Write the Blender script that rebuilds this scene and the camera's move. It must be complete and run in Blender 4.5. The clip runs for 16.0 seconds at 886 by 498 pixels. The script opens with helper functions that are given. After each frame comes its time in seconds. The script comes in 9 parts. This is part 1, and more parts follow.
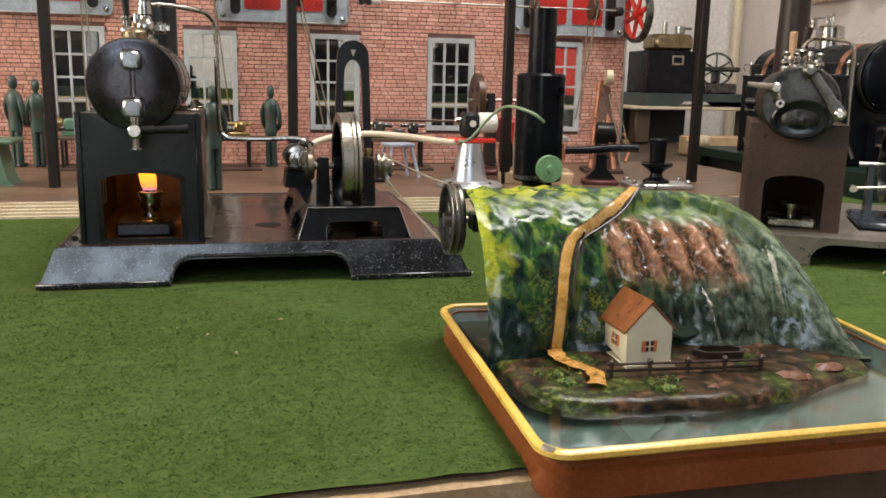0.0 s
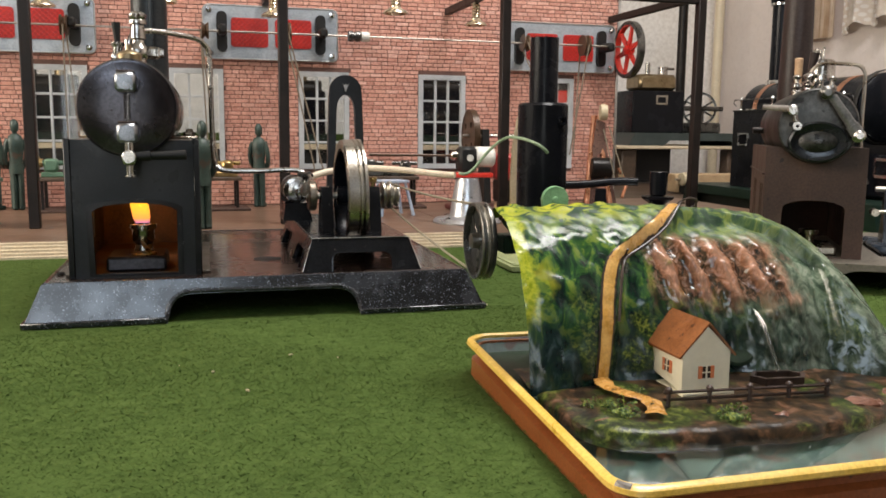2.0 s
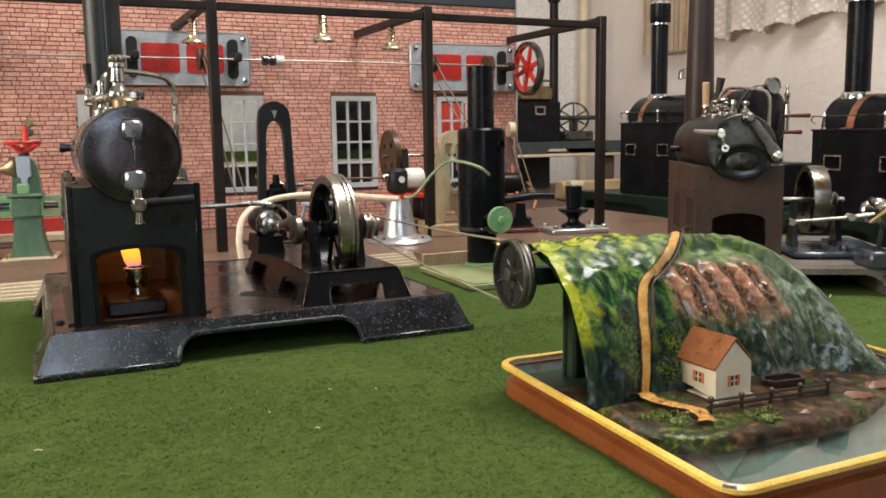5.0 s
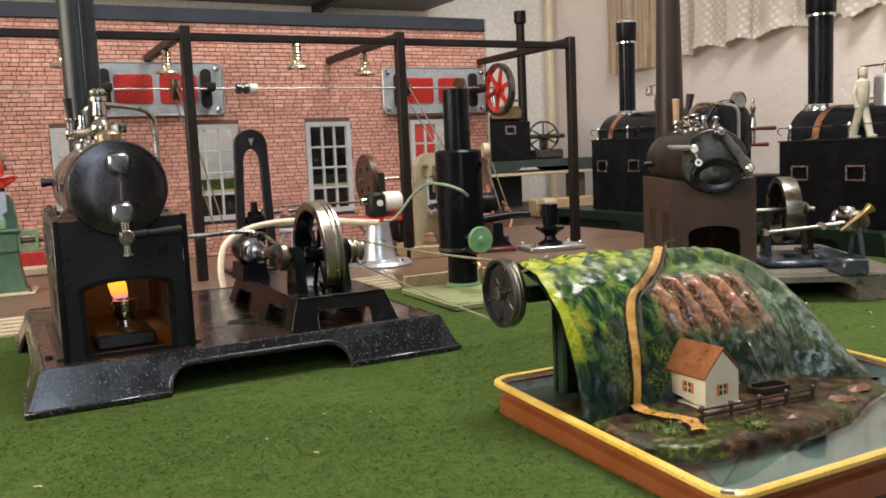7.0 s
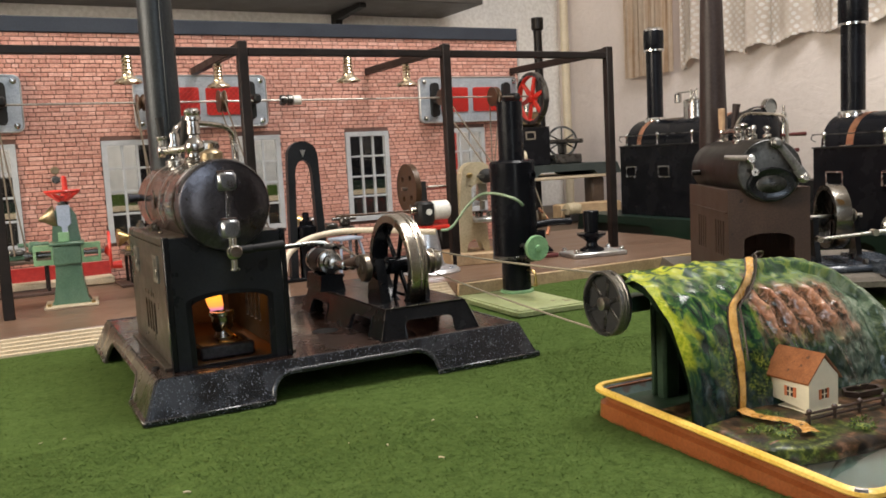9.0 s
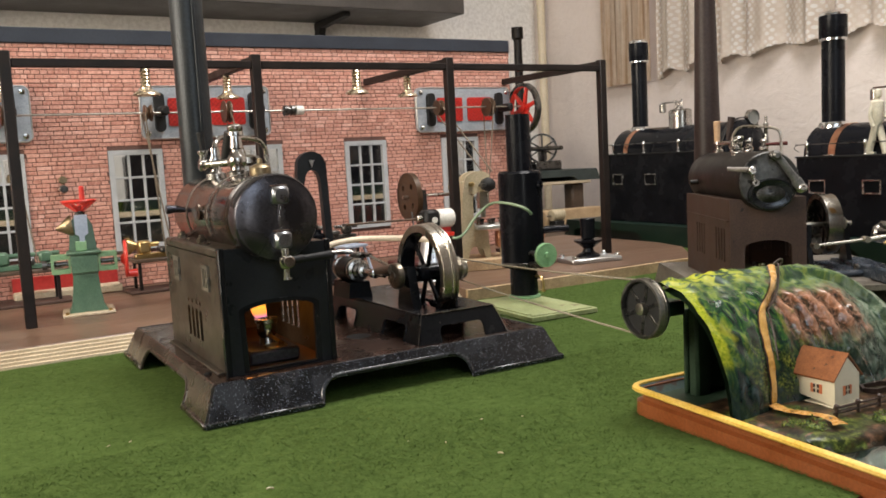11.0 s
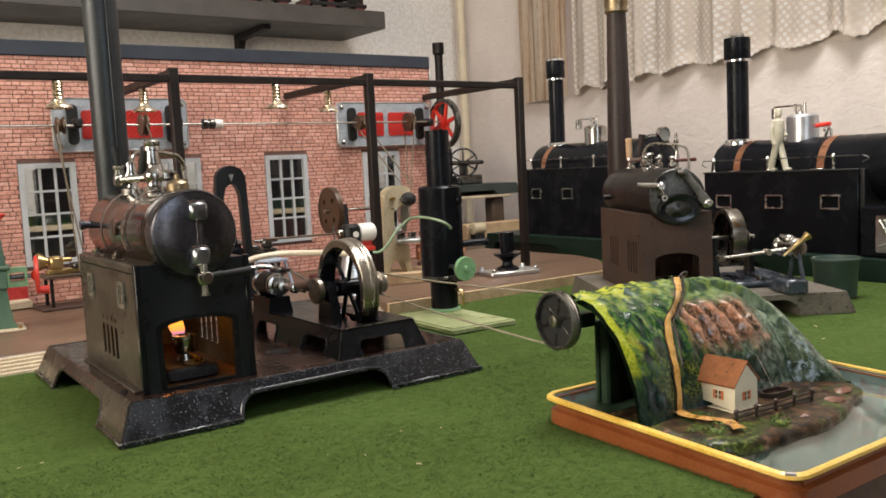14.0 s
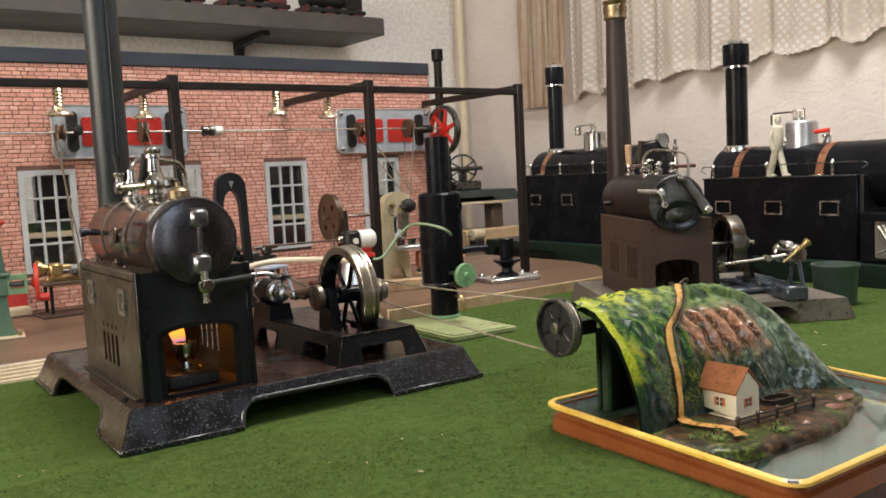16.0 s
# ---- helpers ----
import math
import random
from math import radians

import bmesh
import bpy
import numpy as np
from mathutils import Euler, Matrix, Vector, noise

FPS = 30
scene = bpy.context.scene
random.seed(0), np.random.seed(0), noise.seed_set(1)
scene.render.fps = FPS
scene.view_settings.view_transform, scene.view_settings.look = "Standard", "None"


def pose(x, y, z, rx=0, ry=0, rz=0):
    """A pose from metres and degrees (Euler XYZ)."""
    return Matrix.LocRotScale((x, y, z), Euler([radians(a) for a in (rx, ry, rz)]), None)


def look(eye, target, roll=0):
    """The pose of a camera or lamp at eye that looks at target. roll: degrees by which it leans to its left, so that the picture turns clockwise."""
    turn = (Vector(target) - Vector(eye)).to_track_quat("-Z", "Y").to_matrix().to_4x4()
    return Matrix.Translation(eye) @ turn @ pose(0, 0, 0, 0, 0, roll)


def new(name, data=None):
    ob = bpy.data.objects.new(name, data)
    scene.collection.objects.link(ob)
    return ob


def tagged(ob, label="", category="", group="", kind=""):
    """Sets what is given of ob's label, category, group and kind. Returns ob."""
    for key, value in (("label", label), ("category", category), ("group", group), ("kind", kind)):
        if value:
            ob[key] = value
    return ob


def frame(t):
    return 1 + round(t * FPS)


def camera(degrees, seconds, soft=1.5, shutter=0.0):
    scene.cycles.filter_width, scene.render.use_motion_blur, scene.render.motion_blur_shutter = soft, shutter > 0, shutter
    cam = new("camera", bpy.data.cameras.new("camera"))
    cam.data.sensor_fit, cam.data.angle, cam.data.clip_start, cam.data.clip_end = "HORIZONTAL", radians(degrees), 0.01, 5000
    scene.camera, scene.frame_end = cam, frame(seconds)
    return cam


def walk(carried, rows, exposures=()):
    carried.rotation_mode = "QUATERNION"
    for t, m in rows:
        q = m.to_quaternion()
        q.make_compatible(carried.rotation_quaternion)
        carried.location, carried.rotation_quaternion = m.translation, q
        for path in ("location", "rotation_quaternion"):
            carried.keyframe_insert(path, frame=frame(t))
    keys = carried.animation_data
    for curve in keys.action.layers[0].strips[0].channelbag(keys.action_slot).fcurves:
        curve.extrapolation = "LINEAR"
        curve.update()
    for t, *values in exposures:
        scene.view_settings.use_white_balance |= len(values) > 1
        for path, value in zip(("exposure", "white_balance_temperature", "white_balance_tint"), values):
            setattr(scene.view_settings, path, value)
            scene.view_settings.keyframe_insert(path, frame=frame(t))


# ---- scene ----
cam = camera(54.68, 16.0, soft=1.7)
PATH = [
    (0, (-0.0066, 0.0021, 0.1567), (0.3931, 1.9230, -0.2314), 1.25),
    (0.5, (-0.0031, 0.0100, 0.1507), (0.4128, 1.9422, -0.1555), 1.27),
    (1, (-0.0051, 0.0172, 0.1465), (0.4238, 1.9513, -0.1277), 1.21),
    (1.5, (-0.0110, 0.0278, 0.1417), (0.4083, 1.9644, -0.1294), 0.54),
    (2, (-0.0263, 0.0427, 0.1359), (0.4292, 1.9705, -0.1400), 0.59),
    (2.5, (-0.0381, 0.0536, 0.1353), (0.4780, 1.9615, -0.1705), 0.60),
    (3, (-0.0548, 0.0636, 0.1365), (0.5441, 1.9490, -0.1581), 0.73),
    (3.5, (-0.0821, 0.0657, 0.1417), (0.5645, 1.9393, -0.1259), 0.25),
    (4, (-0.1160, 0.0537, 0.1516), (0.5784, 1.9085, -0.1270), -0.10),
    (4.5, (-0.1321, 0.0430, 0.1586), (0.6120, 1.8789, -0.1166), -0.27),
    (7, (-0.1514, 0.0363, 0.1620), (0.6894, 1.8376, -0.0584), -2.56),
    (7.5, (-0.1656, 0.0418, 0.1661), (0.6769, 1.8430, -0.0483), -2.53),
    (8, (-0.1813, 0.0433, 0.1690), (0.6612, 1.8452, -0.0397), -2.61),
    (8.5, (-0.2040, 0.0464, 0.1700), (0.6361, 1.8488, -0.0433), -2.82),
    (9, (-0.2243, 0.0430, 0.1752), (0.6219, 1.8424, -0.0397), -3.04),
    (11.5, (-0.2997, 0.0310, 0.1866), (0.6519, 1.7779, -0.0204), -2.92),
    (12, (-0.3010, 0.0260, 0.1863), (0.6832, 1.7551, -0.0169), -2.86),
    (12.5, (-0.2975, 0.0275, 0.1870), (0.7221, 1.7368, -0.0098), -2.84),
    (13, (-0.2982, 0.0261, 0.1883), (0.7507, 1.7180, -0.0045), -2.73),
    (13.5, (-0.2954, 0.0243, 0.1882), (0.7729, 1.7043, -0.0022), -2.76),
    (14, (-0.2953, 0.0238, 0.1890), (0.7833, 1.6974, -0.0002), -2.80),
    (14.5, (-0.2962, 0.0238, 0.1905), (0.7877, 1.6940, 0.0019), -2.84),
    (15, (-0.2958, 0.0243, 0.1888), (0.7892, 1.6944, 0.0061), -2.89),
    (15.5, (-0.2963, 0.0236, 0.1888), (0.7881, 1.6947, 0.0106), -2.83),
    (16, (-0.2968, 0.0246, 0.1901), (0.7856, 1.6971, 0.0142), -2.86),
]
walk(cam, [(t, look(eye, target, roll)) for t, eye, target, roll in PATH])

# ---- world and light ----
world = bpy.data.worlds.new("room_world")
scene.world = world
world.use_nodes = True
wn = world.node_tree
sky = wn.nodes.new("ShaderNodeTexSky")
sky.sky_type = "NISHITA"
sky.sun_disc = False
sky.sun_elevation, sky.sun_rotation = radians(35), radians(200)
wn.nodes["Background"].inputs["Strength"].default_value = 0.1
wn.links.new(sky.outputs["Color"], wn.nodes["Background"].inputs["Color"])


def area_lamp(name, eye, target, sx, sy, power, colour):
    data = bpy.data.lights.new(name, "AREA")
    data.shape, data.size, data.size_y, data.energy, data.color = "RECTANGLE", sx, sy, power, colour
    lamp = new(name, data)
    lamp.matrix_world = look(eye, target)
    return lamp


# ceiling panel of the room, cool daylight through the glazed door and the high window, low warm light added from the
# west, its source unseen
area_lamp("ceiling_lamp", (0.6, 0.72, 1.62), (0.6, 0.75, 0.0), 0.7, 0.7, 38.0, (0.985, 0.95, 0.925))
area_lamp("door_daylight", (-0.34, -1.48, 0.38), (-0.2, 1.4, 0.15), 0.42, 1.0, 3.6, (0.78, 0.89, 1.0))
area_lamp("high_window_daylight", (-0.5, -1.48, 1.32), (-0.1, 0.8, 0.0), 1.15, 0.56, 10.5, (0.7, 0.85, 1.0))
area_lamp("west_warm_light", (-1.57, 0.75, 0.75), (0.6, 1.1, 0.1), 1.1, 0.9, 42.0, (1.0, 0.875, 0.72))
flame_light = bpy.data.lights.new("flame_light", "POINT")
flame_light.energy, flame_light.color, flame_light.shadow_soft_size = 0.2, (1.0, 0.42, 0.08), 0.004
new("flame_light", flame_light).location = (-0.1035, 0.742, 0.087)

# ---- materials ----
def rgb(c):
    return (*c, 1.0)


def base_material(name):
    m = bpy.data.materials.new(name)
    m.use_nodes = True
    return m, m.node_tree, m.node_tree.nodes["Principled BSDF"]


def coords(nt, scale=(1, 1, 1), rot=(0, 0, 0)):
    tc = nt.nodes.new("ShaderNodeTexCoord")
    mp = nt.nodes.new("ShaderNodeMapping")
    mp.inputs["Scale"].default_value = scale
    mp.inputs["Rotation"].default_value = rot
    nt.links.new(tc.outputs["Object"], mp.inputs["Vector"])
    return mp.outputs["Vector"]


def noise_tex(nt, vec, scale, detail=4.0, rough=0.55, distort=0.0):
    n = nt.nodes.new("ShaderNodeTexNoise")
    n.inputs["Scale"].default_value = scale
    n.inputs["Detail"].default_value = detail
    n.inputs["Roughness"].default_value = rough
    n.inputs["Distortion"].default_value = distort
    nt.links.new(vec, n.inputs["Vector"])
    return n.outputs["Fac"]


def ramp(nt, fac, stops, interp="LINEAR"):
    r = nt.nodes.new("ShaderNodeValToRGB")
    r.color_ramp.interpolation = interp
    els = r.color_ramp.elements
    while len(els) < len(stops):
        els.new(0.5)
    for e, (p, c) in zip(els, stops):
        e.position, e.color = p, rgb(c) if len(c) == 3 else c
    nt.links.new(fac, r.inputs["Fac"])
    return r.outputs["Color"]


def mix(nt, fac, a, b, mode="MIX"):
    n = nt.nodes.new("ShaderNodeMix")
    n.data_type, n.blend_type = "RGBA", mode
    for sock, v in ((n.inputs["Factor"], fac), (n.inputs[6], a), (n.inputs[7], b)):
        if isinstance(v, (int, float)):
            sock.default_value = v
        elif isinstance(v, tuple):
            sock.default_value = rgb(v) if len(v) == 3 else v
        else:
            nt.links.new(v, sock)
    return n.outputs[2]


def maths(nt, op, a, b=0.0, c=0.0):
    n = nt.nodes.new("ShaderNodeMath")
    n.operation = op
    for sock, v in zip(n.inputs, (a, b, c)):
        if isinstance(v, (int, float)):
            sock.default_value = v
        else:
            nt.links.new(v, sock)
    return n.outputs[0]


def bump(nt, p, height, strength, dist=0.001):
    b = nt.nodes.new("ShaderNodeBump")
    b.inputs["Strength"].default_value = strength
    b.inputs["Distance"].default_value = dist
    nt.links.new(height, b.inputs["Height"])
    nt.links.new(b.outputs["Normal"], p.inputs["Normal"])


def worn(name, c1, c2, rough=0.4, metal=0.0, big=30.0, fine=600.0, relief=0.15, chips=None, chip_at=0.72, chip_scale=500.0, coat=0.0, spread=0.18, grainy=0.25, gloss=0.5):
    """A surface with blotches of two tones, fine grain in gloss and relief, and chips of another colour."""
    m, nt, p = base_material(name)
    v = coords(nt)
    blot = noise_tex(nt, v, big, 5.0, 0.6)
    col = ramp(nt, blot, ((0.38, c1), (0.62, c2)))
    grain = noise_tex(nt, v, fine, 3.0, 0.6)
    col = mix(nt, grainy, col, ramp(nt, grain, ((0.38, tuple(x * 0.6 for x in c1)), (0.62, tuple(min(1, x * 1.35) for x in c2)))))
    if chips:
        spots = noise_tex(nt, v, chip_scale, 2.0, 0.5)
        where = ramp(nt, spots, ((chip_at, (0, 0, 0)), (chip_at + 0.03, (1, 1, 1))))
        col = mix(nt, where, col, chips)
    nt.links.new(col, p.inputs["Base Color"])
    rr = ramp(nt, blot, ((0.25, (max(0.02, rough - spread * 0.5),) * 3), (0.75, (min(1, rough + spread),) * 3)))
    nt.links.new(rr, p.inputs["Roughness"])
    p.inputs["Metallic"].default_value = metal
    p.inputs["Coat Weight"].default_value = coat
    p.inputs["Coat Roughness"].default_value = 0.08
    p.inputs["Specular IOR Level"].default_value = gloss
    if relief:
        bump(nt, p, grain, relief, 0.0004)
    return m


black = worn("black_enamel", (0.006, 0.0065, 0.0075), (0.011, 0.0115, 0.013), 0.18, 0, 25, 500, 0.06, (0.12, 0.1, 0.085), 0.74, 320, gloss=0.22)
black_plain = worn("black_lacquer", (0.004, 0.0045, 0.006), (0.008, 0.0085, 0.011), 0.2, 0, 18, 500, 0.05, gloss=0.14)
black_matt = worn("black_matt_paint", (0.007, 0.007, 0.007), (0.015, 0.014, 0.013), 0.5, 0, 30, 700, 0.2, gloss=0.28)
speckled = worn("speckled_black_cast", (0.006, 0.007, 0.0095), (0.014, 0.016, 0.021), 0.16, 0, 55, 900, 0.1, (0.24, 0.25, 0.28), 0.65, 900, coat=0.35, spread=0.3)
deck_brown = worn("brown_lacquered_tin", (0.0165, 0.0088, 0.00605), (0.03, 0.0168, 0.012), 0.2, 0, 22, 500, 0.06, (0.01, 0.008, 0.008), 0.68, 160, coat=0.3)
side_olive = worn("tarnished_tin", (0.036, 0.03, 0.023), (0.068, 0.056, 0.041), 0.3, 0.45, 22, 500, 0.1, (0.015, 0.013, 0.011), 0.64, 120, spread=0.25)
front_dark = worn("dark_grey_enamel", (0.009, 0.010, 0.012), (0.016, 0.018, 0.021), 0.3, 0, 22, 600, 0.1, (0.07, 0.07, 0.07), 0.76, 150, gloss=0.28)
blued = worn("blued_steel", (0.04, 0.04, 0.048), (0.085, 0.083, 0.098), 0.28, 0.85, 16, 400, 0.08, (0.03, 0.028, 0.028), 0.72, 120)
boiler_end = worn("dark_tarnished_steel", (0.043, 0.041, 0.046), (0.094, 0.089, 0.099), 0.24, 0.85, 16, 400, 0.08, (0.03, 0.026, 0.023), 0.72, 120)
brown_side = worn("brown_black_side", (0.012, 0.0095, 0.007), (0.026, 0.02, 0.014), 0.22, 0, 30, 500, 0.1, (0.09, 0.075, 0.05), 0.74, 300, coat=0.3)
boiler_skin = worn("tarnished_boiler_steel", (0.1, 0.078, 0.06), (0.23, 0.18, 0.14), 0.13, 0.97, 26, 420, 0.05, (0.05, 0.035, 0.027), 0.68, 120, spread=0.16)
nickel = worn("worn_nickel", (0.3, 0.285, 0.265), (0.48, 0.465, 0.44), 0.18, 1.0, 60, 900, 0.1, (0.1, 0.09, 0.08), 0.64, 200)
steel = worn("turned_steel", (0.3, 0.275, 0.235), (0.46, 0.425, 0.37), 0.24, 1.0, 30, 700, 0.08)
chrome = worn("bright_chrome", (0.7, 0.7, 0.7), (0.82, 0.82, 0.82), 0.1, 1.0, 40, 900, 0.04)
brass = worn("dull_brass", (0.4, 0.28, 0.11), (0.56, 0.41, 0.19), 0.28, 1.0, 50, 700, 0.1)
copper = worn("copper_band", (0.55, 0.26, 0.15), (0.7, 0.36, 0.23), 0.26, 1.0, 50, 700, 0.05)
iron_grey = worn("grey_painted_chimney", (0.02, 0.023, 0.025), (0.034, 0.038, 0.041), 0.32, 0.35, 14, 400, 0.1, (0.1, 0.1, 0.095), 0.73, 60, gloss=0.3)
brown_paint = worn("brown_firebox_paint", (0.042, 0.025, 0.02), (0.072, 0.043, 0.033), 0.5, 0, 20, 500, 0.15, (0.02, 0.015, 0.014), 0.72, 110, gloss=0.28)
brown_chimney = worn("brown_chimney_paint", (0.028, 0.019, 0.017), (0.048, 0.033, 0.03), 0.42, 0, 12, 300, 0.12, gloss=0.28)
dark_boiler = worn("dark_brown_boiler", (0.0072, 0.006, 0.0054), (0.0192, 0.0156, 0.0132), 0.36, 0.4, 20, 300, 0.2, (0.08, 0.07, 0.06), 0.7, 70, gloss=0.28)
pitted = worn("pitted_grey_metal", (0.012, 0.012, 0.012), (0.096, 0.0948, 0.09), 0.34, 0.5, 38, 300, 0.6, (0.012, 0.012, 0.012), 0.56, 110)
old_wood = worn("weathered_grey_board", (0.075, 0.064, 0.05), (0.15, 0.13, 0.104), 0.5, 0, 30, 300, 0.4, (0.025, 0.023, 0.02), 0.65, 150)
dark_frame = worn("dark_brown_square_tube", (0.008, 0.006, 0.0055), (0.018, 0.012, 0.01), 0.45, 0.1, 40, 700, 0.15, (0.07, 0.035, 0.025), 0.74, 260, gloss=0.28)
tray_orange = worn("orange_brown_tin", (0.167, 0.044, 0.012), (0.229, 0.066, 0.019), 0.3, 0, 25, 600, 0.06, (0.06, 0.02, 0.01), 0.72, 120, coat=0.3)
tray_yellow = worn("yellow_rim_paint", (0.598, 0.37, 0.0528), (0.704, 0.475, 0.106), 0.3, 0, 40, 600, 0.06, (0.3, 0.2, 0.1), 0.76, 160, coat=0.3)
tray_green = worn("sea_green_tin", (0.0133, 0.0306, 0.0253), (0.0332, 0.0612, 0.0505), 0.5, 0, 26, 500, 0.06, (0.03, 0.016, 0.009), 0.6, 50)
hill_inside = worn("dark_green_tin", (0.008, 0.018, 0.01), (0.02, 0.04, 0.022), 0.4, 0, 40, 500, 0.1, gloss=0.28)
ochre_worn = worn("worn_ochre_path_paint", (0.34, 0.165, 0.04), (0.54, 0.28, 0.065), 0.24, 0, 160, 700, 0.2, (0.09, 0.055, 0.018), 0.63, 190, coat=0.4)
ochre = worn("ochre_path_paint", (0.5, 0.25, 0.045), (0.62, 0.36, 0.1), 0.24, 0, 90, 700, 0.1, (0.35, 0.14, 0.03), 0.68, 260, coat=0.5)
house_white = worn("cream_house_paint", (0.66, 0.6, 0.44), (0.7, 0.64, 0.48), 0.32, 0, 60, 300, 0.02, coat=0.3, grainy=0.06)
roof_brown = worn("red_brown_roof_paint", (0.139, 0.0451, 0.0148), (0.23, 0.082, 0.0246), 0.34, 0, 120, 900, 0.2, (0.07, 0.025, 0.01), 0.66, 300)
shutter_red = worn("brick_red_shutter", (0.5, 0.13, 0.05), (0.6, 0.2, 0.08), 0.4, 0, 200, 900, 0.05)
rail_brown = worn("dark_brown_wire", (0.02, 0.012, 0.009), (0.045, 0.025, 0.018), 0.35, 0, 150, 900, 0.05)
cream_edge = worn("cream_ribbed_edge", (0.5, 0.4, 0.27), (0.62, 0.52, 0.37), 0.6, 0, 40, 500, 0.1)
pale_wood = worn("pale_wood_edge", (0.36, 0.24, 0.13), (0.5, 0.36, 0.21), 0.55, 0, 30, 400, 0.2)
navy = worn("navy_black_strip", (0.012, 0.016, 0.026), (0.02, 0.026, 0.038), 0.5, 0, 20, 400, 0.1)
win_grey = worn("pale_grey_window_paint", (0.36, 0.38, 0.39), (0.47, 0.48, 0.49), 0.45, 0, 50, 700, 0.1)
plate_grey = worn("grey_hammered_plate", (0.3, 0.33, 0.36), (0.4, 0.43, 0.46), 0.35, 0.25, 60, 500, 0.25)
red_mesh = worn("red_panel", (0.34, 0.018, 0.016), (0.46, 0.035, 0.03), 0.4, 0, 150, 1500, 0.3)
red_paint = worn("bright_red_paint", (0.6, 0.025, 0.018), (0.72, 0.05, 0.03), 0.3, 0, 50, 700, 0.05, coat=0.3)
pulley_brown = worn("brown_bakelite", (0.045, 0.024, 0.012), (0.09, 0.05, 0.026), 0.34, 0.2, 60, 600, 0.1)
green_paint = worn("machine_green_paint", (0.0595, 0.128, 0.0765), (0.0935, 0.178, 0.111), 0.4, 0, 40, 600, 0.08, coat=0.2)
green_pale = worn("pale_green_paint", (0.16, 0.32, 0.16), (0.24, 0.42, 0.22), 0.4, 0, 40, 600, 0.1, coat=0.1)
green_dark = worn("dark_green_base_paint", (0.0049, 0.014, 0.0098), (0.0098, 0.0224, 0.0154), 0.38, 0, 30, 500, 0.1, gloss=0.28)
bucket_green = worn("grey_green_bucket_paint", (0.03, 0.054, 0.042), (0.048, 0.078, 0.06), 0.45, 0, 30, 500, 0.1)
grey_green = worn("grey_green_board", (0.035, 0.045, 0.042), (0.055, 0.068, 0.064), 0.5, 0, 30, 500, 0.1, gloss=0.28)
cream_paint = worn("cream_machine_paint", (0.4, 0.335, 0.21), (0.5, 0.42, 0.28), 0.4, 0, 40, 600, 0.08, (0.16, 0.11, 0.06), 0.72, 140)
light_blue = worn("grey_blue_paint", (0.3, 0.36, 0.46), (0.4, 0.46, 0.56), 0.4, 0, 40, 600, 0.05)
void_black = worn("unlit_opening_black", (0.003, 0.003, 0.004), (0.006, 0.006, 0.007), 0.8, 0, 40, 400, 0.05, gloss=0.05)
strap_steel = worn("worn_steel_strap", (0.17, 0.145, 0.118), (0.32, 0.28, 0.235), 0.2, 0.95, 40, 500, 0.08)
bed_blue = worn("dark_cast_bed", (0.02, 0.027, 0.036), (0.05, 0.06, 0.075), 0.2, 0, 40, 400, 0.2)
sight_grey = worn("dull_grey_sight_tube", (0.07, 0.07, 0.068), (0.17, 0.17, 0.165), 0.3, 0.4, 60, 500, 0.2)
bone_grip = worn("pale_bone_grip", (0.12, 0.1, 0.085), (0.21, 0.185, 0.16), 0.5, 0, 80, 500, 0.1)
white_plastic = worn("white_plastic", (0.6, 0.58, 0.53), (0.68, 0.66, 0.6), 0.4, 0, 40, 600, 0.05)
silver_paint = worn("silver_paint", (0.42, 0.43, 0.45), (0.54, 0.55, 0.57), 0.3, 0.8, 40, 600, 0.06)
alu = worn("dull_aluminium", (0.5, 0.5, 0.49), (0.62, 0.62, 0.6), 0.32, 0.9, 40, 600, 0.08)
hose_cream = worn("cream_silicone_hose", (0.58, 0.48, 0.36), (0.68, 0.58, 0.45), 0.35, 0, 40, 500, 0.04)
pipe_green = worn("verdigris_copper_pipe", (0.2, 0.28, 0.17), (0.32, 0.4, 0.26), 0.4, 0.3, 60, 500, 0.1)
belt_brown = worn("brown_cord", (0.1, 0.08, 0.055), (0.18, 0.14, 0.1), 0.7, 0, 300, 2000, 0.3)
belt_green = worn("tan_spring_belt", (0.2, 0.17, 0.12), (0.3, 0.26, 0.19), 0.5, 0.3, 300, 2500, 0.5)
cork = worn("tan_cork", (0.4, 0.24, 0.13), (0.52, 0.34, 0.2), 0.6, 0, 90, 900, 0.2)
coat_green = worn("dark_green_tin_coat", (0.018, 0.034, 0.028), (0.036, 0.06, 0.048), 0.42, 0, 60, 600, 0.05, (0.045, 0.03, 0.02), 0.56, 45)
fig_cream = worn("cream_plastic_figure", (0.5, 0.47, 0.36), (0.62, 0.58, 0.46), 0.5, 0, 90, 600, 0.05)
shelf_dark = worn("dark_grey_brown_shelf", (0.05, 0.044, 0.04), (0.075, 0.066, 0.06), 0.5, 0, 12, 400, 0.1)
pipe_cream = worn("cream_wall_pipe", (0.55, 0.47, 0.34), (0.64, 0.55, 0.4), 0.4, 0, 10, 300, 0.05)
room_white = worn("white_room_paint", (0.74, 0.71, 0.67), (0.8, 0.77, 0.73), 0.85, 0, 4, 80, 0.05, spread=0.05)
wall_tan = worn("tan_room_paint", (0.26, 0.225, 0.18), (0.32, 0.28, 0.23), 0.85, 0, 4, 80, 0.05, spread=0.05)
cabinet_dark = worn("dark_oak_cabinet", (0.05, 0.032, 0.02), (0.085, 0.055, 0.035), 0.45, 0, 6, 120, 0.1)
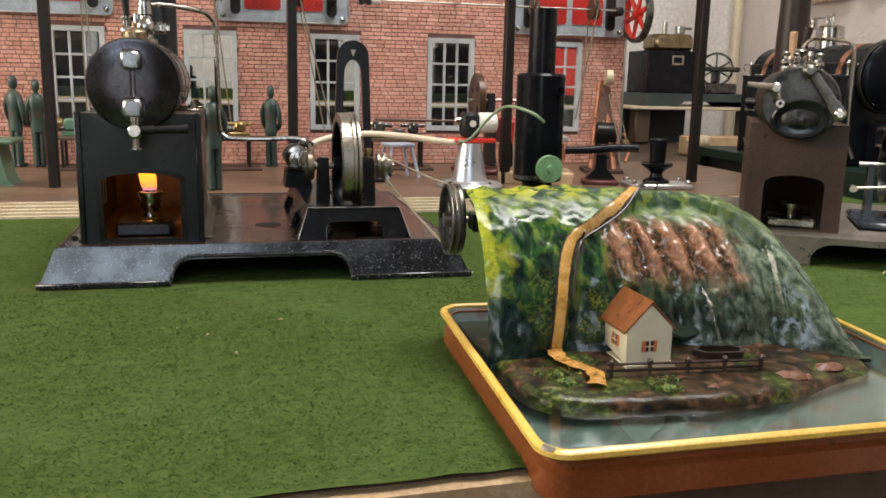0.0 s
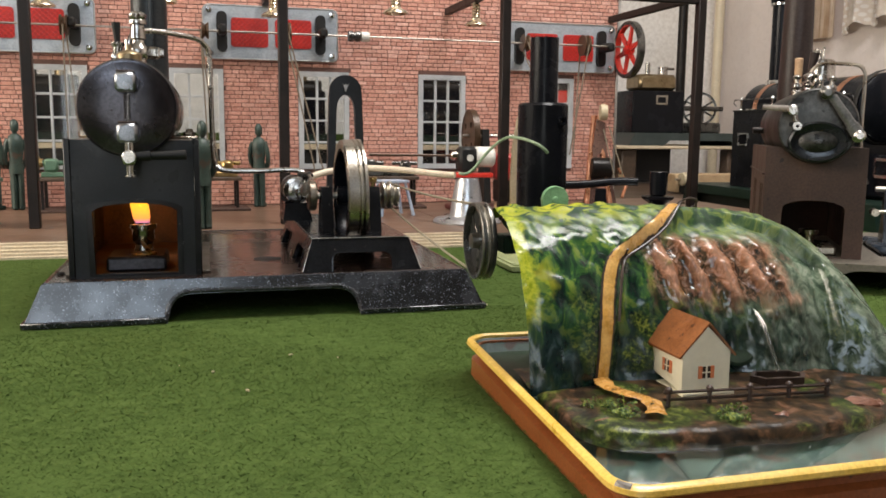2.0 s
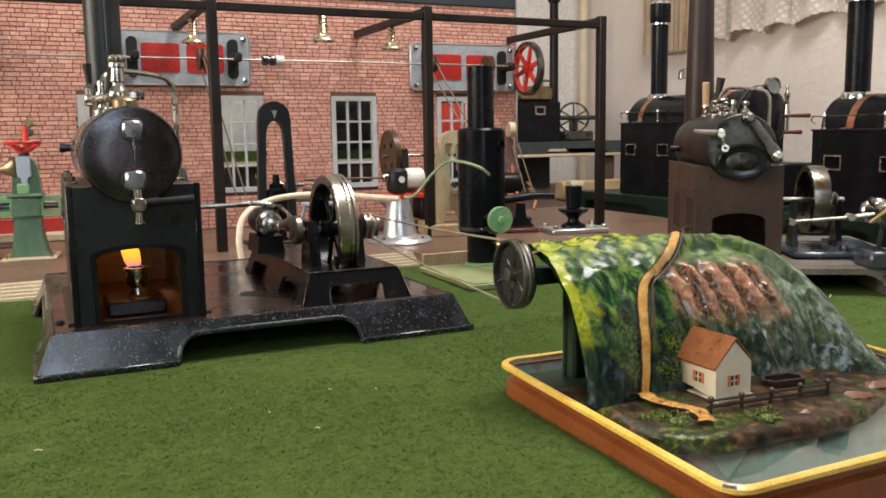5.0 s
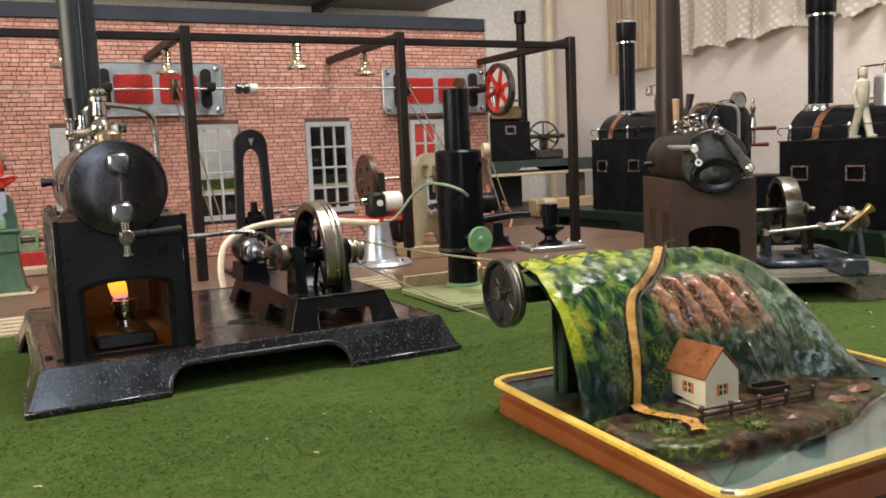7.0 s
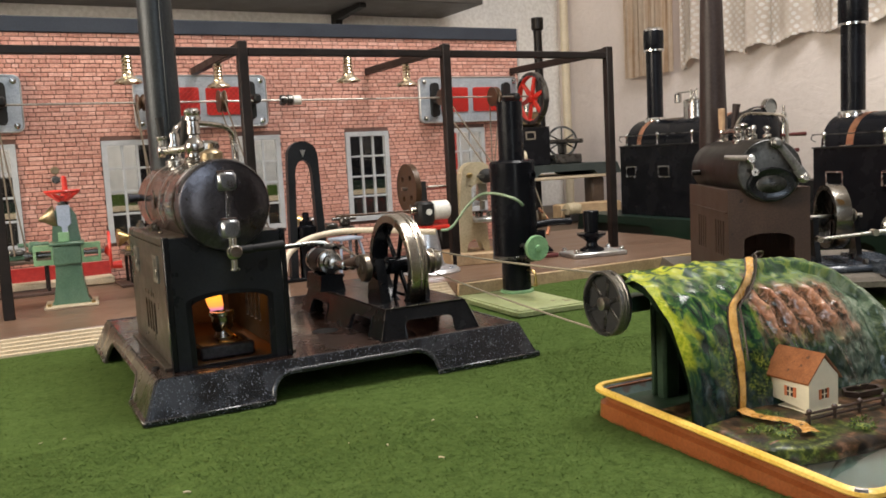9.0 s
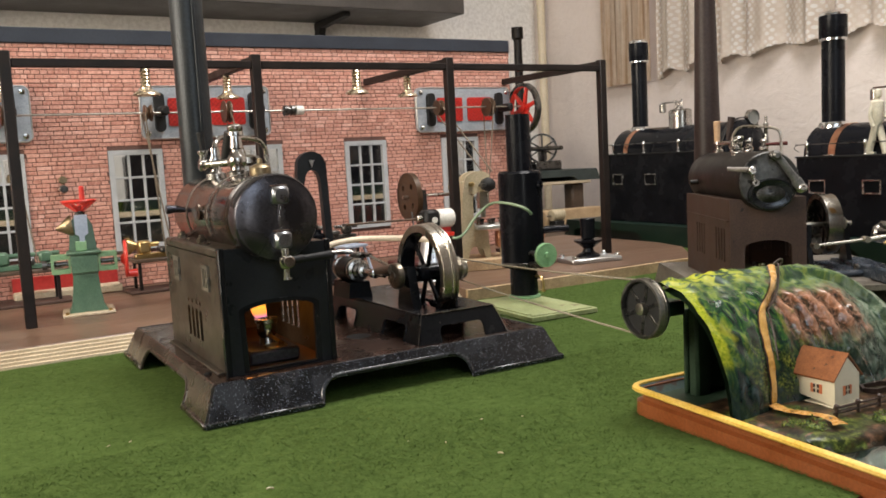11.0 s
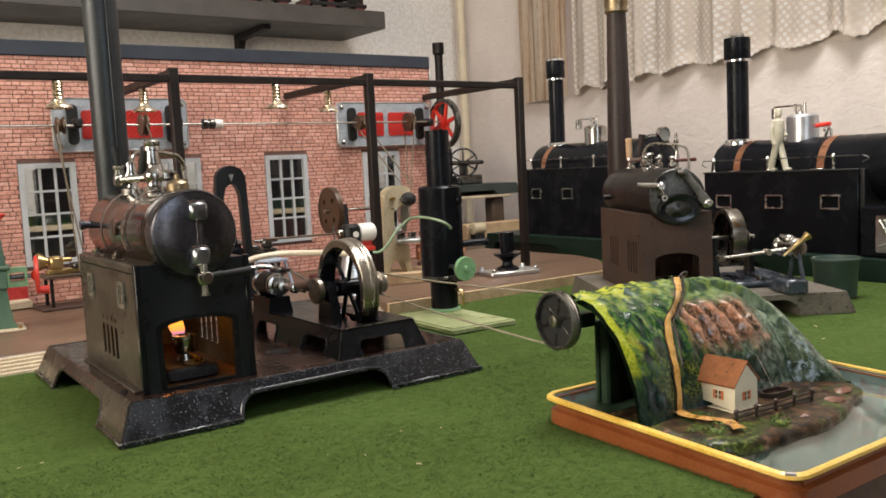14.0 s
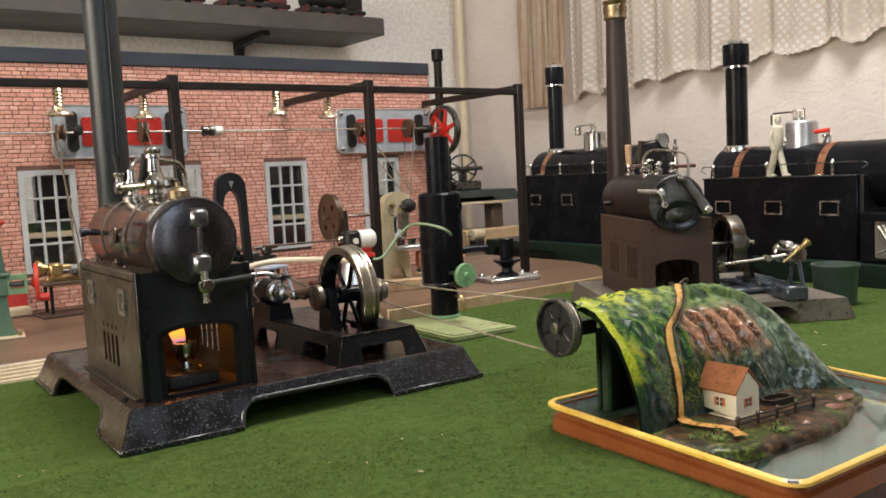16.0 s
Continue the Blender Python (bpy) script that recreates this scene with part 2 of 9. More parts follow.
floor_wood = worn("brown_room_floor", (0.14, 0.09, 0.055), (0.2, 0.13, 0.08), 0.5, 0, 5, 90, 0.1)
# sooty inside, its brown strengthened to carry the flame's glow
soot_glow = worn("sooty_glow_brown_inside", (0.07, 0.035, 0.016), (0.16, 0.075, 0.032), 0.4, 0.4, 40, 400, 0.15)
flange_grey = worn("oval_manhole_grey", (0.0084, 0.0102, 0.0126), (0.0204, 0.0228, 0.0264), 0.2, 0.4, 50, 500, 0.25)
rubber = worn("black_rubber", (0.012, 0.012, 0.012), (0.02, 0.02, 0.02), 0.55, 0, 60, 700, 0.1, gloss=0.28)


def carpet_material():
    m, nt, p = base_material("green_felt_carpet")
    v = coords(nt)
    geo = nt.nodes.new("ShaderNodeNewGeometry")
    broad = noise_tex(nt, v, 24.0, 5.0, 0.65)
    mid = noise_tex(nt, v, 120.0, 4.0, 0.65, 0.4)
    dimple = noise_tex(nt, v, 180.0, 3.0, 0.6, 0.8)
    fib = noise_tex(nt, coords(nt, (1, 0.6, 1)), 700.0, 3.0, 0.7, 0.8)
    col = ramp(nt, fib, ((0.36, (0.0448, 0.0736, 0.0176)), (0.5, (0.0608, 0.0976, 0.0235)), (0.62, (0.102, 0.146, 0.042))))
    col = mix(nt, 0.5, col, ramp(nt, mid, ((0.38, (0.028, 0.0496, 0.0109)), (0.48, (0.056, 0.0896, 0.0218)), (0.56, (0.08, 0.12, 0.0302)), (0.65, (0.112, 0.152, 0.0487)))))
    col = mix(nt, 0.35, col, ramp(nt, broad, ((0.38, (0.0432, 0.072, 0.0168)), (0.62, (0.0736, 0.112, 0.0286)))))
    col = mix(nt, 0.4, col, ramp(nt, geo.outputs["Random Per Island"], ((0.0, (0.0448, 0.0752, 0.0176)), (0.6, (0.0672, 0.104, 0.0269)), (1.0, (0.124, 0.164, 0.0588)))))
    # small dimples, darker in their low spots
    col = mix(nt, maths(nt, "MULTIPLY", ramp(nt, dimple, ((0.34, (1, 1, 1)), (0.45, (0, 0, 0)))), 0.42), col, (0.0192, 0.0368, 0.00756))
    nt.links.new(col, p.inputs["Base Color"])
    p.inputs["Roughness"].default_value = 1.0
    p.inputs["Specular IOR Level"].default_value = 0.05
    bump(nt, p, mix(nt, 0.5, dimple, mid), 0.45, 0.0025)
    return m


def brick_material():
    m, nt, p = base_material("printed_brick")
    v = coords(nt)
    geo = nt.nodes.new("ShaderNodeNewGeometry")
    info = nt.nodes.new("ShaderNodeObjectInfo")
    pick = maths(nt, "FRACT", maths(nt, "ADD", geo.outputs["Random Per Island"], info.outputs["Random"]))
    tone = ramp(nt, pick, ((0.0, (0.42, 0.185, 0.14)), (0.25, (0.57, 0.285, 0.215)), (0.5, (0.68, 0.38, 0.3)), (0.75, (0.5, 0.23, 0.17)), (1.0, (0.74, 0.46, 0.38))))
    grit = noise_tex(nt, v, 260.0, 4.0, 0.65)
    col = mix(nt, 0.4, tone, ramp(nt, grit, ((0.38, (0.3, 0.11, 0.075)), (0.52, (0.58, 0.27, 0.2)), (0.66, (0.78, 0.49, 0.39)))))
    # grey smudges in the print, some along the joints
    dirt = ramp(nt, noise_tex(nt, v, 16.0, 5.0, 0.7), ((0.48, (0, 0, 0)), (0.7, (1, 1, 1))))
    streak = ramp(nt, noise_tex(nt, coords(nt, (0.5, 1, 2.2)), 60.0, 4.0, 0.7), ((0.5, (0, 0, 0)), (0.66, (1, 1, 1))))
    col = mix(nt, maths(nt, "MULTIPLY", maths(nt, "MAXIMUM", dirt, streak), 0.34), col, (0.24, 0.13, 0.105))
    nt.links.new(col, p.inputs["Base Color"])
    p.inputs["Roughness"].default_value = 0.6
    bump(nt, p, grit, 0.2, 0.0004)
    return m


def plank_material():
    m, nt, p = base_material("brown_laminate_floor")
    v = coords(nt, (1, 6, 1))
    broad = noise_tex(nt, v, 5.0, 5.0, 0.6, 0.5)
    fine = noise_tex(nt, coords(nt, (1, 14, 1)), 45.0, 5.0, 0.65)
    col = mix(nt, 0.5, ramp(nt, broad, ((0.3, (0.1, 0.058, 0.036)), (0.7, (0.19, 0.115, 0.075)))), ramp(nt, fine, ((0.3, (0.075, 0.042, 0.026)), (0.7, (0.2, 0.125, 0.085)))))
    nt.links.new(col, p.inputs["Base Color"])
    nt.links.new(ramp(nt, broad, ((0.3, (0.28,) * 3), (0.7, (0.42,) * 3))), p.inputs["Roughness"])
    bump(nt, p, fine, 0.1, 0.0005)
    return m


def pane_material():
    m, nt, p = base_material("clear_model_pane")
    v = coords(nt)
    col = ramp(nt, noise_tex(nt, v, 60.0, 3.0, 0.6), ((0.3, (0.66, 0.68, 0.68)), (0.7, (0.78, 0.79, 0.78))))
    nt.links.new(col, p.inputs["Base Color"])
    p.inputs["Roughness"].default_value = 0.03
    p.inputs["Transmission Weight"].default_value = 1.0
    return m


def hill_material():
    """Tin hillside, painted along the sheet: u runs along the hill, v from crest to foot."""
    m, nt, p = base_material("painted_tin_hillside")
    v = coords(nt)
    uvn = nt.nodes.new("ShaderNodeTexCoord")
    sep = nt.nodes.new("ShaderNodeSeparateXYZ")
    nt.links.new(uvn.outputs["UV"], sep.inputs[0])

    def sheet(sx, sy, rz=0.0):
        mp = nt.nodes.new("ShaderNodeMapping")
        mp.inputs["Scale"].default_value = (sx, sy, 1)
        mp.inputs["Rotation"].default_value = (0, 0, rz)
        nt.links.new(uvn.outputs["UV"], mp.inputs["Vector"])
        return mp.outputs["Vector"]

    wob = maths(nt, "MULTIPLY", maths(nt, "SUBTRACT", noise_tex(nt, v, 70.0, 3.0, 0.6), 0.5), 0.22)
    u, w = maths(nt, "ADD", sep.outputs["X"], wob), maths(nt, "ADD", sep.outputs["Y"], wob)

    def rise(x, lo, hi):
        return ramp(nt, x, ((lo, (0, 0, 0)), (hi, (1, 1, 1))))

    def fall(x, lo, hi):
        return ramp(nt, x, ((lo, (1, 1, 1)), (hi, (0, 0, 0))))

    def both(x, y):
        return maths(nt, "MULTIPLY", x, y)

    dab = noise_tex(nt, sheet(24, 9, 0.35), 1.0, 5.0, 0.62, 0.8)
    dab2 = noise_tex(nt, sheet(34, 11, -0.5), 1.0, 5.0, 0.62, 0.7)
    fine = noise_tex(nt, v, 520.0, 3.0, 0.7)
    camo = noise_tex(nt, sheet(20, 13, 0.5), 1.0, 4.0, 0.6, 0.9)
    col = ramp(nt, dab, ((0.4, (0.004, 0.016, 0.011)), (0.47, (0.01, 0.04, 0.016)), (0.5, (0.024, 0.075, 0.02)), (0.545, (0.035, 0.1, 0.022)), (0.565, (0.1, 0.17, 0.025)), (0.64, (0.16, 0.22, 0.035))))
    # grey-green right half, paled in its colour for the gloss reflection there
    grey = ramp(nt, dab2, ((0.38, (0.03, 0.052, 0.032)), (0.49, (0.085, 0.125, 0.08)), (0.57, (0.16, 0.21, 0.14)), (0.64, (0.24, 0.29, 0.21)), (0.72, (0.1, 0.09, 0.05))))
    col = mix(nt, rise(u, 0.44, 0.62), col, grey)
    # crest: paler leaf green, lime yellow at the open end
    col = mix(nt, both(fall(w, 0.16, 0.36), 0.8), col, ramp(nt, camo, ((0.42, (0.01, 0.034, 0.016)), (0.45, (0.035, 0.085, 0.022)), (0.5, (0.07, 0.13, 0.03)), (0.53, (0.17, 0.22, 0.04)), (0.6, (0.2, 0.25, 0.06)), (0.62, (0.12, 0.19, 0.11)))))
    lime = ramp(nt, camo, ((0.43, (0.01, 0.036, 0.014)), (0.46, (0.05, 0.11, 0.014)), (0.48, (0.24, 0.28, 0.012)), (0.58, (0.36, 0.36, 0.018))))
    col = mix(nt, both(both(fall(u, 0.02, 0.06), fall(w, 0.5, 0.66)), 0.55), col, lime)
    edge = maths(nt, "ADD", sep.outputs["X"], maths(nt, "MULTIPLY", wob, 0.18))
    col = mix(nt, both(fall(edge, 0.026, 0.034), fall(w, 0.66, 0.74)), col, ramp(nt, fine, ((0.4, (0.2, 0.26, 0.012)), (0.6, (0.38, 0.4, 0.03)))))
    col = mix(nt, both(fall(w, 0.1, 0.24), fall(u, 0.2, 0.42)), col, lime)
    # deep blue-green at the foot
    deep = ramp(nt, dab2, ((0.36, (0.003, 0.009, 0.009)), (0.54, (0.01, 0.022, 0.022)), (0.68, (0.045, 0.07, 0.075))))
    col = mix(nt, both(rise(w, 0.56, 0.8), maths(nt, "MULTIPLY_ADD", rise(u, 0.5, 0.75), -0.4, 0.88)), col, deep)
    # rock ribs beside the path
    rib = maths(nt, "SINE", maths(nt, "ADD", maths(nt, "SUBTRACT", maths(nt, "MULTIPLY", sep.outputs["X"], 84.0), maths(nt, "MULTIPLY", sep.outputs["Y"], 8.5)), maths(nt, "MULTIPLY", wob, 11.0)))
    rock = ramp(nt, maths(nt, "MULTIPLY_ADD", rib, 0.38, 0.5), ((0.2, (0.012, 0.009, 0.007)), (0.36, (0.07, 0.034, 0.018)), (0.5, (0.3, 0.11, 0.05)), (0.82, (0.58, 0.3, 0.19))))
    rock = mix(nt, 0.55, rock, ramp(nt, noise_tex(nt, sheet(60, 22, -0.2), 1.0, 5.0, 0.7, 0.8), ((0.4, (0.012, 0.01, 0.009)), (0.48, (0.1, 0.045, 0.022)), (0.55, (0.32, 0.14, 0.075)), (0.64, (0.55, 0.34, 0.26)))))
    zone = both(both(rise(u, 0.31, 0.36), fall(u, 0.64, 0.72)), both(rise(w, 0.24, 0.34), fall(w, 0.56, 0.7)))
    col = mix(nt, both(zone, 0.95), col, rock)
    # pale blue streak beside the hollow: a reflection put into the colour
    sheen_zone = both(both(rise(u, 0.79, 0.8), fall(u, 0.82, 0.845)), rise(w, 0.5, 0.7))
    col = mix(nt, both(sheen_zone, ramp(nt, dab2, ((0.42, (0, 0, 0)), (0.56, (1, 1, 1))))), col, (0.3, 0.38, 0.44))
    # painted shrubs beside the foot of the path
    shrub = ramp(nt, fine, ((0.4, (0.008, 0.018, 0.005)), (0.52, (0.05, 0.085, 0.015)), (0.62, (0.24, 0.26, 0.04))))
    s1 = both(both(rise(u, 0.11, 0.14), fall(u, 0.17, 0.21)), both(rise(w, 0.6, 0.66), fall(w, 0.84, 0.9)))
    s2 = both(both(rise(u, 0.245, 0.27), fall(u, 0.3, 0.34)), both(rise(w, 0.66, 0.7), fall(w, 0.88, 0.94)))
    s3 = both(both(rise(u, 0.74, 0.77), fall(u, 0.82, 0.86)), both(rise(w, 0.52, 0.58), fall(w, 0.76, 0.84)))
    col = mix(nt, both(maths(nt, "MAXIMUM", maths(nt, "MULTIPLY", s1, 0.55), maths(nt, "MAXIMUM", s2, maths(nt, "MULTIPLY", s3, 0.3))), 0.8), col, shrub)
    nt.links.new(col, p.inputs["Base Color"])
    # the crest is rubbed dull
    nt.links.new(mix(nt, fall(w, 0.16, 0.4), ramp(nt, camo, ((0.4, (0.1, 0.1, 0.1)), (0.62, (0.24, 0.24, 0.24)))), (0.46, 0.46, 0.46)), p.inputs["Roughness"])
    nt.links.new(mix(nt, fall(w, 0.2, 0.45), (0.42, 0.42, 0.42), (0.2, 0.2, 0.2)), p.inputs["Specular IOR Level"])
    bump(nt, p, mix(nt, 0.4, dab, dab2), 0.2, 0.0012)
    return m


def bank_material():
    m, nt, p = base_material("painted_river_bank")
    v = coords(nt)
    a = noise_tex(nt, v, 95.0, 5.0, 0.65, 0.8)
    b = noise_tex(nt, v, 42.0, 3.0, 0.6, 0.4)
    c = noise_tex(nt, v, 260.0, 4.0, 0.7)
    col = ramp(nt, a, ((0.36, (0.006, 0.005, 0.004)), (0.45, (0.022, 0.014, 0.008)), (0.52, (0.04, 0.024, 0.012)), (0.58, (0.08, 0.04, 0.02)), (0.66, (0.15, 0.08, 0.05))))
    moss = ramp(nt, c, ((0.38, (0.008, 0.014, 0.004)), (0.52, (0.035, 0.05, 0.01)), (0.64, (0.13, 0.15, 0.03))))
    col = mix(nt, ramp(nt, b, ((0.5, (0, 0, 0)), (0.58, (1, 1, 1)))), col, moss)
    nt.links.new(col, p.inputs["Base Color"])
    p.inputs["Roughness"].default_value = 0.3
    p.inputs["Specular IOR Level"].default_value = 0.2
    bump(nt, p, mix(nt, 0.5, a, c), 0.35, 0.001)
    return m


def bush_material():
    m, nt, p = base_material("painted_bush")
    v = coords(nt)
    col = ramp(nt, noise_tex(nt, v, 420.0, 3.0, 0.7), ((0.38, (0.01, 0.03, 0.008)), (0.5, (0.06, 0.11, 0.018)), (0.62, (0.24, 0.27, 0.045))))
    nt.links.new(col, p.inputs["Base Color"])
    p.inputs["Roughness"].default_value = 0.75
    return m


def water_material():
    m, nt, p = base_material("shallow_water")
    p.inputs["Base Color"].default_value = (0.9, 0.96, 0.94, 1)
    p.inputs["Roughness"].default_value = 0.02
    p.inputs["IOR"].default_value = 1.33
    p.inputs["Transmission Weight"].default_value = 1.0
    v = coords(nt)
    bump(nt, p, noise_tex(nt, v, 28.0, 2.0, 0.5), 0.04, 0.002)
    return m


def glass_material():
    m, nt, p = base_material("clear_glass")
    p.inputs["Base Color"].default_value = (0.95, 0.97, 0.97, 1)
    p.inputs["Roughness"].default_value = 0.03
    p.inputs["Transmission Weight"].default_value = 1.0
    return m


def flame_material():
    m, nt, p = base_material("spirit_flame")
    v = coords(nt)
    sep = nt.nodes.new("ShaderNodeSeparateXYZ")
    nt.links.new(v, sep.inputs[0])
    h = maths(nt, "MULTIPLY", sep.outputs["Z"], 38.0)
    col = ramp(nt, h, ((0.02, (0.45, 0.16, 0.3)), (0.14, (1.0, 0.3, 0.06)), (0.5, (1.0, 0.5, 0.03)), (0.95, (1.0, 0.24, 0.01))))
    nt.links.new(col, p.inputs["Base Color"])
    nt.links.new(col, p.inputs["Emission Color"])
    p.inputs["Emission Strength"].default_value = 1.5
    return m


def curtain_material():
    m, nt, p = base_material("dotted_net_curtain")
    v = coords(nt)
    vor = nt.nodes.new("ShaderNodeTexVoronoi")
    vor.inputs["Scale"].default_value = 84.0
    vor.inputs["Randomness"].default_value = 0.12
    nt.links.new(coords(nt, (0.0, 1.0, 1.0), (0.6, 0, 0)), vor.inputs["Vector"])
    dots = ramp(nt, vor.outputs["Distance"], ((0.3, (1, 1, 1)), (0.4, (0, 0, 0))))
    # woven bands: the dots fade out between them
    band = ramp(nt, noise_tex(nt, coords(nt, (0.0, 1.0, 0.0)), 30.0, 1.0, 0.4), ((0.44, (0.25, 0.25, 0.25)), (0.54, (1, 1, 1))))
    dots = maths(nt, "MULTIPLY", dots, band)
    col = mix(nt, dots, (0.72, 0.63, 0.55), (0.9, 0.87, 0.85))
    col = mix(nt, 0.15, col, ramp(nt, noise_tex(nt, v, 25.0, 3.0, 0.6), ((0.3, (0.45, 0.38, 0.28)), (0.7, (0.8, 0.76, 0.68)))))
    nt.links.new(col, p.inputs["Base Color"])
    p.inputs["Roughness"].default_value = 0.9
    bump(nt, p, noise_tex(nt, v, 700.0, 2.0, 0.6), 0.3, 0.0005)
    return m


def drape_material():
    m, nt, p = base_material("streaked_beige_drape")
    v = coords(nt)
    # brown vertical streaks over the beige
    stripes = noise_tex(nt, coords(nt, (1.0, 1.0, 0.03)), 62.0, 4.0, 0.65)
    col = ramp(nt, stripes, ((0.36, (0.33, 0.2, 0.11)), (0.46, (0.55, 0.4, 0.27)), (0.54, (0.66, 0.54, 0.42)), (0.68, (0.74, 0.65, 0.55))))
    col = mix(nt, 0.2, col, ramp(nt, noise_tex(nt, v, 40.0, 3.0, 0.6), ((0.35, (0.4, 0.27, 0.17)), (0.65, (0.74, 0.66, 0.56)))))
    nt.links.new(col, p.inputs["Base Color"])
    p.inputs["Roughness"].default_value = 0.9
    bump(nt, p, noise_tex(nt, v, 500.0, 2.0, 0.6), 0.3, 0.0006)
    return m


def plaster_material():
    """Cream plaster with trowel ridges and pits."""
    m, nt, p = base_material("rough_cream_plaster")
    v = coords(nt)
    big = noise_tex(nt, v, 5.0, 4.0, 0.6)
    swirl = noise_tex(nt, coords(nt, (1, 1, 1.7), (0.5, 0, 0)), 13.0, 5.0, 0.6, 0.5)
    pits = noise_tex(nt, v, 70.0, 5.0, 0.7, 0.6)
    col = ramp(nt, big, ((0.36, (0.62, 0.55, 0.515)), (0.64, (0.68, 0.61, 0.575))))
    col = mix(nt, 0.14, col, ramp(nt, pits, ((0.34, (0.42, 0.36, 0.325)), (0.52, (0.69, 0.62, 0.58)))))
    nt.links.new(col, p.inputs["Base Color"])
    p.inputs["Roughness"].default_value = 0.85
    ridge = ramp(nt, swirl, ((0.4, (0, 0, 0)), (0.52, (1, 1, 1)), (0.64, (0.6, 0.6, 0.6))))
    bump(nt, p, mix(nt, 0.4, ridge, pits), 0.3, 0.004)
    return m


carpet_mat, brick_mat, plank_mat, pane_mat = carpet_material(), brick_material(), plank_material(), pane_material()
hill_mat, bank_mat, bush_mat, water_mat, glass_mat = hill_material(), bank_material(), bush_material(), water_material(), glass_material()
flame_mat, curtain_mat = flame_material(), curtain_material()
drape_mat, plaster = drape_material(), plaster_material()
mortar = worn("grey_brown_mortar", (0.075, 0.036, 0.028), (0.15, 0.075, 0.056), 0.7, 0, 60, 500, 0.1)
plate_lime = worn("yellowish_green_plate", (0.22, 0.25, 0.11), (0.34, 0.38, 0.19), 0.4, 0, 30, 400, 0.1, (0.13, 0.1, 0.05), 0.66, 40)
dial_grey = worn("grey_gauge_dial", (0.2, 0.2, 0.19), (0.28, 0.28, 0.26), 0.4, 0, 80, 700, 0.05)
shaft_steel = worn("drawn_steel_rod", (0.36, 0.33, 0.29), (0.46, 0.43, 0.38), 0.3, 1.0, 8, 300, 0.0)
maroon = worn("dark_maroon_paint", (0.06, 0.012, 0.012), (0.1, 0.02, 0.018), 0.4, 0, 40, 500, 0.05)
old_brass = worn("tarnished_brass", (0.2, 0.15, 0.085), (0.34, 0.27, 0.17), 0.32, 1.0, 60, 700, 0.1)
gauge_grey = worn("grey_plated_fitting", (0.2, 0.21, 0.225), (0.31, 0.32, 0.34), 0.28, 1.0, 60, 800, 0.1)
dark_steel = worn("dark_oiled_steel", (0.06, 0.058, 0.054), (0.16, 0.155, 0.145), 0.26, 0.9, 60, 600, 0.1)
frame_silver = worn("silver_window_frame", (0.5, 0.5, 0.5), (0.72, 0.72, 0.72), 0.2, 1.0, 60, 600, 0.05)
rust_cast = worn("rusty_pink_casting", (0.09, 0.042, 0.03), (0.22, 0.125, 0.095), 0.5, 0.1, 60, 500, 0.3, (0.04, 0.018, 0.012), 0.58, 120)
lamp_brass = worn("pale_brass_lamp", (0.58, 0.48, 0.34), (0.74, 0.66, 0.53), 0.24, 1.0, 60, 700, 0.08)

# ---- mesh tools ----
ALONG_X = Matrix.Rotation(radians(90), 4, "Y")
ALONG_Y = Matrix.Rotation(radians(-90), 4, "X")
ALONG_Z = Matrix.Identity(4)


def at(x, y, z, turn=ALONG_Z):
    return Matrix.Translation((x, y, z)) @ turn


def box(bm, lo, hi, bev=0.0, m=None):
    start = len(bm.verts)
    c = [(a + b) / 2 for a, b in zip(lo, hi)]
    s = [abs(b - a) for a, b in zip(lo, hi)]
    made = bmesh.ops.create_cube(bm, size=1.0, matrix=Matrix.Translation(c) @ Matrix.Diagonal((*s, 1)))
    verts = made["verts"]
    if bev:
        edges = list({e for v in verts for e in v.link_edges})
        out = bmesh.ops.bevel(bm, geom=edges, offset=bev, segments=1, affect="EDGES")
        bm.verts.ensure_lookup_table()
        verts = list(bm.verts)[start:]
    if m:
        bmesh.ops.transform(bm, matrix=m, verts=verts)
    return bm


def lathe(bm, prof, m=ALONG_Z, seg=28, close=True):
    """Turns the profile (radius, height) round the z axis of m."""
    rings = []
    for r, h in prof:
        if r < 1e-6:
            rings.append([bm.verts.new(m @ Vector((0, 0, h)))])
        else:
            rings.append([bm.verts.new(m @ Vector((r * math.cos(2 * math.pi * i / seg), r * math.sin(2 * math.pi * i / seg), h))) for i in range(seg)])
    for a, b in zip(rings, rings[1:]):
        for i in range(seg):
            j = (i + 1) % seg
            if len(a) == 1 and len(b) == 1:
                continue
            if len(a) == 1:
                bm.faces.new((a[0], b[i], b[j]))
            elif len(b) == 1:
                bm.faces.new((a[i], b[0], a[j]))
            else:
                bm.faces.new((a[i], b[i], b[j], a[j]))
    if close:
        for ring in (rings[0], rings[-1]):
            if len(ring) > 1:
                bm.faces.new(ring)
    return bm


def rod(bm, p0, p1, r0, r1=None, seg=16, bev=0.0):
    p0, p1 = Vector(p0), Vector(p1)
    d = p1 - p0
    m = Matrix.Translation(p0) @ d.to_track_quat("Z", "Y").to_matrix().to_4x4()
    r1 = r0 if r1 is None else r1
    n = d.length
    prof = [(r0 - bev, 0), (r0, bev), (r1, n - bev), (r1 - bev, n)] if bev else [(r0, 0), (r1, n)]
    return lathe(bm, prof, m, seg)


def ease(x, lo, hi):
    t = min(1.0, max(0.0, (x - lo) / (hi - lo)))
    return t * t * (3 - 2 * t)


